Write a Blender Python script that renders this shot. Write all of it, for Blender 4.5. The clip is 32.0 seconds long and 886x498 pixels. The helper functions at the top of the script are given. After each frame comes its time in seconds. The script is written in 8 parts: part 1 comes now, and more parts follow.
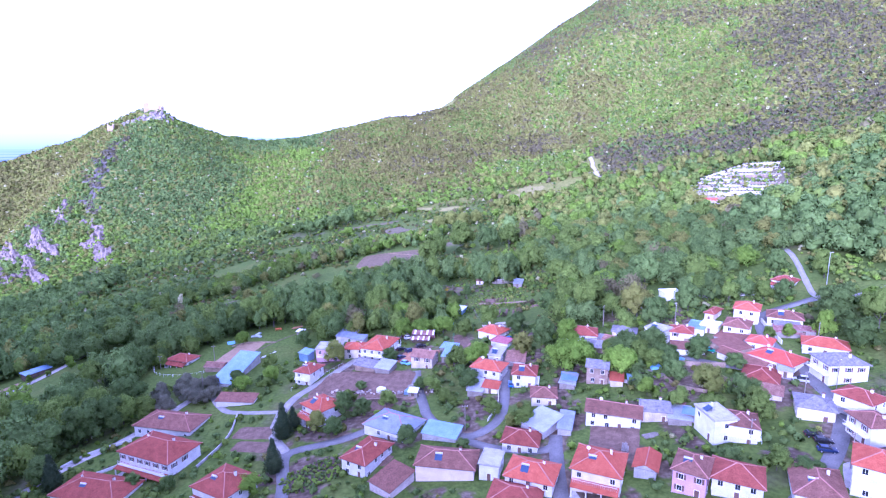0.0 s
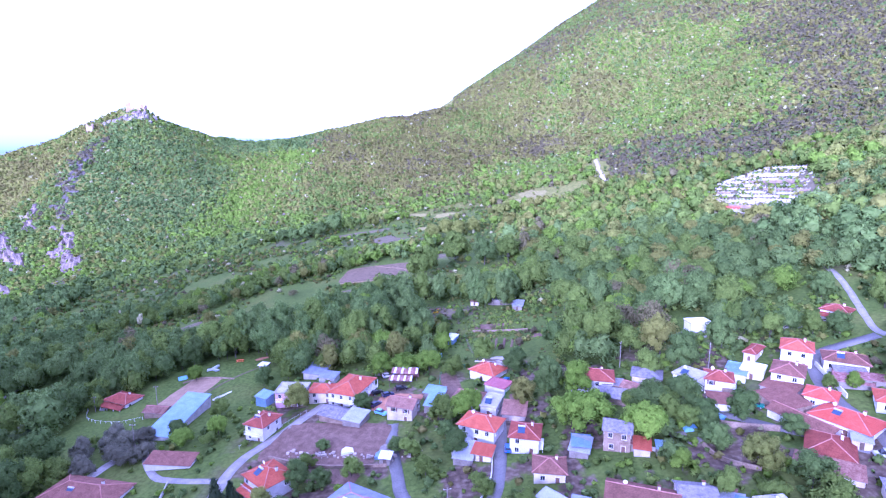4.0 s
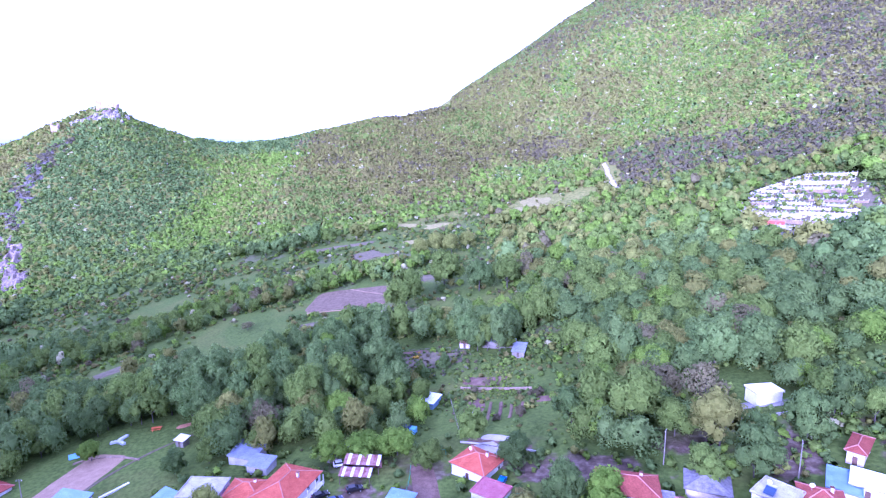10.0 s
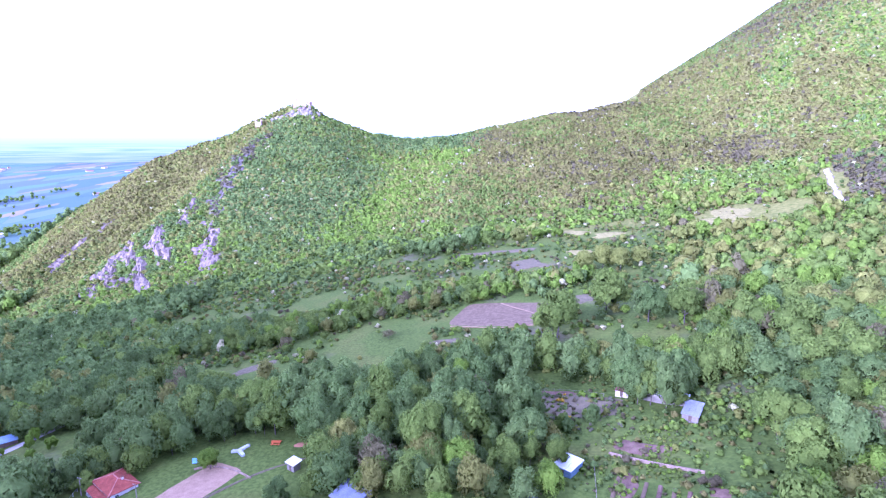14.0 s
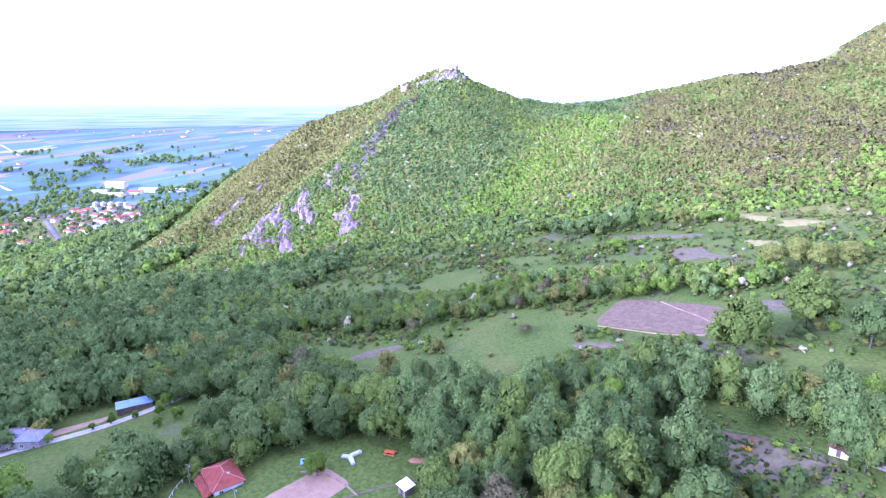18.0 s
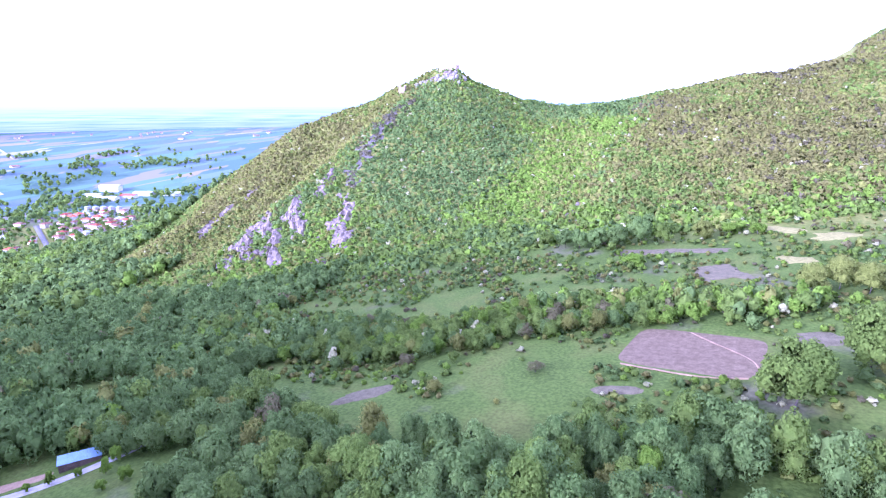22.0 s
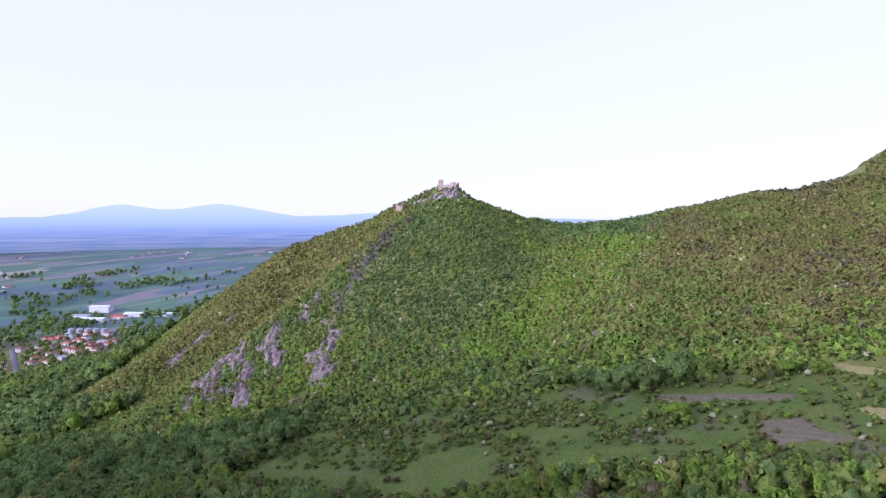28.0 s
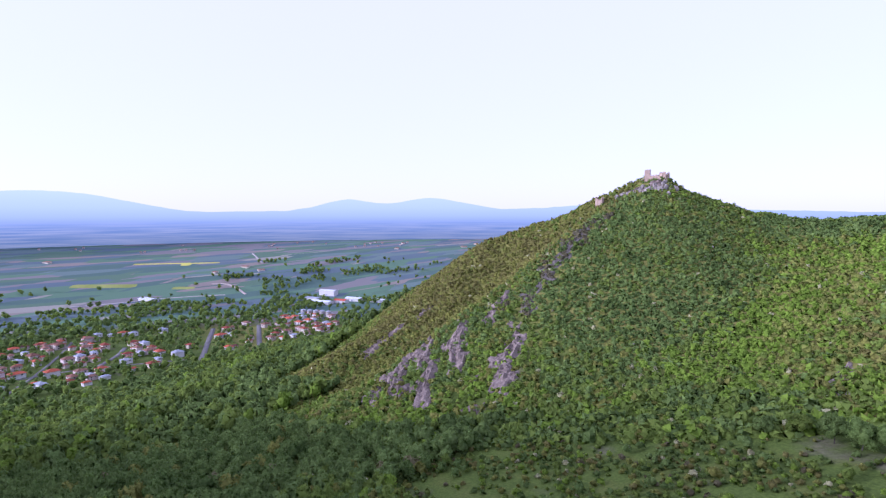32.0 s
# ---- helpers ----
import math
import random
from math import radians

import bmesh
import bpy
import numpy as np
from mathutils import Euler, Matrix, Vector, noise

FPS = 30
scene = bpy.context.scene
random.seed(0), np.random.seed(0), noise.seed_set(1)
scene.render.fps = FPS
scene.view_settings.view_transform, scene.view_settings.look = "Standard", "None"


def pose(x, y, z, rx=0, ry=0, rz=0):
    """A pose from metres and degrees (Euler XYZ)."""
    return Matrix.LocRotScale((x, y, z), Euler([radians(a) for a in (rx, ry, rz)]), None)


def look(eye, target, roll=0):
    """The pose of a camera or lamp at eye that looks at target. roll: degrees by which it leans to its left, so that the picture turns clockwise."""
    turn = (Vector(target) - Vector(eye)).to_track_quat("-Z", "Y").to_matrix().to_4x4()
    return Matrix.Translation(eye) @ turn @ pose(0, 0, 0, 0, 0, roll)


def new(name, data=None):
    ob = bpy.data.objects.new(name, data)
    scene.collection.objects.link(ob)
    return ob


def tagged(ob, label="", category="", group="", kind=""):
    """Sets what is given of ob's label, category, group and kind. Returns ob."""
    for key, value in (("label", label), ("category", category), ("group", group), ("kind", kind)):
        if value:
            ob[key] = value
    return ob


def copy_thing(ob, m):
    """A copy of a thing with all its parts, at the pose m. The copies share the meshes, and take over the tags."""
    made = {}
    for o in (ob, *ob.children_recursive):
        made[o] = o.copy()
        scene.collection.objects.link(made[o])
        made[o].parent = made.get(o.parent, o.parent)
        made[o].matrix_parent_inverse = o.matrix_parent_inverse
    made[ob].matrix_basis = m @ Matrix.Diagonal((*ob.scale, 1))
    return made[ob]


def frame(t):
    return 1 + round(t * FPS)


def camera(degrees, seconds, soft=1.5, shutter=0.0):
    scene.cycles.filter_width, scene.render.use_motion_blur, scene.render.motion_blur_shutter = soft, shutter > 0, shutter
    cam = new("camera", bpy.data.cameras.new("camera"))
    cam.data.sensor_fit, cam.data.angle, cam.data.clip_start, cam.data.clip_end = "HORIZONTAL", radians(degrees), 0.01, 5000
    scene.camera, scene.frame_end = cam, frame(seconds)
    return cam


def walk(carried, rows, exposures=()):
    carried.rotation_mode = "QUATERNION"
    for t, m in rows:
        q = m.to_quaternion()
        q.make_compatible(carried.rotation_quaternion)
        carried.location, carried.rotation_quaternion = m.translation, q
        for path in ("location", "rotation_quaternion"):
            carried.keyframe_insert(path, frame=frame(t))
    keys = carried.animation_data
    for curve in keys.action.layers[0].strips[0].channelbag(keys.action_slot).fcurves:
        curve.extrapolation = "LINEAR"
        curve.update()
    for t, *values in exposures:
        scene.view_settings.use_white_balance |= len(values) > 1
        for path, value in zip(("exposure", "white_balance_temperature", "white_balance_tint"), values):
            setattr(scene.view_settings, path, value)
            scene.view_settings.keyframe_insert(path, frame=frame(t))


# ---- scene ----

EXPOSURES = [(0, 1.52, 4250, 57), (3.5, 1.55, 4220, 59), (9, 1.62, 4190, 63), (12, 1.70, 4200, 63), (15, 1.86, 4380, 55), (19, 1.90, 4410, 53), (23.5, 1.96, 4420, 53), (25.2, 1.16, 4750, 38), (28, 0.46, 4900, 40), (32, 0.42, 4880, 40)]

# ---- camera: seconds, place, heading to the left of +y, tilt, lean ----
cam = camera(75.55, 32.0, soft=1.25)
ROUTE = [
    (0, 0.0, 0.0, 0.01, 0.00, -11.06, -0.40),
    (1, 1.7, 10.0, 0.19, 0.07, -11.06, -0.43),
    (2, 3.1, 19.9, -0.08, 0.07, -10.99, -0.40),
    (3, 4.6, 29.8, 0.01, 0.08, -10.98, -0.35),
    (3.5, 5.2, 34.6, 0.12, 0.11, -10.98, -0.36),
    (5.5, 7.1, 53.6, 0.24, 0.10, -10.98, -0.31),
    (6, 7.7, 58.4, 0.25, 0.12, -10.97, -0.33),
    (7, 8.8, 67.7, 0.06, 0.16, -10.91, -0.36),
    (8, 10.1, 77.6, -0.53, 0.18, -10.80, -0.26),
    (9, 11.4, 87.0, -0.14, 0.15, -10.83, -0.23),
    (10, 13.0, 96.7, -0.14, 0.21, -10.81, -0.26),
    (11, 14.6, 106.1, 0.02, 0.26, -10.81, -0.27),
    (12, 15.7, 115.2, 0.12, 0.23, -10.80, -0.24),
    (12.5, 16.1, 119.2, 0.60, 2.00, -10.86, -0.17),
    (13, 16.7, 122.6, 1.25, 5.77, -10.99, -0.05),
    (13.5, 17.4, 125.6, 1.94, 10.97, -11.10, 0.04),
    (14, 18.2, 128.8, 2.36, 17.84, -11.28, 0.24),
    (14.5, 18.7, 132.7, 2.54, 25.12, -11.46, 0.30),
    (15, 18.0, 136.6, 2.69, 28.45, -11.56, 0.37),
    (15.5, 16.4, 140.6, 2.77, 30.07, -11.63, 0.34),
    (17.5, 6.0, 155.8, 1.61, 32.02, -11.59, 0.30),
    (18, 3.7, 159.4, 1.42, 32.01, -14.61, 0.29),
    (19, -0.2, 166.4, 1.25, 32.02, -14.60, 0.23),
    (20, -4.6, 173.8, 1.22, 32.10, -14.57, 0.19),
    (21, -8.6, 180.8, 1.66, 32.12, -14.56, 0.20),
    (22, -12.4, 187.7, 1.79, 32.15, -14.52, 0.17),
    (22.5, -14.2, 190.9, 1.88, 32.20, -14.55, 0.18),
    (23, -16.1, 194.2, 1.76, 32.10, -15.23, 0.19),
    (23.5, -17.8, 197.3, 1.87, 32.14, -15.39, 0.19),
    (24, -19.4, 200.9, 1.79, 32.31, -8.90, 0.14),
    (24.5, -21.4, 204.8, 1.64, 32.33, -8.17, 0.08),
    (25, -23.9, 209.3, 1.49, 32.41, -3.06, 0.07),
    (25.5, -26.6, 214.0, 1.31, 32.45, -2.99, 0.10),
    (27.5, -35.4, 232.4, 0.04, 32.57, -2.79, 0.11),
    (28, -37.6, 236.9, -0.19, 32.55, -2.78, 0.01),
    (29, -41.8, 245.5, -0.48, 32.65, -2.73, 0.02),
    (29.5, -42.2, 249.8, -0.02, 41.22, -3.01, -0.00),
    (30, -42.6, 254.0, 0.65, 52.85, -3.39, 0.24),
    (30.5, -43.7, 258.2, 1.58, 53.70, -3.44, 0.36),
    (31, -45.5, 262.2, 2.40, 54.77, -3.56, 0.30),
    (31.5, -47.8, 265.8, 2.93, 55.49, -3.57, 0.14),
    (32, -50.2, 269.2, 3.19, 52.98, -3.56, -0.09),
]


def aim(x, y, z, heading, tilt, lean):
    h, p = radians(heading), radians(tilt)
    way = Vector((-math.sin(h) * math.cos(p), math.cos(h) * math.cos(p), math.sin(p)))
    return look((x, y, z), Vector((x, y, z)) + 10 * way, lean)


walk(cam, [(t, aim(*row)) for t, *row in ROUTE],
     exposures=EXPOSURES)

# ---- light: a hazy bright sky and a soft, low sun behind the camera ----
SUN_UP, SUN_TURN = radians(17.5), radians(205)     # height; turn clockwise from +y
world = bpy.data.worlds.new("sky")
scene.world = world
world.use_nodes = True
wn = world.node_tree.nodes
sky = wn.new("ShaderNodeTexSky")
sky.sky_type, sky.sun_disc = "NISHITA", False
sky.sun_elevation, sky.sun_rotation = SUN_UP, SUN_TURN
sky.air_density, sky.dust_density, sky.ozone_density = 1.0, 1.0, 1.0
wn["Background"].inputs["Strength"].default_value = 0.105
veil = wn.new("ShaderNodeMix")                    # thin bright haze over the whole sky
veil.data_type = "RGBA"
veil.inputs["Factor"].default_value = 0.72
veil.inputs[7].default_value = (8.7, 8.3, 8.3, 1)
world.node_tree.links.new(sky.outputs[0], veil.inputs[6])
world.node_tree.links.new(veil.outputs[2], wn["Background"].inputs["Color"])
sun = new("sun", bpy.data.lights.new("sun", "SUN"))
sun.data.energy, sun.data.angle, sun.data.color = 3.6, radians(12), (1.0, 0.91, 0.76)
sun.matrix_world = look((math.sin(SUN_TURN) * math.cos(SUN_UP) * 900, math.cos(SUN_TURN) * math.cos(SUN_UP) * 900,
                         math.sin(SUN_UP) * 900), (0, 0, 0))

# ---- materials ----
MAT = {}


def surface(name, dark, light, rough=0.9, coarse=0.35, fine=5.0, bump=0.25, metal=0.0, island=0.0, lot=0.0, world_place=False, wave=0.0, through_light=0.0):
    """A painted, tiled, stony or leafy surface: two tones mixed by coarse and fine noise, each island or object a little different."""
    m = bpy.data.materials.new(name)
    m.use_nodes = True
    t, n = m.node_tree, m.node_tree.nodes
    bsdf = n["Principled BSDF"]
    bsdf.inputs["Roughness"].default_value, bsdf.inputs["Metallic"].default_value = rough, metal
    if rough >= 0.8:
        bsdf.inputs["Specular IOR Level"].default_value = 0.12
    if world_place:
        where = n.new("ShaderNodeNewGeometry").outputs["Position"]
    else:
        where = n.new("ShaderNodeTexCoord").outputs["Object"]
    big, small = n.new("ShaderNodeTexNoise"), n.new("ShaderNodeTexNoise")
    big.inputs["Scale"].default_value, small.inputs["Scale"].default_value = coarse, fine
    big.inputs["Detail"].default_value, small.inputs["Detail"].default_value = 4, 5
    mixed = n.new("ShaderNodeMath")
    mixed.operation = "MULTIPLY_ADD"
    mixed.inputs[1].default_value = 0.5
    half = n.new("ShaderNodeMath")
    half.operation = "MULTIPLY"
    half.inputs[1].default_value = 0.5
    for node in (big, small):
        t.links.new(where, node.inputs["Vector"])
    t.links.new(big.outputs["Fac"], half.inputs[0])
    t.links.new(small.outputs["Fac"], mixed.inputs[0])
    t.links.new(half.outputs[0], mixed.inputs[2])
    ramp = n.new("ShaderNodeValToRGB")
    ramp.color_ramp.elements[0].position, ramp.color_ramp.elements[1].position = 0.36, 0.64
    ramp.color_ramp.elements[0].color, ramp.color_ramp.elements[1].color = (*dark, 1), (*light, 1)
    t.links.new(mixed.outputs[0], ramp.inputs["Fac"])
    colour = ramp.outputs["Color"]
    for amount, node, socket in ((island, "ShaderNodeNewGeometry", "Random Per Island"), (lot, "ShaderNodeObjectInfo", "Random")):
        if amount:
            hsv, spread = n.new("ShaderNodeHueSaturation"), n.new("ShaderNodeMapRange")
            spread.inputs["To Min"].default_value, spread.inputs["To Max"].default_value = 1 - amount, 1 + amount
            t.links.new(n.new(node).outputs[socket], spread.inputs["Value"])
            t.links.new(spread.outputs["Result"], hsv.inputs["Value"])
            t.links.new(colour, hsv.inputs["Color"])
            colour = hsv.outputs["Color"]
    t.links.new(colour, bsdf.inputs["Base Color"])
    height = small.outputs["Fac"]
    if wave:
        w = n.new("ShaderNodeTexWave")
        w.bands_direction = "X"
        w.inputs["Scale"].default_value, w.inputs["Distortion"].default_value = wave, 1.5
        t.links.new(where, w.inputs["Vector"])
        height = w.outputs["Fac"]
        hsv, spread = n.new("ShaderNodeHueSaturation"), n.new("ShaderNodeMapRange")
        spread.inputs["To Min"].default_value, spread.inputs["To Max"].default_value = 0.72, 1.12
        t.links.new(height, spread.inputs["Value"])
        t.links.new(spread.outputs["Result"], hsv.inputs["Value"])
        t.links.new(colour, hsv.inputs["Color"])
        t.links.new(hsv.outputs["Color"], bsdf.inputs["Base Color"])
    if bump:
        b = n.new("ShaderNodeBump")
        b.inputs["Strength"].default_value, b.inputs["Distance"].default_value = bump, 0.08
        t.links.new(height, b.inputs["Height"])
        t.links.new(b.outputs["Normal"], bsdf.inputs["Normal"])
    if through_light:
        thin, mix = n.new("ShaderNodeBsdfTranslucent"), n.new("ShaderNodeMixShader")
        mix.inputs["Fac"].default_value = through_light
        t.links.new(colour, thin.inputs["Color"])
        t.links.new(bsdf.outputs[0], mix.inputs[1])
        t.links.new(thin.outputs[0], mix.inputs[2])
        t.links.new(mix.outputs[0], n["Material Output"].inputs["Surface"])
    MAT[name] = m
    return m


for args in (
    ("plaster_white", (0.486, 0.468, 0.450), (0.684, 0.675, 0.666)), ("plaster_cream", (0.495, 0.432, 0.342), (0.684, 0.630, 0.522)),
    ("plaster_rose", (0.540, 0.432, 0.414), (0.702, 0.603, 0.576)), ("plaster_pink", (0.450, 0.270, 0.342), (0.594, 0.378, 0.468)),
    ("plaster_yellow", (0.558, 0.468, 0.252), (0.702, 0.612, 0.378)), ("plaster_old", (0.324, 0.270, 0.234), (0.612, 0.540, 0.495)),
    ("concrete", (0.26, 0.25, 0.235), (0.46, 0.445, 0.42)), ("concrete_white", (0.55, 0.54, 0.53), (0.8, 0.79, 0.78)),
    ("concrete_pale", (0.30, 0.29, 0.27), (0.54, 0.52, 0.49)), ("stone_wall", (0.16, 0.115, 0.08), (0.36, 0.275, 0.20)), ("rock", (0.165, 0.142, 0.122), (0.41, 0.355, 0.305)),
    ("castle_stone", (0.30, 0.22, 0.165), (0.56, 0.43, 0.34)), ("marble", (0.26, 0.25, 0.24), (0.46, 0.45, 0.43)),
    ("wood_dark", (0.06, 0.045, 0.035), (0.16, 0.12, 0.09)), ("wood_grey", (0.16, 0.14, 0.12), (0.30, 0.27, 0.23)),
    ("soil", (0.098, 0.062, 0.042), (0.21, 0.142, 0.100)), ("soil_pink", (0.23, 0.155, 0.092), (0.345, 0.245, 0.152)),
    ("soil_mauve", (0.104, 0.076, 0.044), (0.195, 0.146, 0.090)), ("gravel", (0.28, 0.26, 0.235), (0.46, 0.43, 0.39)),
    ("trail_earth", (0.34, 0.29, 0.24), (0.52, 0.45, 0.38)), ("lane_concrete", (0.20, 0.19, 0.168), (0.33, 0.312, 0.275)), ("fallow", (0.092, 0.082, 0.046), (0.175, 0.150, 0.088)), ("dry_grass", (0.165, 0.160, 0.048), (0.30, 0.265, 0.095)), ("orange_earth", (0.28, 0.13, 0.07), (0.45, 0.24, 0.14)),
):
    surface(*args, rough=0.92, coarse=0.5, fine=4.0, bump=0.35)
for args in (
    ("tile_red", (0.210, 0.056, 0.036), (0.345, 0.102, 0.065)), ("tile_orange", (0.353, 0.080, 0.042), (0.504, 0.143, 0.076)),
    ("tile_brown", (0.148, 0.070, 0.048), (0.272, 0.136, 0.092)), ("tile_bright", (0.420, 0.074, 0.042), (0.540, 0.128, 0.080)),
    ("tile_old", (0.172, 0.082, 0.056), (0.356, 0.210, 0.150)), ("tile_pink", (0.336, 0.105, 0.128), (0.454, 0.196, 0.204)),
):
    surface(*args, rough=0.85, coarse=0.6, fine=3.0, bump=0.5, wave=5.0, lot=0.12)
surface("ridge_tile", (0.30, 0.13, 0.10), (0.46, 0.25, 0.20), rough=0.85)
surface("slate", (0.10, 0.096, 0.098), (0.28, 0.265, 0.27), rough=0.8, coarse=1.2, fine=6.0, bump=0.9)
surface("slate_blue", (0.13, 0.15, 0.21), (0.24, 0.27, 0.34), rough=0.7, coarse=0.4, fine=3.0)
surface("metal_blue", (0.15, 0.25, 0.38), (0.27, 0.39, 0.53), rough=0.45, metal=0.3, wave=7.0)
surface("metal_grey", (0.28, 0.30, 0.34), (0.46, 0.48, 0.54), rough=0.45, metal=0.5, wave=7.0)
surface("metal_white", (0.60, 0.64, 0.70), (0.80, 0.83, 0.87), rough=0.45, metal=0.2, wave=6.0)
surface("rust", (0.15, 0.05, 0.04), (0.38, 0.23, 0.20), rough=0.8, coarse=0.7, fine=1.6, wave=6.0)
surface("asphalt", (0.118, 0.114, 0.108), (0.205, 0.198, 0.188), rough=0.85, coarse=0.2, fine=3.0, world_place=True)
surface("white_paint", (0.72, 0.72, 0.72), (0.82, 0.82, 0.82), rough=0.5, bump=0.05)
surface("dark_glass", (0.015, 0.017, 0.02), (0.035, 0.04, 0.048), rough=0.12, bump=0.0)
surface("solar_glass", (0.012, 0.03, 0.075), (0.03, 0.06, 0.12), rough=0.35, bump=0.0)
surface("steel", (0.5, 0.5, 0.52), (0.7, 0.7, 0.72), rough=0.35, metal=0.8, bump=0.05)
surface("rubber", (0.015, 0.015, 0.016), (0.03, 0.03, 0.03), rough=0.8)
surface("shutter_brown", (0.10, 0.055, 0.04), (0.18, 0.10, 0.07), rough=0.6)
surface("net_green", (0.05, 0.22, 0.12), (0.09, 0.32, 0.18), rough=0.8)
surface("tarp_blue", (0.12, 0.30, 0.55), (0.25, 0.45, 0.70), rough=0.5)
for name, c in (("paint_navy", (0.015, 0.03, 0.09)), ("paint_blue", (0.03, 0.14, 0.42)), ("paint_sky", (0.22, 0.48, 0.70)), ("paint_silver", (0.45, 0.46, 0.48)),
                ("paint_pearl", (0.75, 0.75, 0.76)), ("paint_green", (0.02, 0.20, 0.14)), ("paint_red", (0.42, 0.03, 0.03)), ("paint_orange", (0.60, 0.16, 0.05)),
                ("paint_black", (0.012, 0.012, 0.014))):
    surface(name, tuple(0.85 * v for v in c), c, rough=0.3, bump=0.0)
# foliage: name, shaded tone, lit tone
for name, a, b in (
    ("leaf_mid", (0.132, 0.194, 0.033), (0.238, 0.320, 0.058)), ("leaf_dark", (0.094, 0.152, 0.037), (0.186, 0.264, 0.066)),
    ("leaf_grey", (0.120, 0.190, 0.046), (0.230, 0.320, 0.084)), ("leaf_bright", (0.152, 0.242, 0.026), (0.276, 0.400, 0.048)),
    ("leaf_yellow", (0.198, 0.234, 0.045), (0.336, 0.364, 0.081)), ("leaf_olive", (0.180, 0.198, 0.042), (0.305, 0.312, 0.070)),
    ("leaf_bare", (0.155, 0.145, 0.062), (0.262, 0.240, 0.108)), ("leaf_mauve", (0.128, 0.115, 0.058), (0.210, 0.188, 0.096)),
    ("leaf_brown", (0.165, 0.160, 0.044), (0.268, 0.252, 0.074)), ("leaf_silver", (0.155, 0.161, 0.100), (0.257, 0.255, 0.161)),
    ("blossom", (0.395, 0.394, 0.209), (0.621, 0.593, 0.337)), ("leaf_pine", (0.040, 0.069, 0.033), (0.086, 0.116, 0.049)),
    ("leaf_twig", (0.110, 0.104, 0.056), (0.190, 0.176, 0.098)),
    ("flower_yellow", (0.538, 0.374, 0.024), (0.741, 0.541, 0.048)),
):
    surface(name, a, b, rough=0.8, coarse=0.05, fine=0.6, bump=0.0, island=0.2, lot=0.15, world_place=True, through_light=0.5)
surface("bark", (0.06, 0.05, 0.045), (0.16, 0.14, 0.12), rough=0.95, bump=0.6)


def ground_material():
    """Meadow, scrub and bare earth in the valley; a patchwork of haze-tinted fields on the low plain."""
    m = bpy.data.materials.new("ground")
    m.use_nodes = True
    t, n = m.node_tree, m.node_tree.nodes
    bsdf = n["Principled BSDF"]
    bsdf.inputs["Roughness"].default_value, bsdf.inputs["Specular IOR Level"].default_value = 0.95, 0.1
    place = n.new("ShaderNodeNewGeometry").outputs["Position"]

    def noise_at(scale, detail=5):
        k = n.new("ShaderNodeTexNoise")
        k.inputs["Scale"].default_value, k.inputs["Detail"].default_value = scale, detail
        t.links.new(place, k.inputs["Vector"])
        return k.outputs["Fac"]

    def ramp(fac, *stops):
        r = n.new("ShaderNodeValToRGB")
        while len(r.color_ramp.elements) < len(stops):
            r.color_ramp.elements.new(0.5)
        for e, (p, c) in zip(r.color_ramp.elements, stops):
            e.position, e.color = p, (*c, 1)
        t.links.new(fac, r.inputs["Fac"])
        return r.outputs["Color"]

    def mix(fac, a, b):
        k = n.new("ShaderNodeMix")
        k.data_type = "RGBA"
        t.links.new(fac, k.inputs["Factor"])
        t.links.new(a, k.inputs[6])
        t.links.new(b, k.inputs[7])
        return k.outputs[2]

    grass = ramp(noise_at(0.045), (0.3, (0.054, 0.084, 0.015)), (0.5, (0.082, 0.124, 0.020)), (0.7, (0.132, 0.136, 0.034)))
    tuft = ramp(noise_at(0.9, 8), (0.35, (0.046, 0.070, 0.013)), (0.65, (0.130, 0.176, 0.032)))
    half = n.new("ShaderNodeValue")
    half.outputs[0].default_value = 0.5
    meadow = mix(half.outputs[0], grass, tuft)
    bare = ramp(noise_at(0.5, 8), (0.35, (0.10, 0.078, 0.062)), (0.65, (0.19, 0.155, 0.125)))
    spots = n.new("ShaderNodeMapRange")
    spots.inputs["From Min"].default_value, spots.inputs["From Max"].default_value = 0.62, 0.80
    t.links.new(noise_at(0.028, 7), spots.inputs["Value"])
    valley = mix(spots.outputs[0], meadow, bare)
    # trodden earth, rubble and dug ground between the village houses
    earth = ramp(noise_at(0.6, 9), (0.32, (0.062, 0.046, 0.032)), (0.5, (0.110, 0.080, 0.056)), (0.68, (0.180, 0.145, 0.108)))
    yards = n.new("ShaderNodeMapRange")
    yards.inputs["From Min"].default_value, yards.inputs["From Max"].default_value = 0.50, 0.55
    t.links.new(noise_at(0.075, 6), yards.inputs["Value"])
    where = n.new("ShaderNodeSeparateXYZ")
    t.links.new(place, where.inputs[0])
    inside = []
    for axis, a, b in (("X", -62, -50), ("X", 128, 118), ("Y", 240, 225), ("Y", 92, 106)):
        k = n.new("ShaderNodeMapRange")
        k.inputs["From Min"].default_value, k.inputs["From Max"].default_value = a, b
        t.links.new(where.outputs[axis], k.inputs["Value"])
        inside.append(k.outputs[0])
    mask = yards.outputs[0]
    for k in inside:
        both = n.new("ShaderNodeMath")
        both.operation = "MULTIPLY"
        t.links.new(mask, both.inputs[0])
        t.links.new(k, both.inputs[1])
        mask = both.outputs[0]
    valley = mix(mask, valley, earth)
    # hill soil above the valley floor: leaf litter, brown and olive
    litter = ramp(noise_at(0.35, 8), (0.35, (0.115, 0.135, 0.026)), (0.65, (0.215, 0.205, 0.055)))
    sep = n.new("ShaderNodeSeparateXYZ")
    t.links.new(place, sep.inputs[0])
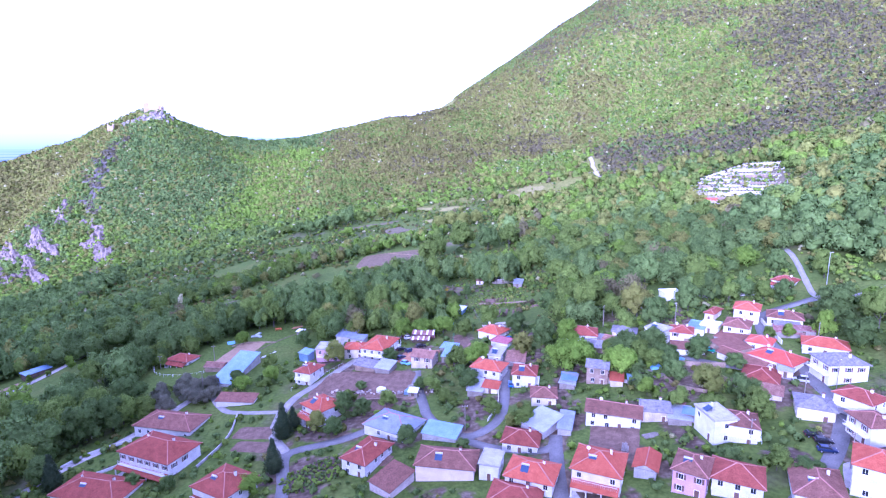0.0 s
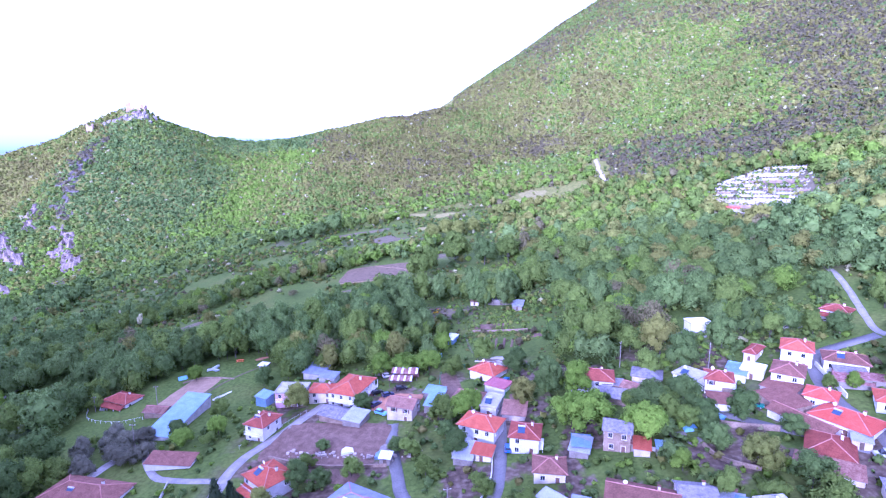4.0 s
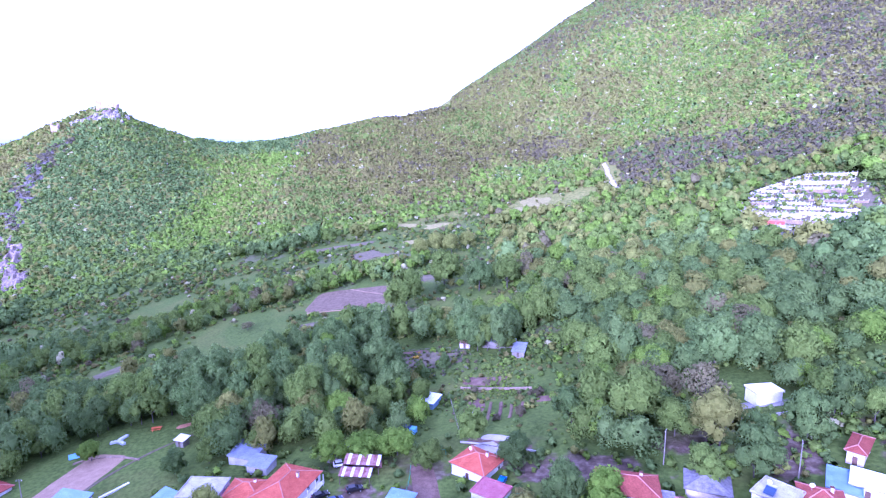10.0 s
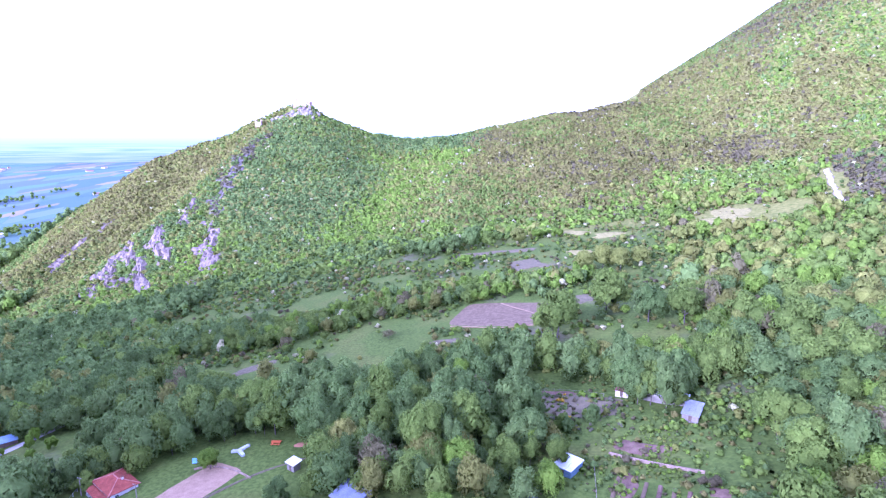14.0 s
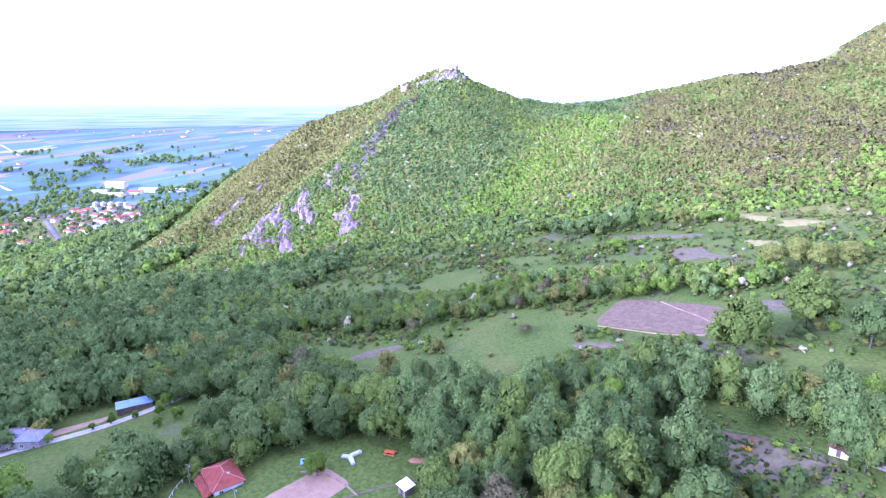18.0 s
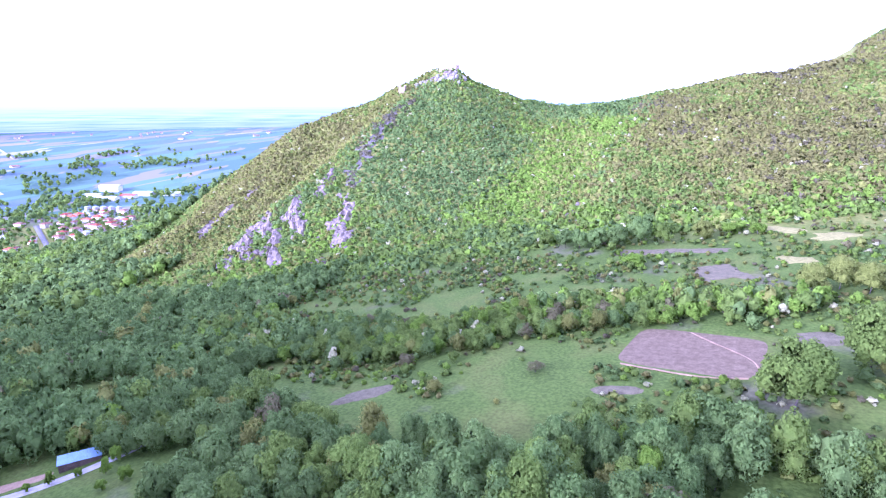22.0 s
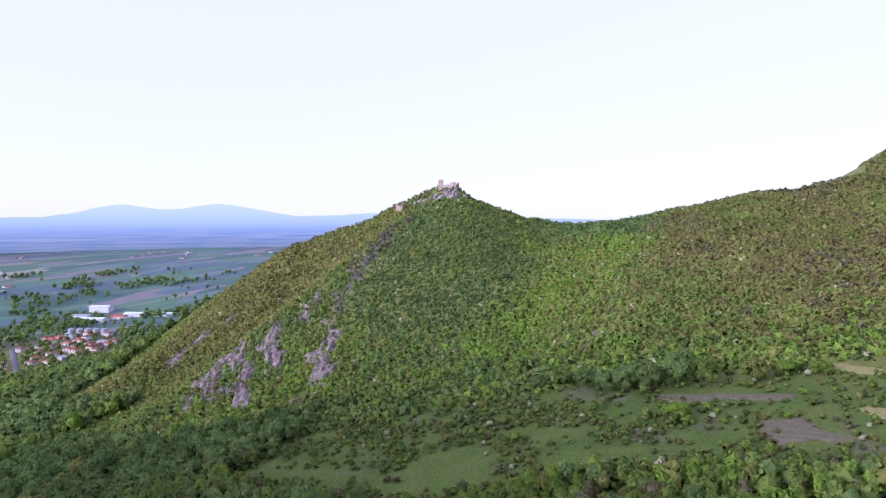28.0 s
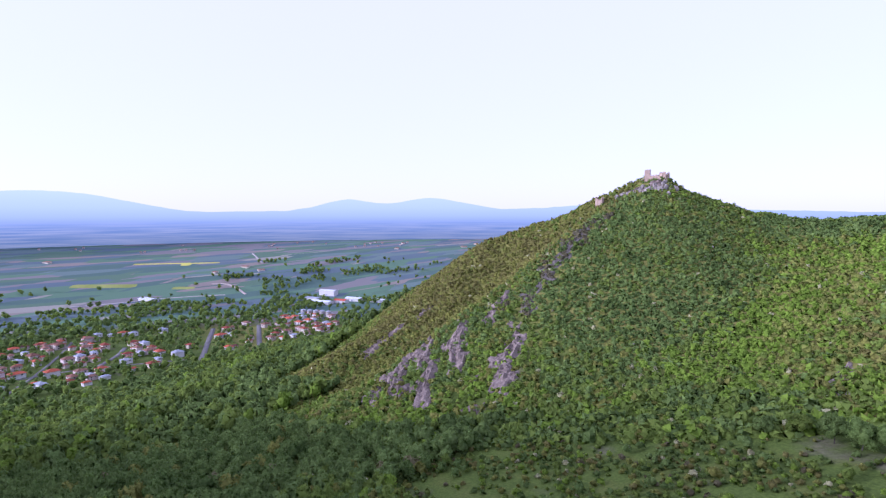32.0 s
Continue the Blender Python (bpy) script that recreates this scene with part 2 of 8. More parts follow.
    high = n.new("ShaderNodeMapRange")
    high.inputs["From Min"].default_value, high.inputs["From Max"].default_value = 540, 600
    t.links.new(sep.outputs["Y"], high.inputs["Value"])
    valley = mix(high.outputs[0], valley, litter)
    # plain: field colours paled and blued to carry the distance haze
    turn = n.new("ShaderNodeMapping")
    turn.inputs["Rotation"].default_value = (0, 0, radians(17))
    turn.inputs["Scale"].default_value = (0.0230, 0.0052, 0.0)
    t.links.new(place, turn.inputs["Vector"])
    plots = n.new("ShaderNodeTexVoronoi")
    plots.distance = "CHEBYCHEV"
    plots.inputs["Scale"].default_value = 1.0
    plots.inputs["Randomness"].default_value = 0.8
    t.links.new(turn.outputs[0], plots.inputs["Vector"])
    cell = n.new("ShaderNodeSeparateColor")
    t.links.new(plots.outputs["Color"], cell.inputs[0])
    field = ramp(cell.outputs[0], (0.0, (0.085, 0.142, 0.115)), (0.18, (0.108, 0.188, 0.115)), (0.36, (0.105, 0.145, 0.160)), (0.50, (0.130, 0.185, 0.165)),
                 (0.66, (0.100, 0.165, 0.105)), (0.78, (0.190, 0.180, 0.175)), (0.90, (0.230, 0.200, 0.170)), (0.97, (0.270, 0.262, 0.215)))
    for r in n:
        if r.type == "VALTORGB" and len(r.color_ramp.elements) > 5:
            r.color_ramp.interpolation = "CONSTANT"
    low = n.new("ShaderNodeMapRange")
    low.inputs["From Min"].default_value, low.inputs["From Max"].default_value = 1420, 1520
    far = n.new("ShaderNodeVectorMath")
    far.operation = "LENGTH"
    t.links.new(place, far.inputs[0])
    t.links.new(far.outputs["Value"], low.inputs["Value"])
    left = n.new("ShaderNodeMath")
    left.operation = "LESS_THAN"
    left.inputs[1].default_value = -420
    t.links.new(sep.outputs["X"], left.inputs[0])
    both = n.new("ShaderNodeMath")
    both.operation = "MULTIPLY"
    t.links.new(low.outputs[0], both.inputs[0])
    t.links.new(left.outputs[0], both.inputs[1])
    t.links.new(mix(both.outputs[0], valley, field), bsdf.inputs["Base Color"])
    b = n.new("ShaderNodeBump")
    b.inputs["Strength"].default_value, b.inputs["Distance"].default_value = 0.6, 0.5
    t.links.new(noise_at(0.8, 8), b.inputs["Height"])
    t.links.new(b.outputs["Normal"], bsdf.inputs["Normal"])
    MAT["ground"] = m


ground_material()

# ---- lie of the land ----
def lattice(x, y, size, seed):
    """Smooth noise from -1 to 1 with features of that size."""
    u, v = np.asarray(x, float) / size + seed * 17.3, np.asarray(y, float) / size - seed * 9.1
    i, j = np.floor(u), np.floor(v)
    a, b = u - i, v - j
    a, b = a * a * (3 - 2 * a), b * b * (3 - 2 * b)

    def corner(p, q):
        h = np.sin(p * 127.1 + q * 311.7 + seed * 74.7) * 43758.5453
        return h - np.floor(h)
    top = corner(i, j) * (1 - a) + corner(i + 1, j) * a
    low = corner(i, j + 1) * (1 - a) + corner(i + 1, j + 1) * a
    return 2 * (top * (1 - b) + low * b) - 1


def rough(x, y, size, seed, rounds=4):
    return sum(lattice(x, y, size / 2 ** n, seed + n) / 2 ** n for n in range(rounds))


def smooth_max(a, b, k):
    return 0.5 * (a + b + np.sqrt((a - b) ** 2 + k * k))


# crest lines: points (x, y, z), fall of the flanks, rounding of the top
SUMMIT_CREST = [(-446, 796, 23.4), (-432, 812, 33.8), (-417, 824, 41.7), (-397, 821, 41.1)]
CASTLE_CREST = [(-417, 824, 18.7), (-396, 822, 28.9), (-372, 828, 4.0), (-340, 836, -12.0), (-300, 843, -4.9), (-270, 845, -10.8), (-244, 848, -30.0)]
WEST_CREST = [(-417, 824, 18.7), (-446, 790, 19.2), (-492, 746, -10.9), (-528, 702, -30.6), (-518, 655, -60), (-523, 605, -89), (-528, 528, -127), (-521, 444, -170), (-509, 390, -198)]
SADDLE_CREST = [(-244, 848, -30.0), (-212, 866, -7.5), (-180, 890, -0.6), (-130, 924, 15.1), (-85, 956, 29.0), (-40, 988, 27.2), (7, 1020, 42.4), (60, 1104, 45.7)]
MOUNTAIN_CREST = [(60, 1104, 45.7), (84, 1150, 72.0), (110, 1195, 100.0), (170, 1236, 130.0), (239, 1274, 160.0), (300, 1303, 215.0), (364, 1331, 266.0), (504, 1344, 378.5), (672, 1296, 420.0)]
# unseen ridge behind the camera, added to shade village and valley floor
SHADE_SPUR = [(-545, -215, 150), (-490, -255, 165), (-440, -300, 165), (-360, -380, 158), (-230, -500, 160), (-80, -640, 150)]
WOOD_RIDGE = [(-480, 260, -159), (-520, 300, -168), (-590, 370, -177), (-680, 470, -182), (-780, 580, -190), (-900, 720, -209)]
EAST_SPUR = [(228, 672, -24), (312, 744, 12), (432, 828, 84), (600, 912, 180), (840, 984, 312)]


def crest(x, y, line, fall, top):
    z = np.full(np.shape(x), -1e4)
    for (ax, ay, az), (bx, by, bz) in zip(line, line[1:]):
        dx, dy = bx - ax, by - ay
        s = np.clip(((x - ax) * dx + (y - ay) * dy) / (dx * dx + dy * dy), 0, 1)
        d = np.hypot(x - ax - s * dx, y - ay - s * dy)
        z = np.maximum(z, az + s * (bz - az) - fall * (np.sqrt(d * d + top * top) - top))
    return z


def plain_level(x, y):
    r = np.maximum(np.hypot(x, y), 1800.0)
    return -234 * (r / 1800) ** -1.35


def land(x, y):
    x, y = np.asarray(x, float), np.asarray(y, float)
    yy = np.clip(y, 0, 840)
    z = -91 + 0.13 * np.clip(x, -1080, 600) + 0.03 * yy
    z = z - 0.075 * np.clip(-120 - x, 0, 840) + 0.17 * np.clip(x - 126, 0, 600)
    z = z + 1.4 * rough(x, y, 108, 3, 3) * np.clip((y - 258) / 72, 0.15, 1)
    z = z - 4.8 * np.exp(-((x - 18) / 66) ** 2 - ((y - 288) / 50) ** 2)      # the stream's hollow
    hill = smooth_max(crest(x, y, CASTLE_CREST, 0.45 + 0.32 * np.clip((-408 - x) / 108, 0, 1), 11), crest(x, y, WEST_CREST, 0.75, 17), 10)
    hill = smooth_max(hill, crest(x, y, SUMMIT_CREST, 0.95, 5), 6)
    hill = smooth_max(hill, crest(x, y, SADDLE_CREST, 0.32, 24), 12)
    hill = smooth_max(hill, crest(x, y, MOUNTAIN_CREST, 0.66, 24), 14)
    hill = smooth_max(hill, crest(x, y, EAST_SPUR, 0.5, 36), 24)
    hill = smooth_max(hill, crest(x, y, SHADE_SPUR, 0.85, 20), 14)
    up = np.clip((hill - z + 12) / 72, 0, 1)
    z = smooth_max(z, hill + up * 4.8 * rough(x, y, 144, 7, 4), 17)
    z = smooth_max(z, plain_level(x, y), 19)
    return smooth_max(z, crest(x, y, WOOD_RIDGE, 0.3, 12), 8)

# ---- one sheet of ground that reaches the horizon ----
def grid_lines(core_a, core_b, step, far_a, far_b):
    core = list(np.arange(core_a, core_b + 1, step))
    out, s = [], step
    lo = core_a
    left = []
    while lo > far_a:
        s *= 1.12
        lo -= s
        left.append(lo)
    hi, s = core[-1], step
    right = []
    while hi < far_b:
        s *= 1.12
        hi += s
        right.append(hi)
    return np.array(left[::-1] + core + right)


def sheet(name, xs, ys, height, material):
    gx, gy = np.meshgrid(xs, ys)
    gz = height(gx, gy)
    n, m = len(xs), len(ys)
    co = np.stack([gx, gy, gz], -1).reshape(-1, 3)
    k = np.arange(n * m).reshape(m, n)
    quads = np.stack([k[:-1, :-1], k[:-1, 1:], k[1:, 1:], k[1:, :-1]], -1).reshape(-1, 4)
    me = bpy.data.meshes.new(name)
    me.vertices.add(len(co)), me.loops.add(quads.size), me.polygons.add(len(quads))
    me.vertices.foreach_set("co", co.ravel())
    me.loops.foreach_set("vertex_index", quads.ravel())
    me.polygons.foreach_set("loop_start", np.arange(0, quads.size, 4))
    me.polygons.foreach_set("use_smooth", np.ones(len(quads), bool))
    me.update(calc_edges=True)
    me.materials.append(material)
    return new(name, me)


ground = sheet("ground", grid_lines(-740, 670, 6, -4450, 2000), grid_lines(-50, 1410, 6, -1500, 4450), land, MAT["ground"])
tagged(ground, "grassy valley floor, hill slopes and wide farmed plain", "ground", kind="structure")

# ---- building blocks ----
class Shape:
    """Corners and faces of one part, gathered box by box."""

    def __init__(self):
        self.v, self.f = [], []

    def add(self, verts, faces):
        k = len(self.v)
        self.v += [tuple(p) for p in verts]
        self.f += [tuple(i + k for i in face) for face in faces]
        return self

    def box(self, x0, y0, z0, x1, y1, z1):
        return self.add([(x0, y0, z0), (x1, y0, z0), (x1, y1, z0), (x0, y1, z0), (x0, y0, z1), (x1, y0, z1), (x1, y1, z1), (x0, y1, z1)],
                        [(3, 2, 1, 0), (4, 5, 6, 7), (0, 1, 5, 4), (1, 2, 6, 5), (2, 3, 7, 6), (3, 0, 4, 7)])

    def tube(self, a, b, r, n=6, r2=None):
        a, b = Vector(a), Vector(b)
        w = (b - a).normalized()
        u = w.orthogonal().normalized()
        s = w.cross(u)
        r2 = r if r2 is None else r2
        ring = [(math.cos(2 * math.pi * i / n), math.sin(2 * math.pi * i / n)) for i in range(n)]
        low = [a + r * (c * u + d * s) for c, d in ring]
        top = [b + r2 * (c * u + d * s) for c, d in ring]
        return self.add(low + top, [(i, (i + 1) % n, n + (i + 1) % n, n + i) for i in range(n)] + [tuple(range(n))[::-1], tuple(range(n, 2 * n))])

    def slab(self, outline, below):
        """A prism: an outline (x, y, z) going round counter-clockwise, and its copy that far below."""
        n = len(outline)
        low = [(x, y, z - below) for x, y, z in outline]
        return self.add(list(outline) + low, [tuple(range(n)), tuple(range(2 * n - 1, n - 1, -1))] + [(i, n + i, n + (i + 1) % n, (i + 1) % n) for i in range(n)])

    def mesh(self, name, *materials, smooth=False):
        me = bpy.data.meshes.new(name)
        me.from_pydata(self.v, [], self.f)
        for m in materials:
            me.materials.append(MAT[m])
        if smooth:
            me.polygons.foreach_set("use_smooth", np.ones(len(me.polygons), bool))
        me.update()
        return me


def part(name, shape, material, parent, label="", at=None):
    """One mesh under a thing or under a part; shape: a Shape or a mesh that is shared."""
    ob = new(name, shape.mesh(name, material) if isinstance(shape, Shape) else shape)
    ob.parent = parent
    if at is not None:
        ob.matrix_basis = at
    return tagged(ob, label)


def thing(name, label, category, x, y, turn=0.0, z=None, group="", kind=""):
    ob = new(name)
    ob.empty_display_size = 0.5
    ob.matrix_basis = pose(x, y, float(land(x, y)) if z is None else z, 0, 0, turn)
    return tagged(ob, label, category, group, kind)


def solid(name, shape, material, label, category, x, y, turn=0.0, z=None, group="", kind=""):
    """A thing of one mesh."""
    ob = new(name, shape.mesh(name, material) if isinstance(shape, Shape) else shape)
    ob.matrix_basis = pose(x, y, float(land(x, y)) if z is None else z, 0, 0, turn)
    return tagged(ob, label, category, group, kind)

# ---- houses ----
def window_meshes():
    f = Shape()
    w, h, d = 0.5, 0.62, 0.09
    f.box(-w - 0.07, -d, -h - 0.07, -w, 0.02, h + 0.07).box(w, -d, -h - 0.07, w + 0.07, 0.02, h + 0.07)
    f.box(-w, -d, h, w, 0.02, h + 0.07).box(-w - 0.12, -d - 0.07, -h - 0.13, w + 0.12, 0.02, -h - 0.07).box(-0.025, -d * 0.8, -h, 0.025, 0.02, h)
    p = Shape().box(-w, -0.035, -h, w, 0.02, h)
    s = Shape().box(-0.24, -0.07, -h - 0.04, 0.24, 0.0, h + 0.04)
    for k in range(5):
        s.box(-0.19, -0.085, -h + 0.06 + k * 0.24, 0.19, -0.06, -h + 0.2 + k * 0.24)
    door_leaf = Shape().box(-0.5, -0.05, 0, 0.5, 0.02, 2.1).box(-0.36, -0.075, 0.2, 0.36, -0.04, 0.95).box(-0.36, -0.075, 1.1, 0.36, -0.04, 1.95)
    door_frame = Shape().box(-0.6, -0.08, 0, -0.5, 0.02, 2.2).box(0.5, -0.08, 0, 0.6, 0.02, 2.2).box(-0.5, -0.08, 2.1, 0.5, 0.02, 2.2)
    return (f.mesh("window_frame", "white_paint"), p.mesh("pane", "dark_glass"), s.mesh("shutter", "shutter_brown"),
            door_leaf.mesh("door_leaf", "shutter_brown"), door_frame.mesh("door_frame", "white_paint"))


FRAME_MESH, PANE_MESH, SHUTTER_MESH, LEAF_MESH, DOOR_FRAME_MESH = window_meshes()
WALL_WORDS = dict(plaster_white="white plastered", plaster_cream="cream plastered", plaster_rose="pale rose plastered", plaster_pink="pink plastered",
                  plaster_yellow="yellow plastered", plaster_old="weathered, stained plaster", concrete="grey concrete", concrete_white="white concrete",
                  stone_wall="rough stone", rust="rusty corrugated iron", metal_blue="blue sheet-metal", wood_grey="weathered grey board")
ROOF_WORDS = dict(tile_red="dark red tile", tile_orange="bright orange tile", tile_brown="brown-red tile", tile_bright="vivid red sheet-tile", tile_old="faded old tile",
                  tile_pink="pink sheet", slate="grey slate", slate_blue="blue-grey sheet", metal_blue="light blue metal", metal_grey="grey metal",
                  metal_white="white metal", concrete="bare concrete", concrete_white="white concrete", rust="rusty patched iron")
HOUSES = []


def opening(house, x, y, z, turn, shutters):
    w = part("window", FRAME_MESH, None, house, at=pose(x, y, z, 0, 0, turn))
    part("pane", PANE_MESH, None, w)
    if shutters:
        part("shutter", SHUTTER_MESH, None, w, at=pose(-0.84, 0, 0))
        part("shutter", SHUTTER_MESH, None, w, at=pose(0.84, 0, 0))


def house(x, y, w, d, h, turn, roof, wall, cover, shutters=False, balcony=False, solar=False, chimney=True, windows=True, porch=False, stairs=False, dish=False, group="houses of the hill village", name="house"):
    """w along the front, d deep, h to the eaves; the front looks to its own -y."""
    hw, hd = w / 2, d / 2
    c, s = math.cos(radians(turn)), math.sin(radians(turn))
    corners = [land(x + c * a - s * b, y + s * a + c * b) for a in (-hw, hw) for b in (-hd, hd)]
    front = min(land(x + s * hd, y - c * hd), land(x + s * hd + c * hw, y - c * hd + s * hw), land(x + s * hd - c * hw, y - c * hd - s * hw))
    base = float(0.5 * (front + min(corners)))
    storeys = max(1, round(h / 2.85))
    chance = random.Random(int(x * 31 + y * 17))
    words = {1: "single-storey", 2: "two-storey", 3: "three-storey"}[min(storeys, 3)]
    kind = {"hip": "hip roof", "gable": "gable roof", "shed": "lean-to roof", "flat": "flat roof"}[roof]
    ob = thing(name, f"{words} {WALL_WORDS[wall]} {name.replace('_', ' ')} under a {ROOF_WORDS[cover]} {kind}", "house" if name == "house" else name.replace("_", " "), x, y, turn, base, group)
    HOUSES.append((x, y, 0.5 * math.hypot(w, d)))
    deep = base - float(min(corners)) + 0.8
    body = Shape()
    over, thick = 0.55, 0.16
    rise = 0.42 * min(hw, hd) if roof in ("hip", "gable") else 0.0
    top = Shape()
    if roof == "gable":
        along = w >= d
        a, b = (hw, hd) if along else (hd, hw)

        def at(p, q, z):
            return (p, q, z) if along else (-q, p, z)
        ring = [at(-a, -b, h), at(a, -b, h), at(a, b, h), at(-a, b, h)]
        low = [(p[0], p[1], -deep) for p in ring]
        peak = [at(-a, 0, h + rise), at(a, 0, h + rise)]
        body.add(low + ring + peak, [(0, 1, 5, 4), (2, 3, 7, 6), (1, 2, 6, 9, 5), (3, 0, 4, 8, 7), (4, 5, 9, 8), (6, 7, 8, 9), (3, 2, 1, 0)])
        drop = rise / b * over
        for sign in (-1, 1):
            q = sign * (b + over)
            top.slab([at(-a - over, 0, h + rise + thick), at(-a - over, q, h - drop + thick), at(a + over, q, h - drop + thick), at(a + over, 0, h + rise + thick)][::1 if sign < 0 else -1], thick)
        ridge = [(at(-a - over, 0, h + rise + thick), at(a + over, 0, h + rise + thick))]
    elif roof == "hip":
        body.box(-hw, -hd, -deep, hw, hd, h)
        ox, oy = hw + over, hd + over
        m = min(ox, oy)
        r = max(ox - m, 0.02)
        q = max(oy - m, 0.02)
        z0, z1 = h, h + rise + 0.42 * over
        e = [(-ox, -oy, z0), (ox, -oy, z0), (ox, oy, z0), (-ox, oy, z0)]
        u = [(px, py, z0 + thick) for px, py, _ in e]
        pk = [(-r, 0, z1 + thick), (r, 0, z1 + thick)] if ox >= oy else [(0, -q, z1 + thick), (0, q, z1 + thick)]
        sides = [(4, 5, 9, 8), (5, 6, 9), (6, 7, 8, 9), (7, 4, 8)] if ox >= oy else [(4, 5, 8), (5, 6, 9, 8), (6, 7, 9), (7, 4, 8, 9)]
        top.add(e + u + pk, sides + [(0, 1, 5, 4), (1, 2, 6, 5), (2, 3, 7, 6), (3, 0, 4, 7), (3, 2, 1, 0)])
        ends = [0, 1, 1, 0] if ox >= oy else [0, 0, 1, 1]
        ridge = [(u[k], pk[ends[k]]) for k in range(4)] + [(pk[0], pk[1])]
    elif roof == "shed":
        back = h + 0.2 * d
        ring = [(-hw, -hd, h), (hw, -hd, h), (hw, hd, back), (-hw, hd, back)]
        body.add([(p[0], p[1], -deep) for p in ring] + ring, [(0, 1, 5, 4), (1, 2, 6, 5), (2, 3, 7, 6), (3, 0, 4, 7), (4, 5, 6, 7), (3, 2, 1, 0)])
        o = 0.35
        top.slab([(-hw - o, -hd - o, h - 0.2 * o + 0.12), (hw + o, -hd - o, h - 0.2 * o + 0.12), (hw + o, hd + o, back + 0.2 * o + 0.12), (-hw - o, hd + o, back + 0.2 * o + 0.12)], 0.1)
        ridge = []
    else:
        body.box(-hw, -hd, -deep, hw, hd, h)
        o = 0.3
        top.box(-hw - o, -hd - o, h, hw + o, hd + o, h + 0.22)
        for a, b, p, q in ((-hw - o, -hd - o, hw + o, -hd - o + 0.2), (-hw - o, hd + o - 0.2, hw + o, hd + o), (-hw - o, -hd - o + 0.2, -hw - o + 0.2, hd + o - 0.2), (hw + o - 0.2, -hd - o + 0.2, hw + o, hd + o - 0.2)):
            top.box(a, b, h + 0.22, p, q, h + 0.42)
        ridge = []
    part("wall", body, wall, ob)
    cap = part("roof", top, cover, ob)
    if ridge and cover != "slate":
        r = Shape()
        for a, b in ridge:
            if (Vector(a) - Vector(b)).length > 0.1:
                r.tube(a, b, 0.13, 5)
        part("ridge_tiles", r, "ridge_tile", cap, "paler ridge tiles bedded in mortar")
    part("eaves_gutter", Shape().tube((-hw - 0.4, -hd - (over if roof in ("hip", "gable") else 0.35), h - 0.05), (hw + 0.4, -hd - (over if roof in ("hip", "gable") else 0.35), h - 0.05), 0.06, 5), "wood_grey", cap)
    if windows:
        for level in range(storeys):
            z = (level + 0.56) * h / storeys
            for length, dist_, ang in ((w, hd, 0), (d, hw, 90), (d, hw, -90)):
                n = max(1, int(length / 3.1))
                for k in range(n):
                    u = (k + 0.5) / n * length - length / 2
                    if ang == 0 and level == 0 and k == n // 2:
                        dr = part("door", DOOR_FRAME_MESH, None, ob, at=pose(u, -hd, 0.05))
                        part("door_leaf", LEAF_MESH, None, dr, "brown panelled door leaf")
                        continue
                    if chance.random() < (0.22 if level else 0.42):
                        continue
                    t = radians(ang)
                    u += chance.uniform(-0.35, 0.35)
                    opening(ob, u * math.cos(t) + dist_ * math.sin(t), u * math.sin(t) - dist_ * math.cos(t), z, ang, shutters)
    if balcony and storeys > 1:
        z = h / storeys + 0.02
        b = part("balcony", Shape().box(-hw + 0.4, -hd - 1.3, z - 0.16, hw - 0.4, -hd + 0.02, z), "concrete_white", ob)
        rail = Shape()
        n = max(4, int(w / 0.5))
        for k in range(n + 1):
            u = -hw + 0.45 + k * (w - 0.9) / n
            rail.box(u - 0.02, -hd - 1.26, z, u + 0.02, -hd - 1.22, z + 0.95)
        rail.box(-hw + 0.42, -hd - 1.28, z + 0.95, hw - 0.42, -hd - 1.2, z + 1.02)
        part("railing", rail, "white_paint", b)
    if chimney and roof != "flat" and w > 5.5:
        u, v = 0.45 * hw, 0.25 * hd
        z = h + rise * 0.5
        ch = part("chimney", Shape().box(u - 0.28, v - 0.28, z - 0.6, u + 0.28, v + 0.28, z + rise * 0.5 + 0.7), "plaster_white", ob)
        part("chimney_cap", Shape().box(u - 0.38, v - 0.38, z + rise * 0.5 + 0.72, u + 0.38, v + 0.38, z + rise * 0.5 + 0.82), "tile_brown", ch)
    if porch:
        z, deep_, reach = min(2.7, h * 0.46 + 0.3), 2.6, hw * 0.98
        pr = part("porch_roof", Shape().slab([(-reach, -hd - deep_, z), (reach, -hd - deep_, z), (reach, -hd + 0.05, z + 0.85), (-reach, -hd + 0.05, z + 0.85)], 0.16), cover, ob)
        for k in range(4):
            u = -reach + 0.3 + k * (2 * reach - 0.6) / 3
            part("post", Shape().box(u - 0.14, -hd - deep_ + 0.25, -deep, u + 0.14, -hd - deep_ + 0.53, z + 0.02), "plaster_white", pr)
        part("porch_floor", Shape().box(-reach, -hd - deep_ + 0.1, -deep, reach, -hd, 0.12), "concrete_pale", ob)
    if stairs:
        n_, u0 = 12, hw
        rise_ = h / storeys / n_
        flight = part("outside_stairs", Shape().box(u0, -hd + 0.2 + n_ * 0.29, h / storeys - 0.18, u0 + 1.1, -hd + 1.8 + n_ * 0.29, h / storeys), "concrete_white", ob)
        for k in range(n_):
            part("step", Shape().box(u0, -hd + 0.2 + k * 0.29, -deep, u0 + 1.1, -hd + 0.487 + k * 0.29, (k + 1) * rise_), "concrete_white", flight)
        part("handrail", Shape().tube((u0 + 1.05, -hd + 0.2, 0.95), (u0 + 1.05, -hd + 0.2 + n_ * 0.29, h / storeys + 0.95), 0.04, 5), "white_paint", flight)
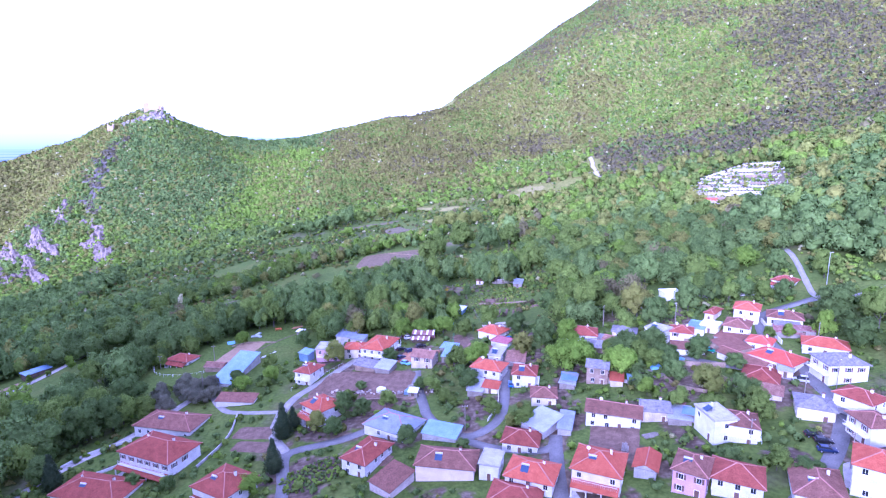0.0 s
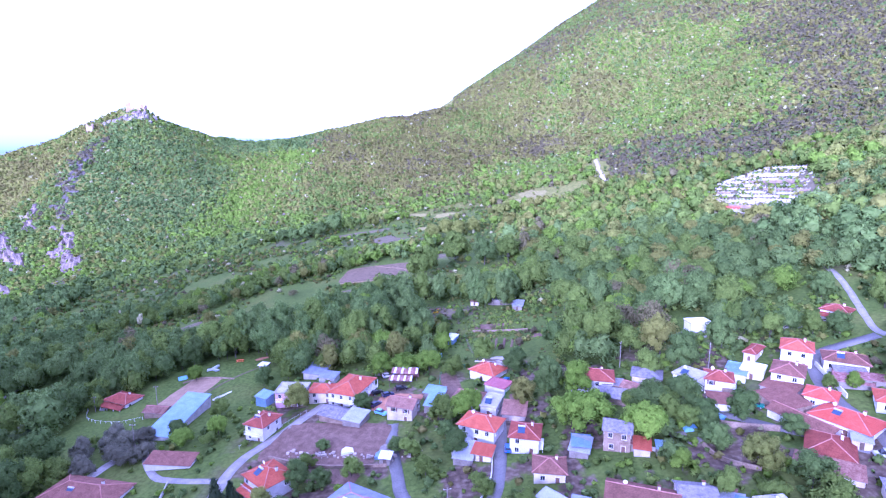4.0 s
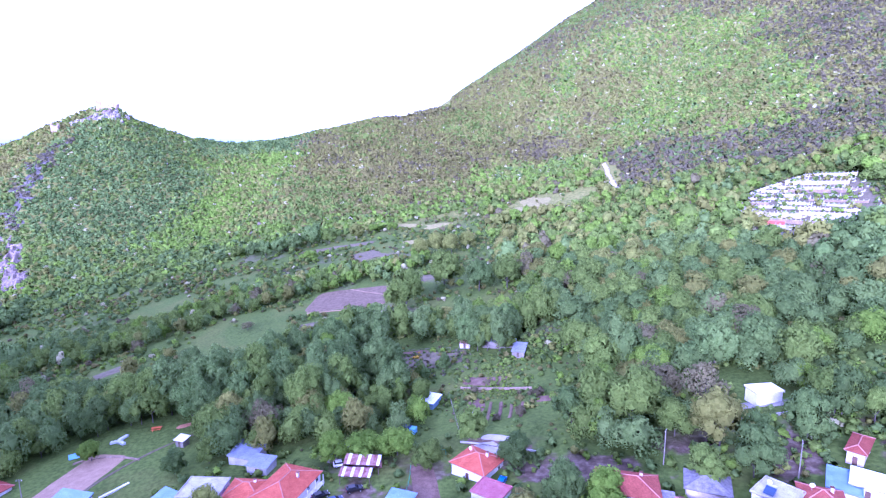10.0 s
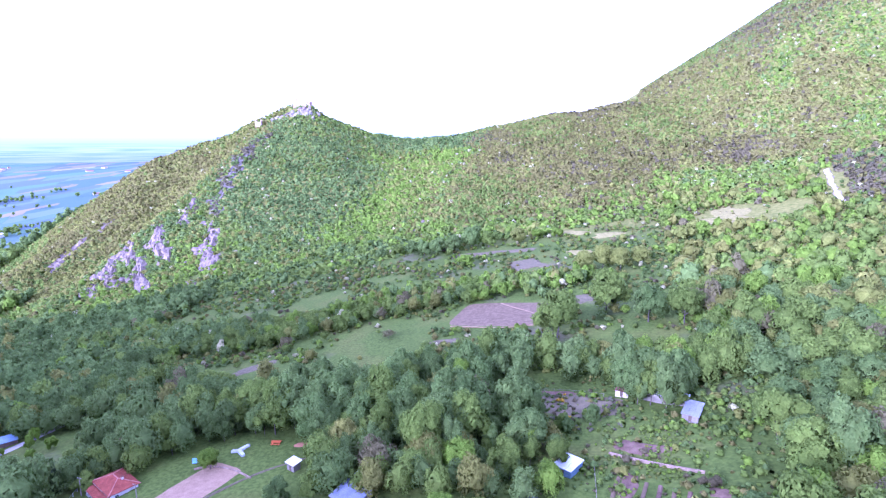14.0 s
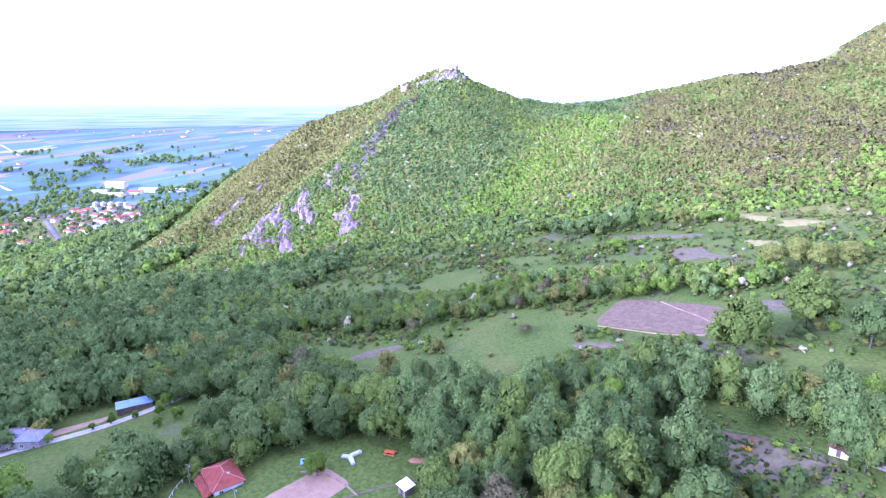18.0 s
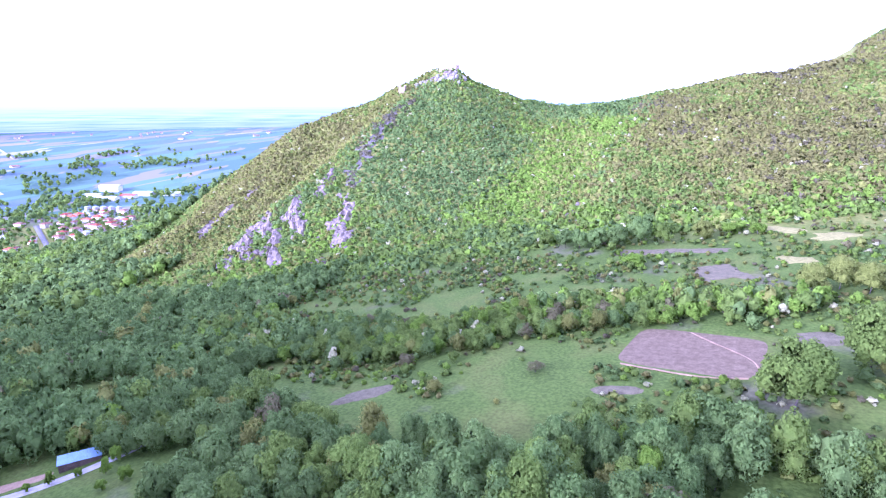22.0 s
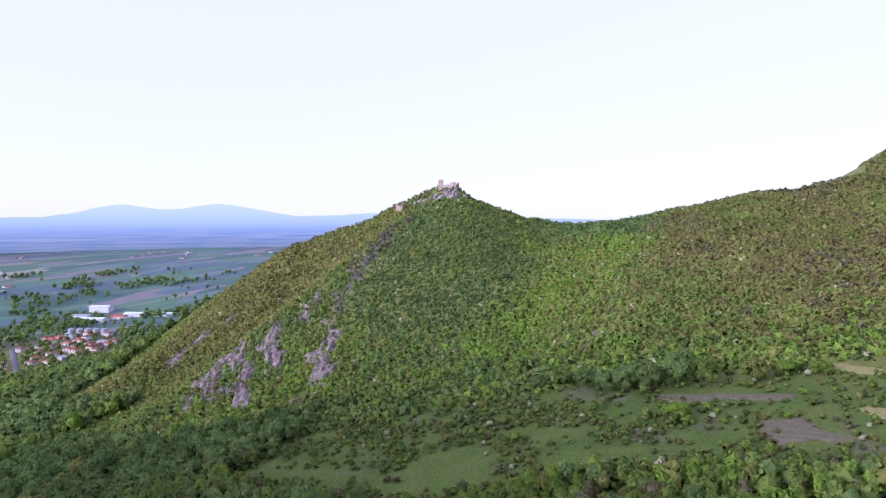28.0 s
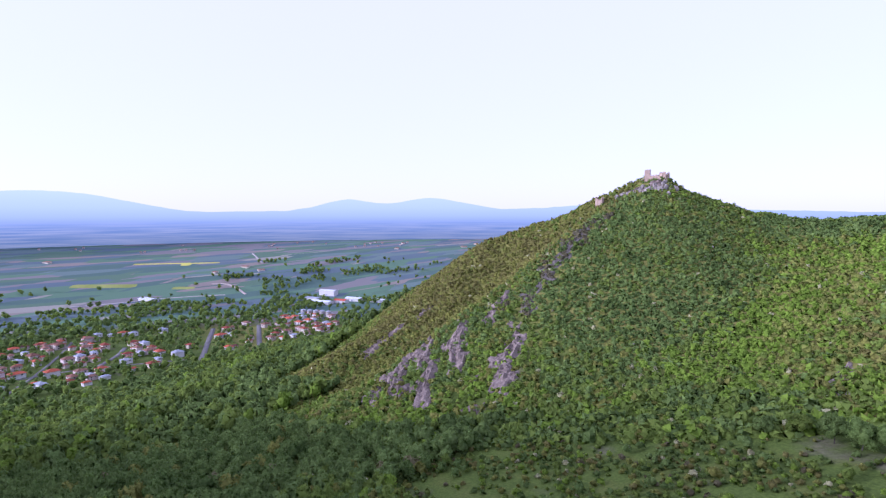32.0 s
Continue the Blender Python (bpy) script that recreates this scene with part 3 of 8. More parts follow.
    if dish:
        zd = h + (0.55 * rise + 0.4 if roof != "flat" else 0.4)
        mast_ = part("dish_mast", Shape().tube((-0.5 * hw, 0.1 * hd, zd - 0.8), (-0.5 * hw, 0.1 * hd, zd + 0.9), 0.04, 5), "steel", ob)
        bowl, ring_n = Shape(), 10
        rim_ = [(-0.5 * hw + 0.5 * math.cos(2 * math.pi * k / ring_n), 0.1 * hd - 0.16, zd + 0.95 + 0.5 * math.sin(2 * math.pi * k / ring_n)) for k in range(ring_n)]
        back_ = [(px, py + 0.05, pz) for px, py, pz in rim_]
        hub_, hub_b = (-0.5 * hw, 0.1 * hd - 0.02, zd + 0.95), (-0.5 * hw, 0.1 * hd + 0.04, zd + 0.95)
        bowl.add(rim_ + back_ + [hub_, hub_b], [(k, (k + 1) % ring_n, 2 * ring_n) for k in range(ring_n)] + [(ring_n + (k + 1) % ring_n, ring_n + k, 2 * ring_n + 1) for k in range(ring_n)] + [(k, ring_n + k, ring_n + (k + 1) % ring_n, (k + 1) % ring_n) for k in range(ring_n)])
        part("dish", bowl, "white_paint", mast_, "round white satellite dish")
    if solar:
        z = h + (0.30 * rise + 0.2 if roof != "flat" else 0.24)
        u, v = -0.25 * hw, -0.45 * hd
        sh = part("solar_heater", Shape().box(u - 0.9, v + 0.35, z - 0.3, u + 0.9, v + 0.5, z + 0.95), "steel", ob)
        part("panel", Shape().slab([(u - 0.95, v - 1.2, z + 0.15), (u + 0.95, v - 1.2, z + 0.15), (u + 0.95, v + 0.5, z + 1.05), (u - 0.95, v + 0.5, z + 1.05)], 0.1), "solar_glass", sh, "dark blue collector panel")
        part("tank", Shape().tube((u - 0.95, v + 0.7, z + 1.15), (u + 0.95, v + 0.7, z + 1.15), 0.28, 10), "steel", sh, "shiny water tank")
    return ob


# ---- the hill village: place, front, depth, eaves, turn, roof, wall, cover ----
house(-92.1, 179.2, 20.8, 11.0, 4.1, -12, "hip", "plaster_white", "tile_brown", solar=True)
house(-85.2, 156.7, 19.1, 12.0, 6.8, -22, "hip", "plaster_white", "tile_red", balcony=True, shutters=True, porch=True, dish=True)
house(-96.8, 143.7, 20.2, 11.0, 4.0, -13, "hip", "plaster_white", "tile_red", solar=True, porch=True, dish=True)
house(-57.8, 135.9, 11.6, 11.0, 5.8, -28, "hip", "plaster_white", "tile_red", solar=True, balcony=True, porch=True)
house(-74.5, 191.9, 13.8, 5.0, 2.5, -5, "shed", "plaster_white", "tile_brown", windows=False, name="shed")
house(-51.0, 204.1, 6.7, 8.8, 5.2, -22, "hip", "plaster_white", "tile_red", balcony=True, solar=True, dish=True)
house(-40.0, 173.2, 9.5, 8.5, 5.7, -41, "hip", "plaster_white", "tile_orange", balcony=True, solar=True, porch=True, dish=True)
house(-56.9, 224.6, 4.8, 3.8, 3.6, -28, "shed", "metal_blue", "metal_blue", windows=False, name="shed")
house(-46.9, 224.0, 9.7, 8.0, 5.6, -3, "flat", "plaster_pink", "concrete", balcony=True)
house(-36.1, 223.7, 8.4, 7.0, 4.3, -4, "hip", "plaster_cream", "tile_orange")
gallery_house = house(-26.1, 222.9, 10.0, 15.0, 5.0, -19, "hip", "plaster_white", "tile_orange", balcony=True, stairs=True)
for z_ in (0.35, 2.55):
    deck = part("gallery", Shape().box(5.0, -7.2, z_ - 0.15, 6.3, 7.2, z_), "concrete_white", gallery_house)
    rail_ = Shape().box(6.2, -7.2, z_ + 0.92, 6.28, 7.2, z_ + 1.0)
    for k in range(25):
        rail_.box(6.22, -7.15 + 0.595 * k, z_, 6.26, -7.11 + 0.595 * k, z_ + 0.93)
    part("railing", rail_, "white_paint", deck)
for k in range(5):
    part("post", Shape().box(6.08, -7.1 + 3.5 * k, -1.2, 6.26, -6.92 + 3.5 * k, 4.9), "plaster_white", gallery_house)
house(-7.2, 205.1, 8.3, 7.0, 4.9, -19, "gable", "plaster_old", "tile_old", shutters=True)
HOUSES.append((-9.0, 230.0, 5.5))
house(20.9, 226.8, 9.5, 8.8, 3.3, -38, "hip", "plaster_white", "tile_orange", dish=True)
house(23.4, 215.1, 7.1, 6.0, 2.4, -33, "flat", "plaster_white", "tile_pink", windows=False, name="annex")
house(13.0, 205.0, 9.0, 9.0, 3.9, -20, "hip", "plaster_white", "tile_old", chimney=True)
house(20.1, 201.6, 4.8, 9.0, 3.5, -20, "flat", "plaster_white", "concrete", chimney=False, solar=True, name="annex")
house(15.9, 187.8, 10.5, 8.0, 5.0, -26, "hip", "plaster_white", "tile_orange", dish=True)
house(15.7, 177.0, 5.2, 4.1, 2.2, -20, "shed", "plaster_cream", "tile_orange", chimney=False, name="annex")
house(27.2, 180.2, 7.5, 8.0, 4.8, -13, "hip", "plaster_white", "tile_red", solar=True, stairs=True)
house(31.1, 166.3, 7.4, 7.0, 3.2, -9, "hip", "plaster_cream", "tile_brown")
house(27.9, 150.6, 8.0, 9.0, 2.8, -48, "shed", "concrete", "metal_grey", windows=False, chimney=False, name="shed")
house(-15.1, 160.4, 14.6, 11.0, 3.4, -31, "hip", "plaster_white", "slate_blue", solar=True, chimney=False)
house(-21.3, 144.3, 7.8, 12.5, 4.5, -30, "hip", "plaster_white", "tile_red", solar=True)
house(-13.5, 132.5, 7.5, 8.7, 2.6, -41, "shed", "plaster_old", "tile_brown", windows=False, chimney=False, name="shed")
house(0.7, 136.2, 15.0, 9.0, 4.7, -10, "hip", "plaster_rose", "tile_brown", windows=False, solar=True)
house(12.1, 133.2, 5.0, 7.0, 4.5, -17, "flat", "plaster_white", "concrete")
house(21.2, 143.9, 9.4, 8.0, 3.0, -16, "hip", "plaster_white", "tile_red")
house(21.5, 126.7, 11.4, 9.0, 4.5, -22, "hip", "plaster_white", "tile_orange", solar=True)
house(16.5, 119.9, 11.5, 9.0, 3.2, -18, "hip", "plaster_white", "tile_red")
house(48.1, 150.1, 14.5, 8.0, 4.6, -20, "gable", "plaster_white", "tile_brown", dish=True)
house(59.4, 149.8, 7.4, 7.0, 3.6, -10, "gable", "plaster_old", "slate")
house(37.2, 124.8, 11.0, 11.0, 6.0, -24, "hip", "plaster_cream", "tile_orange", solar=True, balcony=True, porch=True, dish=True)
house(49.3, 126.5, 5.0, 8.0, 3.0, -26, "gable", "concrete", "tile_orange", windows=False)
house(70.5, 137.2, 9.0, 6.0, 6.6, -83, "flat", "plaster_white", "concrete", solar=True, dish=True)
house(76.1, 135.7, 7.6, 8.0, 5.0, -23, "hip", "plaster_white", "tile_brown", balcony=True, stairs=True)
house(57.0, 119.2, 7.0, 9.0, 5.8, -32, "hip", "plaster_pink", "tile_brown", shutters=True, solar=True)
house(65.9, 116.2, 10.0, 9.0, 4.4, -28, "hip", "plaster_white", "tile_red", chimney=False)
house(80.4, 111.4, 9.4, 13.0, 3.4, -25, "hip", "plaster_white", "tile_brown", solar=True)
house(92.9, 110.7, 9.0, 10.0, 7.2, -37, "hip", "plaster_white", "tile_orange")
house(98.4, 141.0, 8.5, 8.5, 3.8, -26, "hip", "plaster_cream", "slate")
house(95.7, 161.8, 9.4, 11.7, 2.5, -33, "hip", "plaster_white", "tile_red", porch=True)
house(105.5, 170.5, 13.2, 9.8, 3.1, -57, "hip", "plaster_white", "tile_bright", solar=True, dish=True)
house(-0.6, 153.2, 10.3, 5.7, 2.2, -22, "shed", "concrete", "metal_blue", windows=False, chimney=False, name="shed")
house(114.8, 207.4, 8.2, 9.6, 5.8, -32, "hip", "plaster_white", "tile_orange")
house(105.1, 195.0, 7.8, 9.6, 5.0, -35, "hip", "plaster_white", "tile_brown")
house(99.0, 202.2, 6.0, 6.7, 2.9, -37, "flat", "plaster_yellow", "metal_white")
house(124.6, 199.9, 11.0, 7.9, 3.6, -29, "hip", "plaster_white", "tile_brown", solar=True)
house(123.2, 175.2, 12.3, 8.0, 3.2, -31, "hip", "plaster_white", "tile_orange")
house(115.7, 157.6, 9.0, 11.0, 6.2, -91, "hip", "plaster_white", "slate", shutters=True, balcony=True)
house(108.7, 138.9, 9.0, 7.5, 5.2, -62, "hip", "plaster_white", "tile_red", balcony=True)
house(103.8, 127.5, 8.0, 7.0, 5.4, -89, "hip", "plaster_white", "tile_brown", balcony=True, shutters=True)
house(99.1, 241.6, 4.7, 7.5, 3.9, -82, "flat", "plaster_white", "concrete_white", windows=False, name="hut")
house(142.9, 231.6, 8.1, 7.2, 3.5, -49, "hip", "plaster_white", "tile_red", porch=True)
house(78.2, 198.1, 7.0, 7.0, 5.8, -50, "flat", "plaster_white", "concrete", balcony=True, solar=True, dish=True)
house(86.0, 196.8, 7.2, 7.0, 4.5, -24, "hip", "plaster_white", "tile_red", shutters=True, stairs=True, dish=True)
house(52.0, 208.2, 12.5, 8.5, 4.9, -14, "hip", "plaster_white", "tile_red")
house(68.9, 207.5, 8.4, 7.0, 3.0, -22, "hip", "plaster_old", "slate")
house(62.5, 199.7, 6.2, 5.0, 3.0, -41, "gable", "plaster_old", "tile_old", name="hut", chimney=False)
house(50.2, 175.1, 6.5, 6.5, 6.0, -20, "gable", "stone_wall", "slate", chimney=False)
house(83.8, 186.3, 10.3, 5.0, 2.6, -15, "shed", "plaster_white", "tile_brown", windows=False, chimney=False, name="annex")
house(96.8, 183.1, 12.0, 7.7, 2.4, -86, "shed", "stone_wall", "tile_brown", windows=False, chimney=False, name="shed")
house(96.6, 173.2, 16.0, 5.6, 2.4, -65, "gable", "plaster_white", "tile_brown", windows=False, chimney=False)
house(-115.6, 240.3, 10.7, 7.5, 2.9, -21, "hip", "plaster_white", "tile_red", porch=True)
house(-43.1, 244.5, 7.9, 6.5, 2.7, -17, "shed", "concrete", "slate_blue", windows=False, chimney=False, name="shed")
house(-28.7, 208.5, 9.0, 7.0, 2.6, -27, "gable", "stone_wall", "slate", windows=False, chimney=False, name="shed")
house(-22.0, 203.9, 6.1, 6.0, 2.4, -24, "shed", "wood_grey", "metal_grey", windows=False, chimney=False, name="shed")
house(2.6, 208.3, 4.3, 9.0, 2.6, -18, "shed", "wood_grey", "metal_blue", windows=False, chimney=False, name="shelter")
house(-95.5, 226.4, 7.6, 5.0, 2.6, -9, "gable", "stone_wall", "tile_old", windows=False, chimney=False, name="hut")
house(-84.2, 218.3, 9.0, 22.0, 2.2, -13, "shed", "concrete", "metal_blue", windows=False, chimney=False, name="hall")
house(56.1, 198.3, 8.1, 7.0, 2.8, -22, "gable", "stone_wall", "slate", windows=False, chimney=False, name="shed")
house(105.1, 213.7, 3.2, 9.0, 3.2, -44, "hip", "plaster_rose", "tile_red")
house(94.4, 202.8, 5.7, 9.0, 3.0, -34, "flat", "plaster_white", "metal_blue", windows=False, chimney=False, name="hall")
house(100.4, 189.9, 8.6, 6.3, 2.2, -56, "shed", "concrete", "tile_brown", windows=False, chimney=False, name="shed")
house(106.2, 181.8, 7.0, 7.0, 3.6, -40, "hip", "plaster_white", "tile_bright")
house(119.7, 189.2, 8.8, 5.0, 2.2, -27, "shed", "wood_grey", "rust", windows=False, chimney=False, name="shed")
house(64.9, 145.9, 5.9, 6.0, 2.2, -18, "shed", "wood_grey", "metal_grey", windows=False, chimney=False, name="shed")
house(34.4, 149.0, 3.6, 7.8, 2.2, -19, "shed", "concrete", "slate_blue", windows=False, chimney=False, name="shed")
house(11.0, 177.6, 4.9, 6.9, 2.2, -16, "shed", "wood_grey", "metal_grey", windows=False, chimney=False, name="shed")
house(26.3, 196.5, 6.7, 6.7, 2.2, -13, "shed", "plaster_old", "tile_old", windows=False, chimney=False, name="shed")
house(40.5, 173.9, 4.8, 5.9, 2.2, -23, "shed", "wood_grey", "metal_grey", windows=False, chimney=False, name="shed")
house(92.2, 152.6, 8.1, 5.0, 2.2, -32, "shed", "plaster_old", "tile_old", windows=False, chimney=False, name="shed")
house(55.1, 170.8, 3.8, 4.5, 2.2, -18, "shed", "plaster_old", "tile_orange", windows=False, chimney=False, name="shed")
house(-211.8, 233.7, 7.7, 6.8, 4.1, 35, "hip", "concrete", "slate_blue", chimney=False)

# ---- lanes, yards, plots ----
GROUND_X, GROUND_Y = grid_lines(-740, 670, 6, -4450, 2000), grid_lines(-50, 1410, 6, -1500, 4450)


def on_ground(x, y):
    """Height of the ground sheet itself, between its grid lines."""
    x, y = np.asarray(x, float), np.asarray(y, float)
    i = np.clip(np.searchsorted(GROUND_X, x) - 1, 0, len(GROUND_X) - 2)
    j = np.clip(np.searchsorted(GROUND_Y, y) - 1, 0, len(GROUND_Y) - 2)
    x0, x1, y0, y1 = GROUND_X[i], GROUND_X[i + 1], GROUND_Y[j], GROUND_Y[j + 1]
    a, b = (x - x0) / (x1 - x0), (y - y0) / (y1 - y0)
    return (land(x0, y0) * (1 - a) + land(x1, y0) * a) * (1 - b) + (land(x0, y1) * (1 - a) + land(x1, y1) * a) * b


def along(points, step):
    """Points at even steps along a line smoothed through its corners."""
    p = np.array(points, float)
    for _ in range(2):
        q = [p[0]]
        for a, b in zip(p, p[1:]):
            q += [0.75 * a + 0.25 * b, 0.25 * a + 0.75 * b]
        p = np.array(q + [p[-1]])
    run = np.r_[0, np.cumsum(np.hypot(*np.diff(p, axis=0).T))]
    at = np.linspace(0, run[-1], max(2, int(run[-1] / step) + 1))
    return np.stack([np.interp(at, run, p[:, 0]), np.interp(at, run, p[:, 1])], -1)


def ribbon(name, points, width, material, label, category, lift=0.1, step=2.5, edge=0.0):
    """A lane that follows the ground, with a shoulder on each side."""
    p = along(points, step)
    d = np.gradient(p, axis=0)
    d /= np.hypot(d[:, 0], d[:, 1])[:, None] + 1e-9
    side = np.stack([-d[:, 1], d[:, 0]], -1)
    cols = []
    for k, off in ((0, -0.5), (1, -0.47), (2, 0.0), (3, 0.47), (4, 0.5)):
        wob = edge * lattice(p[:, 0], p[:, 1], 5, 7 + k) if k != 2 else 0
        q = p + side * (width * off + wob)[:, None] if np.ndim(wob) else p + side * width * off
        cols.append(np.c_[q, on_ground(q[:, 0], q[:, 1]) + (lift if 0 < k < 4 else -0.25) + (0.04 if k == 2 else 0)])
    s = Shape()
    n = len(p)
    s.v = [tuple(v) for col in cols for v in col]
    s.f = [(k * n + i, k * n + i + 1, (k + 1) * n + i + 1, (k + 1) * n + i)[::-1] for k in range(4) for i in range(n - 1)]
    ob = new(name, s.mesh(name, material, smooth=True))
    return tagged(ob, label, category, kind="structure")


def patch(name, cx, cy, a, b, turn, material, label, category="plot", lift=0.1, power=6.0, step=2.5, ragged=0.0):
    """A plot with rounded corners that lies on the ground."""
    nu, nv = max(4, int(2 * a / step)), max(4, int(2 * b / step))
    u, v = np.meshgrid(np.linspace(-1, 1, nu + 1), np.linspace(-1, 1, nv + 1))
    big = np.maximum(np.abs(u), np.abs(v)) + 1e-9
    round_ = big / (np.abs(u) ** power + np.abs(v) ** power + 1e-9) ** (1 / power)
    round_ = round_ * (1 + ragged * rough(cx + u * a, cy + v * b, 9, 23, 3))
    u, v = u * round_ * a, v * round_ * b
    c, s_ = math.cos(radians(turn)), math.sin(radians(turn))
    x, y = cx + u * c - v * s_, cy + u * s_ + v * c
    rim = (big > 0.999)
    z = on_ground(x, y) + np.where(rim, -0.2, lift + 0.05 * lattice(x, y, 2.5, 3))
    s = Shape()
    s.v = [tuple(p) for p in np.stack([x, y, z], -1).reshape(-1, 3)]
    k = np.arange((nu + 1) * (nv + 1)).reshape(nv + 1, nu + 1)
    s.f = [tuple(int(q) for q in f) for f in np.stack([k[:-1, :-1], k[:-1, 1:], k[1:, 1:], k[1:, :-1]], -1).reshape(-1, 4)]
    return tagged(new(name, s.mesh(name, material, smooth=True)), label, category, kind="structure")


LANES = [
    ([(-42, 120), (-42, 134), (-46, 147), (-47, 154), (-41, 155.5), (-32, 157), (-24, 161)], 4.2),
    ([(-47, 154), (-55, 166), (-55, 188), (-47, 199), (-41, 209), (-35, 219)], 4.2),
    ([(-55, 180), (-70, 183), (-78, 186), (-90, 205)], 2.8),
    ([(-10, 200), (-10, 189), (-7, 175), (-5, 163), (4, 151), (10, 151), (17, 158), (20, 173), (22.5, 199), (21, 220), (24, 232)], 4.0),
    ([(4, 151), (12, 144), (28, 138), (31, 146)], 3.6),
    ([(31, 146), (28.5, 132), (27, 118), (27, 100)], 4.4),
    ([(143, 212), (125, 212), (119, 206), (113, 193), (110, 179), (112, 169), (108, 156), (107, 142), (97, 128), (87, 118), (76, 110), (66, 100)], 4.8),
    ([(166, 275), (162, 258), (149, 227), (143, 212), (150, 205), (175, 206)], 3.6),
    ([(84, 240), (105, 240), (130, 232)], 3.6),
    ([(60, 195), (78, 186), (92, 172), (104, 160)], 3.4),
]
for n, (line, wide) in enumerate(LANES):
    ribbon("road", line, wide * (0.62 if n == 7 else 0.85), "lane_concrete" if n in (1, 2, 7, 8) else "asphalt", "worn pale grey village lane between houses", "road", edge=0.15)
ribbon("road", [(-232, 205), (-218, 225), (-206, 238), (-197, 249), (-190, 264), (-186, 290)], 4.5, "gravel", "pale country road along the valley edge", "road")
ribbon("road", [(-128, 140), (-118, 162), (-105, 174), (-92, 206)], 3.6, "gravel", "gravel lane beside garden walls", "road")
ribbon("trail", [(181, 705), (172, 664), (165, 624), (161, 590)], 3.4, "trail_earth", "bare pale earth track up the slope", "path", lift=0.5, edge=1.5)
ribbon("trail", [(-84, 214), (-88, 232), (-78, 252), (-66, 262)], 0.9, "fallow", "narrow footpath over the lawn", "path", lift=0.12, edge=0.3)
# plots: centre, half length, half width, turn
PLOTS = [(-29, 194, 20, 12.5, -14), (-26, 177, 11, 4.5, -14), (8, 222, 4.2, 13, 8), (28, 206, 2.6, 6, 5), (-37, 391, 23, 18, -4), (-92, 240, 8.5, 17, -14), (-20, 222, 4, 2, 0), (46, 142, 8, 9, -18),
         (-59, 160, 8, 4, -15), (-10, 214, 9, 8, -18), (26, 238, 7, 7, -30), (93, 114, 6, 7, -30), (27, 238, 11, 3, -28), (-60, 168, 9, 5, -14), (-18, 145, 5, 4, -30)]
for (cx, cy, a, b, turn), (name, mat_, label) in zip(PLOTS, (
        ("plot", "soil", "large bare brown earth plot with rubble"), ("plot", "soil", "narrow strip of dug brown earth"), ("plot", "soil", "dug brown garden plot behind a fence"),
        ("plot", "soil", "small dug garden bed"), ("field", "soil_mauve", "ploughed mauve-brown field ringed by scrub"), ("sports_pitch", "soil_pink", "bare pinkish earth sports pitch"),
        ("plot", "soil", "trodden earth patch"), ("yard", "soil", "dark earth farmyard"), ("plot", "soil", "dug reddish earth strip"), ("yard", "orange_earth", "trodden earth yard with parked cars"),
        ("yard", "gravel", "pale concrete yard"), ("car_park", "gravel", "pale gravel parking place"), ("plot", "soil", "dug dark vegetable strip"), ("plot", "soil", "bare earth garden"), ("plot", "soil", "reddish bare garden bed"))):
    patch(name, cx, cy, a, b, turn, mat_, label, name.replace("_", " "), lift=0.14 if name != "field" else 0.3)
for cx, cy, a, b, turn, mat_, label in ((-68, 519, 26, 6, 10, "fallow", "patch of bare mauve earth among scrub"), (-38, 486, 12, 12, 10, "fallow", "bare mauve earth on the slope"), (-20, 570, 11, 8, -20, "dry_grass", "dry yellowish grass clearing"),
                                        (6, 556, 12, 11, 0, "dry_grass", "dry yellowish grass clearing"), (-8, 510, 9, 8, 0, "dry_grass", "dry yellowish grass clearing"), (-131, 326, 11, 5, 50, "fallow", "dark bare earth at the wood's edge"),
                                        (-54, 354, 8, 3.5, 22, "fallow", "dark bare earth beside the field"), (-2, 410, 10, 8, 19, "fallow", "bare mauve earth beside the field"), (90, 598, 15, 34, -20, "dry_grass", "dry pale grass clearing on the slope"), (1, 306, 16, 9, -8, "fallow", "fallow mauve garden plot"),
                                        (62, 460, 12, 3, -8, "fallow", "strip of bare mauve earth on the slope"), (179, 424, 12, 5, 70, "orange_earth", "cut bank of orange earth"), (163, 419, 11, 4, -30, "orange_earth", "orange earth beside the lane"),
                                        (126, 410, 7, 4, 10, "soil_pink", "bare pinkish earth"), (122, 355, 7, 3, 10, "soil_pink", "bare pinkish earth"), (131, 341, 9, 6, -20, "soil_mauve", "dark bare earth in the wood"), (27, 283, 9, 5, -18, "soil", "reddish dug terrace"),
                                        (23, 262, 3, 9, -10, "soil", "dug garden strip"), (42, 263, 5, 3, -20, "soil", "small dug bed"), (-262, 296, 22, 8, 30, "gravel", "stony clearing"), (-6, 313, 13, 2.5, 4, "soil", "dug brown strip beside the wood")):
    patch("bare_ground", cx, cy, a, b, turn, mat_, label, "ground", lift=0.3, power=2.2, ragged=0.5)
ribbon("field_track", [(-40, 407), (-30, 398), (-18, 388), (-15, 380)], 0.5, "soil_pink", "faint pale track across the ploughed field", "path", lift=0.42, edge=0.4)
ribbon("field_track", [(-57, 374), (-45, 372), (-28, 371), (-18, 374)], 0.4, "soil_pink", "line of pale stones along the field's edge", "path", lift=0.4, edge=0.5)

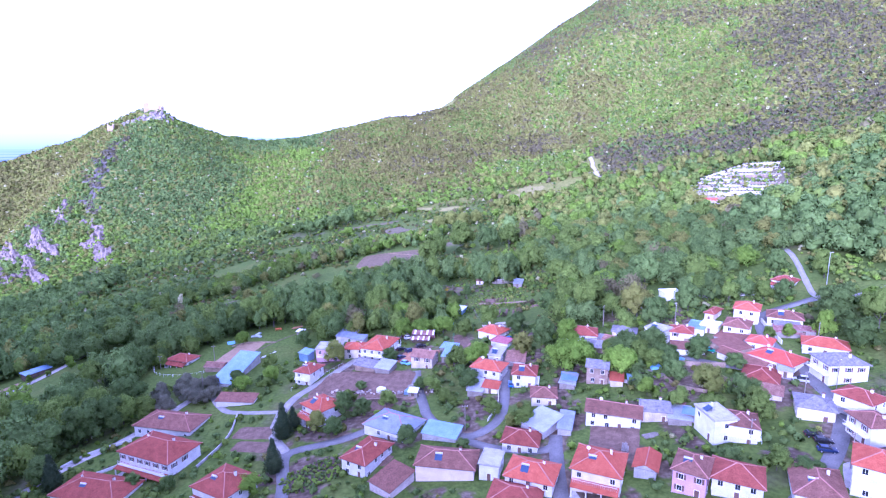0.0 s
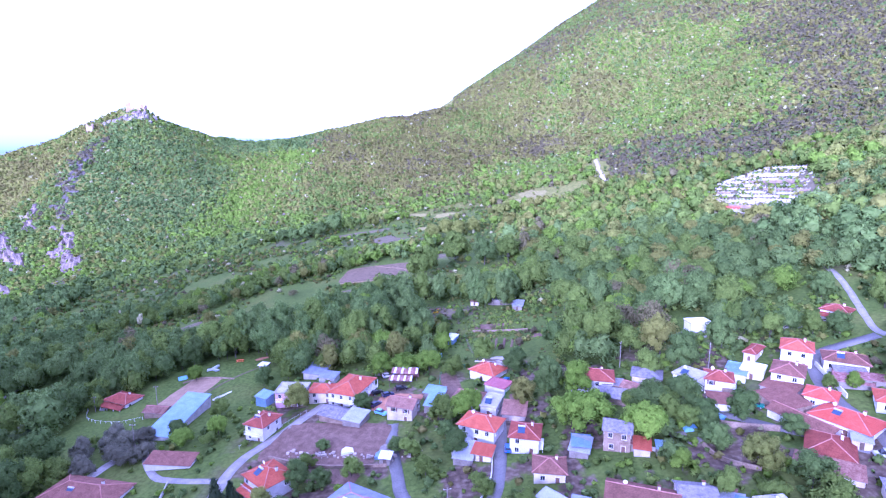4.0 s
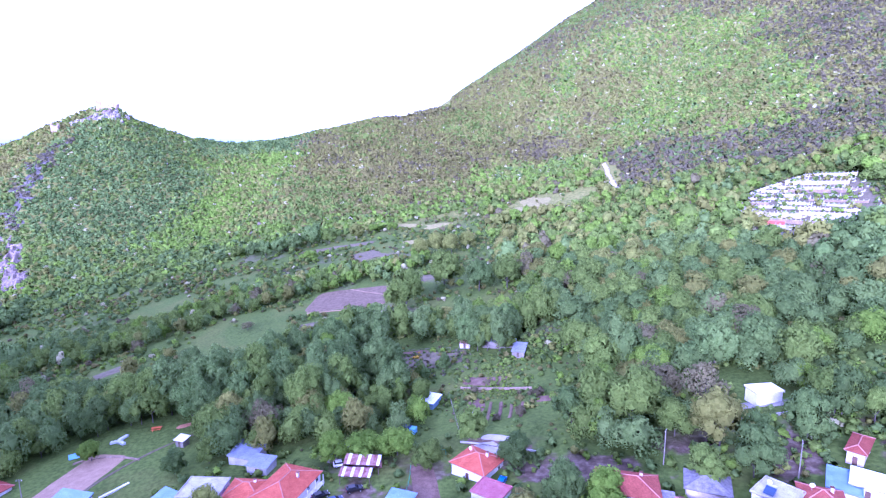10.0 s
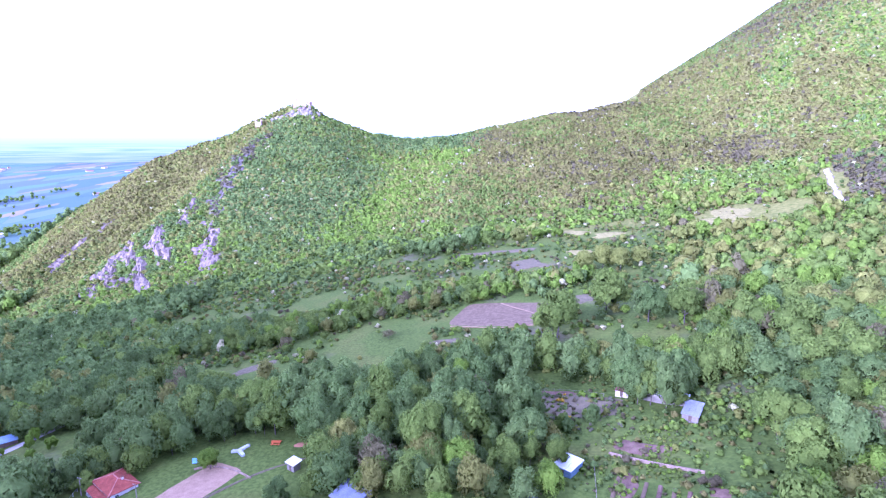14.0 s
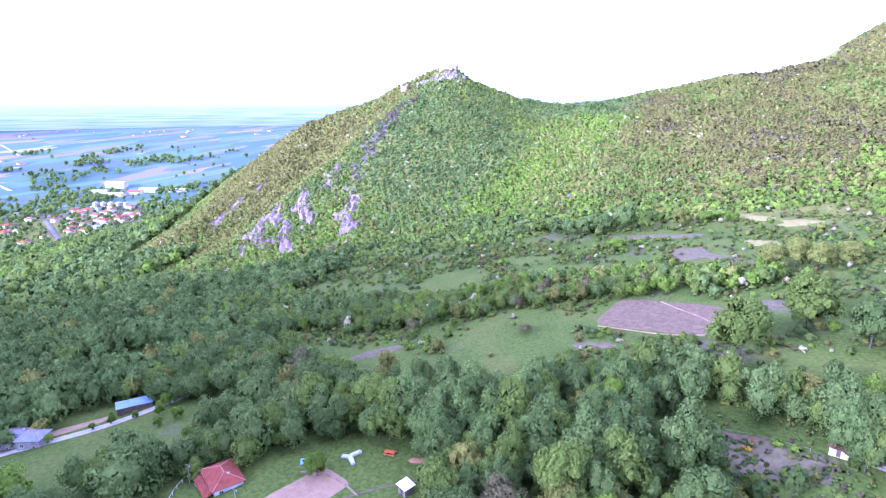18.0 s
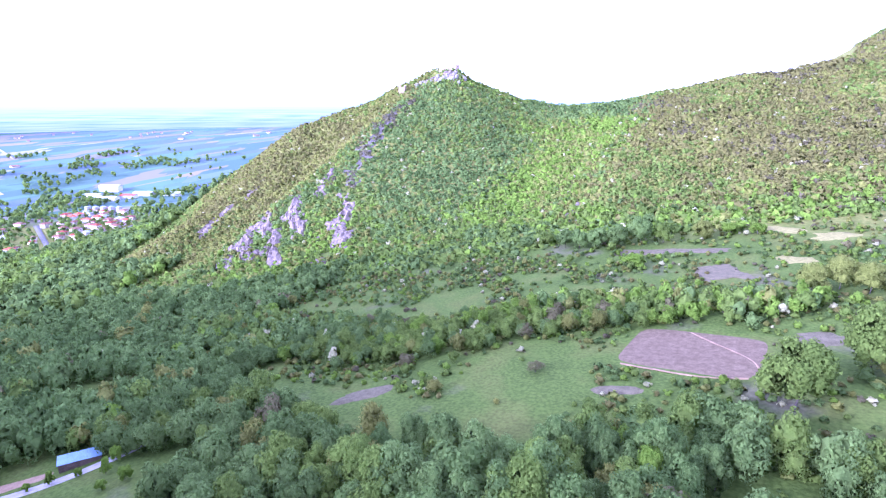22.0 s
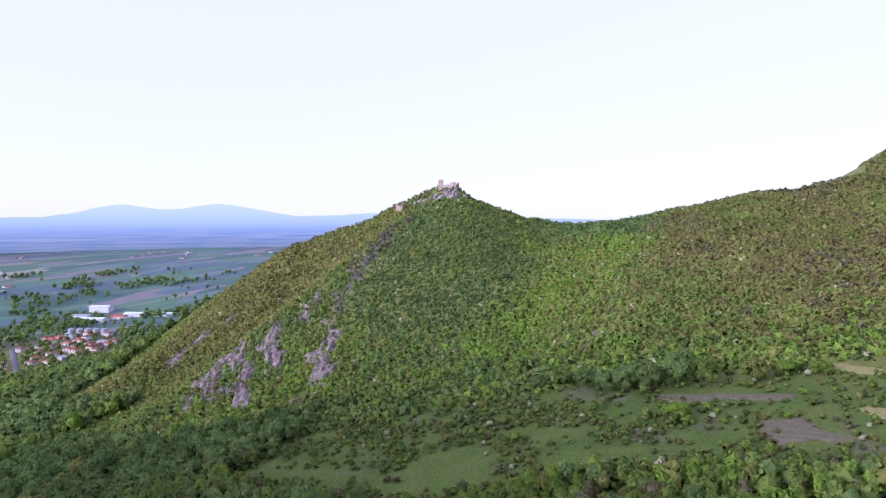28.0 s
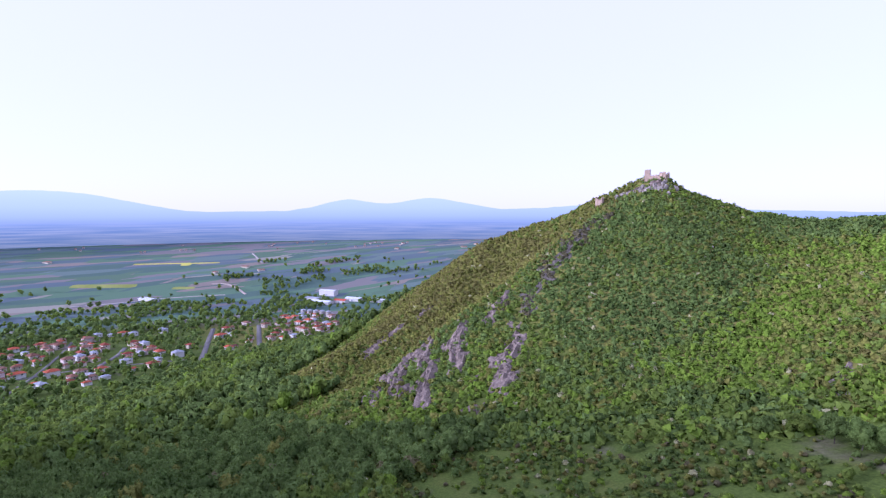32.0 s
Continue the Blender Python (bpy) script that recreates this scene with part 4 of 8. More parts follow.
# ---- bare rock on the castle hill: centre, reach across and down the slope, turn ----
CLIFFS = [(-327, 533, 19, 40, 27, 1), (-379, 531, 13, 38, 42, 1), (-395, 513, 23, 20, 42, 1), (-360, 488, 12, 38, 42, 1), (-389, 485, 20, 23, 42, 1), (-386, 577, 9, 24, 20, 0.9),
          (-510, 545, 9, 26, 0, 0.8), (-506, 594, 8, 14, 0, 0.8), (-302, 487, 13, 11, 40, 0.9), (-384, 464, 13, 13, 40, 0.9), (-408, 803, 22, 10, 25, 1), (-388, 806, 20, 11, -10, 1), (-150, 588, 10, 16, 10, 0.8)]
SCREE = [(-400, 715, 20, 34, -10, 0.62), (-394, 676, 20, 38, 5, 0.66), (-384, 640, 20, 38, 14, 0.66), (-370, 602, 18, 38, 20, 0.62)]


def ROCKY(x, y, rows=CLIFFS):
    best = np.zeros(np.shape(x))
    for cx, cy, a, b, turn, cover in rows:
        c, s = math.cos(radians(turn)), math.sin(radians(turn))
        u, v = (x - cx) * c + (y - cy) * s, -(x - cx) * s + (y - cy) * c
        best = np.maximum(best, cover * np.clip(1.15 - 1.15 * np.sqrt((u / a) ** 2 + (v / b) ** 2) + 0.95 * rough(u, v * 0.4, 8, 90, 3), 0, 1))
    return best

# ---- trees and scrub ----
def tri_mesh(name, tris, slots, material_index, centres=None):
    """One mesh of loose triangles (n, 3, 3), shaded as rounded clumps about their centres."""
    n = len(tris)
    me = bpy.data.meshes.new(name)
    me.vertices.add(3 * n), me.loops.add(3 * n), me.polygons.add(n)
    me.vertices.foreach_set("co", np.asarray(tris, np.float32).ravel())
    me.loops.foreach_set("vertex_index", np.arange(3 * n, dtype=np.int32))
    me.polygons.foreach_set("loop_start", np.arange(0, 3 * n, 3, dtype=np.int32))
    me.polygons.foreach_set("material_index", np.asarray(material_index, np.int32))
    me.update(calc_edges=True)
    for s in slots:
        me.materials.append(MAT[s])
    if centres is not None:
        tris = np.asarray(tris, np.float32)
        out = tris - np.asarray(centres, np.float32)[:, None, :]
        out /= np.linalg.norm(out, axis=2)[..., None] + 1e-6
        face = np.cross(tris[:, 1] - tris[:, 0], tris[:, 2] - tris[:, 0])
        face /= np.linalg.norm(face, axis=1)[:, None] + 1e-9
        face *= np.where((face * out.mean(1)).sum(1) < 0, -1, 1)[:, None]
        out = 0.42 * out + 0.58 * face[:, None, :]
        out /= np.linalg.norm(out, axis=2)[..., None] + 1e-6
        me.normals_split_custom_set_from_vertices(out.reshape(-1, 3))
    return me


def ball_tris():
    bm = bmesh.new()
    bmesh.ops.create_icosphere(bm, subdivisions=0, radius=1.0)
    out = np.array([[v.co[:] for v in f.verts] for f in bm.faces])
    bm.free()
    return out


BALL = ball_tris()


def crown_tris(rng, leaves, leaf, lobes=9, tall=0.95, core=True, spire=False, fit=True):
    """A crown one unit in radius, standing on z = 0: leaf sprays on the skin of uneven lobes, with dark hearts inside."""
    if spire:
        z = np.linspace(0.1, 2.6, lobes)
        mid = np.stack([rng.normal(0, 0.05, lobes), rng.normal(0, 0.05, lobes), z], -1)
        size = 0.62 * (1.05 - z / 2.75) + 0.05
    else:
        a = rng.uniform(0, 2 * np.pi, lobes)
        up = rng.uniform(-0.65, 1.1, lobes)
        far = np.sqrt(1 - np.clip(up, -0.9, 0.9) ** 2) * rng.uniform(0.42, 0.95, lobes)
        mid = np.stack([far * np.cos(a), far * np.sin(a), (up * 0.72) * tall + tall * 0.85], -1)
        mid[0] = (0, 0, tall)
        size = rng.uniform(0.17, 0.40, lobes)
        size[0] = 0.55
    pick = rng.choice(lobes, leaves * 3, p=size ** 2 / (size ** 2).sum())
    way = rng.normal(size=(leaves * 3, 3))
    way[:, 2] += 0.35
    way /= np.linalg.norm(way, axis=1)[:, None]
    p = mid[pick] + way * size[pick][:, None] * rng.uniform(0.72, 1.28, (leaves * 3, 1))
    inside = np.zeros(len(p), int)
    for k in range(lobes):
        inside += np.linalg.norm(p - mid[k], axis=1) < 0.78 * size[k]
    keep = np.flatnonzero(inside == 0)[:leaves]
    p, way = p[keep], way[keep]
    nrm = way + rng.normal(0, 0.36, way.shape)
    nrm /= np.linalg.norm(nrm, axis=1)[:, None]
    u = np.cross(nrm, rng.normal(size=nrm.shape))
    u /= np.linalg.norm(u, axis=1)[:, None]
    v = np.cross(nrm, u)
    s = leaf * rng.uniform(0.6, 1.3, (len(p), 1))
    tris = np.stack([p + s * u, p - 0.5 * s * u + 0.8 * s * v, p - 0.55 * s * u - 0.7 * s * v], 1)
    if core:
        hearts = [BALL * 0.84 * size[k] * rng.uniform(0.85, 1.1, (1, 1, 3)) + mid[k] for k in (range(lobes) if core == "all" else [0])]
        if core != "all":
            hearts = [BALL * np.array([0.7, 0.7, 0.64 * tall]) + np.array([0, 0, tall])]
        tris = np.concatenate([tris, *hearts])
    if fit and not spire:
        tris[..., :2] *= 1.06 / np.quantile(np.hypot(tris[..., 0], tris[..., 1]), 0.97)
    return tris


def trunk_shape(rng, height):
    t = Shape()
    t.tube((0, 0, -0.4), (0.1, 0.05, height * 0.45), 0.05 * height * 0.45, 7, 0.03 * height * 0.45)
    for k in range(5):
        a = 2 * math.pi * (k + rng.uniform(-0.3, 0.3)) / 5
        z = height * rng.uniform(0.26, 0.42)
        t.tube((0.06, 0.03, z), (math.cos(a) * height * 0.22, math.sin(a) * height * 0.22, z + height * 0.22), 0.012 * height, 5, 0.004 * height)
    t.tube((0.1, 0.05, height * 0.45), (0.2, -0.1, height * 0.8), 0.03 * height * 0.45, 6, 0.05)
    return t


RNG = np.random.default_rng(5)
TREE_KINDS = {}
for kind, leafage, label in (
    ("mid", "leaf_mid", "broad leafy tree with a full mid-green crown"), ("dark", "leaf_dark", "broad tree with a dense dark green crown"),
    ("grey", "leaf_grey", "tall tree with soft grey-green spring leaves"), ("bright", "leaf_bright", "broad tree with fresh bright green leaves"),
    ("yellow", "leaf_yellow", "tree in fresh yellow-green leaf"), ("olive", "leaf_olive", "tree with sparse olive-green young leaves"),
    ("bare", "leaf_bare", "grey-brown tree still mostly bare of leaves"), ("silver", "leaf_silver", "low olive tree with silvery leaves"),
    ("mauve", "leaf_mauve", "small tree with dark reddish leaves"), ("pine", "leaf_pine", "slender dark green pointed conifer tree"),
):
    for variant in range(2):
        proto = new("tree")
        proto.matrix_basis = pose(0, 0, -900 - 40 * len(TREE_KINDS))
        tagged(proto, label, "tree")
        sparse = 0.6 if kind in ("bare", "olive") else 1.0
        tris = crown_tris(RNG, int(3000 * sparse), 0.066, lobes=int(RNG.integers(26, 36)), tall=float(RNG.uniform(0.85, 1.15)), core=None if kind == "bare" else "all", spire=kind == "pine")
        tris[..., 2] += 0.25
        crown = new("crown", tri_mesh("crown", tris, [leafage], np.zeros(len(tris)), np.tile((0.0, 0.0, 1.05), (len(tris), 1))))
        trunk = new("trunk", trunk_shape(RNG, 1.9).mesh("trunk", "bark"))
        crown.parent = trunk.parent = proto
        TREE_KINDS.setdefault(kind, []).append(proto)


def tree(x, y, kind, radius, tall=1.0, group="trees of the valley wood"):
    """A tree of its own, with a crown that many metres in radius."""
    proto = TREE_KINDS[kind][int(abs(x * 7 + y * 3)) % 2]
    m = pose(x, y, float(land(x, y)) - 0.15, 0, 0, (x * 37 + y * 91) % 360) @ Matrix.Diagonal((radius, radius, radius * tall, 1))
    return tagged(copy_thing(proto, m), group=group)


# open ground: centre, reach along and across, turn
OPEN = [(-84, 350, 26, 40, 4), (-66, 376, 12, 10, 15), (-36, 391, 28, 27, 0), (-222, 411, 42, 9, 4), (-154, 424, 22, 24, 3), (-132, 465, 24, 9, 8), (-84, 457, 27, 7, 14), (-106, 443, 22, 9, 25),
        (-101, 501, 12, 10, 8), (-68, 521, 32, 10, 8), (-38, 486, 17, 18, 10), (-73, 470, 19, 8, 13), (-20, 570, 14, 12, -20), (6, 556, 16, 15, 0), (-8, 511, 12, 11, 0), (-131, 327, 13, 11, 40), (-54, 355, 10, 7, 20), (-2, 410, 11, 10, 19),
        (34, 272, 24, 34, -15), (2, 307, 20, 11, -8), (49, 296, 11, 22, -10), (26, 360, 21, 11, -10), (66, 466, 27, 9, -8), (94, 603, 26, 38, -20), (130, 600, 16, 26, -20),
        (-86, 238, 24, 29, -20), (-180, 240, 40, 25, 45), (-206, 255, 16, 8, 60), (-140, 205, 16, 18, 0), (213, 406, 60, 31, 71), (128, 274, 14, 6, -20), (150, 402, 14, 8, -40), (126, 410, 9, 6, 0), (123, 355, 10, 6, 0), (92, 243, 14, 11, 0), (-265, 300, 30, 12, 30),
        (150, 238, 12, 28, -15), (-113, 232, 15, 13, 0), (169, 643, 7, 62, -10)]
VILLAGE = [(-130, 110), (-122, 190), (-62, 240), (-5, 252), (42, 240), (62, 222), (96, 232), (130, 256), (170, 250), (180, 60), (60, 20), (-110, 40)]


def in_open(x, y, grow=0.0):
    hit = np.zeros(np.shape(x), bool)
    wob = 1 + 0.25 * lattice(x, y, 14, 11)
    for cx, cy, a, b, turn in OPEN:
        c, s = math.cos(radians(turn)), math.sin(radians(turn))
        u, v = (x - cx) * c + (y - cy) * s, -(x - cx) * s + (y - cy) * c
        hit |= (u / max(a + grow, 1)) ** 2 + (v / max(b + grow, 1)) ** 2 < wob
    return hit


def in_village(x, y):
    inside = np.zeros(np.shape(x), bool)
    for (ax, ay), (bx, by) in zip(VILLAGE, VILLAGE[1:] + VILLAGE[:1]):
        cross = ((ay > y) != (by > y)) & (x < (bx - ax) * (y - ay) / (by - ay + 1e-9) + ax)
        inside ^= cross
    return inside


def floor_level(x, y):
    z = -91 + 0.13 * np.clip(x, -1080, 600) + 0.03 * np.clip(y, 0, 840)
    return z - 0.075 * np.clip(-120 - x, 0, 840) + 0.17 * np.clip(x - 126, 0, 600)


def scattered(x0, x1, y0, y1, cell, seed):
    rng = np.random.default_rng(seed)
    gx, gy = np.meshgrid(np.arange(x0, x1, cell), np.arange(y0, y1, cell))
    x = (gx + rng.uniform(-0.45, 0.45, gx.shape) * cell).ravel()
    y = (gy + rng.uniform(-0.45, 0.45, gy.shape) * cell).ravel()
    return x, y, rng


def placed(protos, which, x, y, z, r, turn, tall):
    """Copies of prototype triangles at many places, as one array."""
    out = []
    for k, proto in enumerate(protos):
        m = np.flatnonzero(which == k)
        if not len(m):
            continue
        c, s = np.cos(turn[m])[:, None, None], np.sin(turn[m])[:, None, None]
        px, py, pz = proto[None, ..., 0], proto[None, ..., 1], proto[None, ..., 2]
        rr = r[m][:, None, None]
        q = np.stack([x[m][:, None, None] + rr * (c * px - s * py), y[m][:, None, None] + rr * (s * px + c * py), z[m][:, None, None] + rr * tall[m][:, None, None] * pz], -1)
        out.append((q.reshape(-1, 3, 3), np.repeat(m, len(proto))))
    return np.concatenate([o[0] for o in out]), np.concatenate([o[1] for o in out])


# the valley wood: the tall belt along the stream, the young hedge wood above the meadows, the eastern wood, scrubby pasture
BELT = [(-470, 225), (60, 225), (60, 330), (45, 338), (22, 343), (5, 336), (-22, 338), (-48, 330), (-58, 304), (-89, 300), (-113, 297), (-147, 307), (-182, 313), (-240, 318), (-320, 322), (-470, 345)]
HEDGE_WOOD = [(-330, 362), (-207, 343), (-157, 343), (-129, 357), (-107, 370), (-93, 386), (-84, 392), (-66, 406), (-29, 419), (-12, 428), (0, 438), (10, 455), (-13, 452), (-34, 446), (-66, 441), (-98, 426), (-117, 408),
              (-132, 388), (-164, 390), (-225, 390), (-300, 404)]


def within(outline, x, y):
    inside = np.zeros(np.shape(x), bool)
    for (ax, ay), (bx, by) in zip(outline, outline[1:] + outline[:1]):
        inside ^= ((ay > y) != (by > y)) & (x < (bx - ax) * (y - ay) / (by - ay + 1e-9) + ax)
    return inside


# stony brown bank of scrub above the earth trail and the cemetery
SCRUB_BANK = [(172, 735), (166, 585), (177, 568), (234, 556), (255, 512), (292, 500), (330, 560), (318, 650), (245, 722)]
DARK_SLOPE = [(440, 930), (415, 780), (402, 726), (330, 655), (300, 560), (296, 505), (330, 470), (640, 420), (640, 1020)]


def wood_zone(x, y):
    """0 the belt, 1 the hedge wood, 2 the eastern wood, 3 pasture with few trees, 4 the western wood."""
    zone = np.where(x > 45, 2, np.where((x < -262) | ((x < -195) & (y < 380)), 4, 3))
    zone = np.where(within(HEDGE_WOOD, x, y), 1, zone)
    return np.where(within(BELT, x, y), 0, zone)


places = []
for zone, cell, chance, seed in ((0, 5.7, 0.97, 21), (1, 4.5, 0.95, 22), (2, 6.3, 0.94, 23), (3, 6.0, 0.16, 24), (4, 6.2, 0.93, 25)):
    ax, ay, WR = scattered(-470, 620, 225, 730, cell, seed)
    ok = (wood_zone(ax, ay) == zone) & ~in_open(ax, ay, (3, 0, 3, 2, 2)[zone]) & ~in_village(ax, ay) & (land(ax, ay) - floor_level(ax, ay) < 12) & (WR.uniform(size=len(ax)) < chance - 0.25 * (lattice(ax, ay, 40, 31) > 0.55))
    if zone == 2:
        ok &= ((ay < 440) | (WR.uniform(size=len(ax)) < 0.85)) & ~within(SCRUB_BANK, ax, ay) & ~within(DARK_SLOPE, ax, ay)
    places.append(np.stack([ax[ok], ay[ok], np.full(ok.sum(), zone)], -1))
WX, WY, WZONE = np.concatenate(places).T
WZONE = WZONE.astype(int)
WR = np.random.default_rng(26)
WRAD = np.array([3.3, 2.5, 2.7, 1.6, 3.2])[WZONE] + WR.uniform(0, 1, len(WX)) ** 1.5 * np.array([2.7, 1.3, 4.0, 1.5, 2.2])[WZONE]
WRAD *= np.where((WZONE == 2) & (WY > 450), 0.78, 1.0)
WRAD *= np.where((WZONE == 0) & (WX > -20) & (WY > 252) & (WY < 306), 0.55, 1.0)
WTALL = np.array([1.28, 1.15, 0.98, 0.9, 1.0])[WZONE] + WR.uniform(-0.15, 0.2, len(WX))
tone = 0.8 * lattice(WX, WY, 60, 41) + 0.75 * WR.normal(size=len(WX)) + 0.006 * np.minimum(WX + 20, 90) - 0.004 * np.maximum(WX - 90, 0) + 0.003 * (WY - 320) + np.array([0.0, 0.9, -0.75, 0.2, -0.1])[WZONE]
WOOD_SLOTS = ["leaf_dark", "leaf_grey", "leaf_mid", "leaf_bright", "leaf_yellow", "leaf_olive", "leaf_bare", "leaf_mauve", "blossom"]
WMAT = np.select([tone < -1.35, tone < -0.1, tone < 1.05, tone < 2.4], [0, 1, 2, 3], 4)
# leaf mix puts shade into the low east wood, sunlight into the high
low_east, high_east = (WZONE == 2) & (WY < 350), (WZONE == 2) & (WY >= 400)
WMAT[low_east] = np.select([tone[low_east] < -0.6, tone[low_east] < 0.1, tone[low_east] < 1.6], [0, 1, 2], 3)
WMAT[high_east] = np.select([tone[high_east] < -1.2, tone[high_east] < 0.2, tone[high_east] < 1.2], [1, 2, 3], 4)
odd = WR.uniform(size=len(WX))
WMAT[odd < 0.05] = 5
WMAT[(odd > 0.5) & (odd < 0.5 + 0.2 * ((WZONE == 2) & ~low_east) + 0.07 * low_east)] = 5
WMAT[(odd > 0.8) & (odd < 0.8 + 0.10 * ((WZONE == 2) & ~low_east))] = 4
WMAT[(odd > 0.95) & (odd < 0.95 + 0.02 * (WZONE == 2))] = 6
WMAT[(odd > 0.10) & (odd < 0.112)] = 6
WMAT[(odd > 0.2) & (odd < np.array([0.2, 0.235, 0.2, 0.23, 0.21])[WZONE])] = 8
WRAD = np.where(WMAT == 8, WRAD * 0.7, WRAD)
near = np.hypot(WX - np.clip(WX, -110, 70), WY - np.clip(WY, 262, 318)) + np.where(WMAT == 8, 400, 0)
order = np.argsort(near)
own = order[:156]
KIND_OF_SLOT = ["dark", "grey", "mid", "bright", "yellow", "olive", "bare", "mauve"]
for i in own:
    tree(float(WX[i]), float(WY[i]), KIND_OF_SLOT[WMAT[i]], float(WRAD[i]), float(WTALL[i]))
rest, foreground = order[1000:], order[156:1000]
PR = np.random.default_rng(77)
NEAR_PROTOS = [crown_tris(PR, 250, 0.175, lobes=int(PR.integers(13, 19)), tall=1.0) for _ in range(10)]
HEDGE_PROTOS = [crown_tris(PR, 120, 0.25, lobes=int(PR.integers(8, 12)), tall=1.15) for _ in range(10)]
FAR_PROTOS = [crown_tris(PR, 85, 0.31, lobes=7, tall=1.0) for _ in range(8)]


def wood(name, label, ids, x, y, r, tall, mat, protos, slots, seed, sink=0.12):
    rng = np.random.default_rng(seed)
    px, py, pr, pt = x[ids], y[ids], r[ids], tall[ids]
    tris, who = placed(protos, rng.integers(0, len(protos), len(ids)), px, py, land(px, py) + pr * (0.2 - sink), pr, rng.uniform(0, 6.28, len(ids)), pt)
    return tagged(new(name, tri_mesh(name, tris, slots, mat[ids][who], np.stack([px, py, land(px, py) + pr * pt * 0.8], -1)[who])), label, "trees", kind="stuff")


MID_PROTOS = [crown_tris(PR, 1500, 0.084, lobes=int(PR.integers(22, 30)), tall=1.0) for _ in range(10)]
wood("valley_trees", "tall broadleaf trees crowding the stream's hollow", foreground, WX, WY, WRAD, WTALL, WMAT, MID_PROTOS, WOOD_SLOTS, 33)
wood("woodland", "mixed broadleaf woodland in spring leaf on the valley floor", rest[(WY[rest] < 440) & (WZONE[rest] != 1)], WX, WY, WRAD, WTALL, WMAT, NEAR_PROTOS, WOOD_SLOTS, 3)
wood("hill_foot_woodland", "light green broadleaf woodland along the foot of the hills", rest[(WY[rest] >= 440) & (WZONE[rest] != 1)], WX, WY, WRAD, WTALL, WMAT, FAR_PROTOS, WOOD_SLOTS, 13)

wood("hedge_woodland", "fresh green young trees and blossom in a broad hedge above the meadows", rest[WZONE[rest] == 1], WX, WY, WRAD, WTALL, WMAT, HEDGE_PROTOS, WOOD_SLOTS, 17)

# the wood that runs down to the plain
SX, SY, SR = scattered(-1000, -118, -60, 860, 9.4, 51)
hill_here = land(SX, SY) - np.maximum(floor_level(SX, SY), plain_level(SX, SY))
edge = plain_level(SX, SY) + 5
keep = (hill_here < np.where(SX < -632, 300, np.where(SX < -430, 24, 10))) & ~((SX > -470) & (SY > 225) & (SY < 730)) & ~in_open(SX, SY, 3) & ~in_village(SX, SY) & (land(SX, SY) > edge) & (lattice(SX, SY, 70, 52) < 0.85)
keep &= (SX < -122 - 0.15 * np.clip(SY - 190, 0, 70)) & ((SX < -160) | (SY > 110))
SX, SY = SX[keep], SY[keep]
SRAD = 4.6 + SR.uniform(0, 3.4, len(SX))
stone = 0.9 * lattice(SX, SY, 80, 61) + 0.6 * SR.normal(size=len(SX))
SMAT = np.select([stone < -1.0, stone < 0.0, stone < 1.0], [0, 1, 2], 3)
SLOPE_PROTOS = [crown_tris(PR, 62, 0.36, lobes=7, tall=1.0) for _ in range(8)]
close = (SY < 250) & (SX > -270)
wood("edge_woodland", "dark dense broadleaf wood below the village", np.flatnonzero(close), SX, SY, SRAD, np.full(len(SX), 1.1), SMAT, MID_PROTOS, WOOD_SLOTS, 14)
wood("slope_woodland", "dark dense broadleaf woodland falling to the plain", np.flatnonzero(~close), SX, SY, SRAD, np.full(len(SX), 1.1), SMAT, SLOPE_PROTOS, WOOD_SLOTS, 4)

# scrub on the hills
def slope_way(x, y):
    """The way that the slope faces, at many places."""
    out = np.stack([land(x - 4, y) - land(x + 4, y), land(x, y - 4) - land(x, y + 4), np.full(np.shape(x), 8.0)], -1)
    return out / np.linalg.norm(out, axis=1)[:, None]


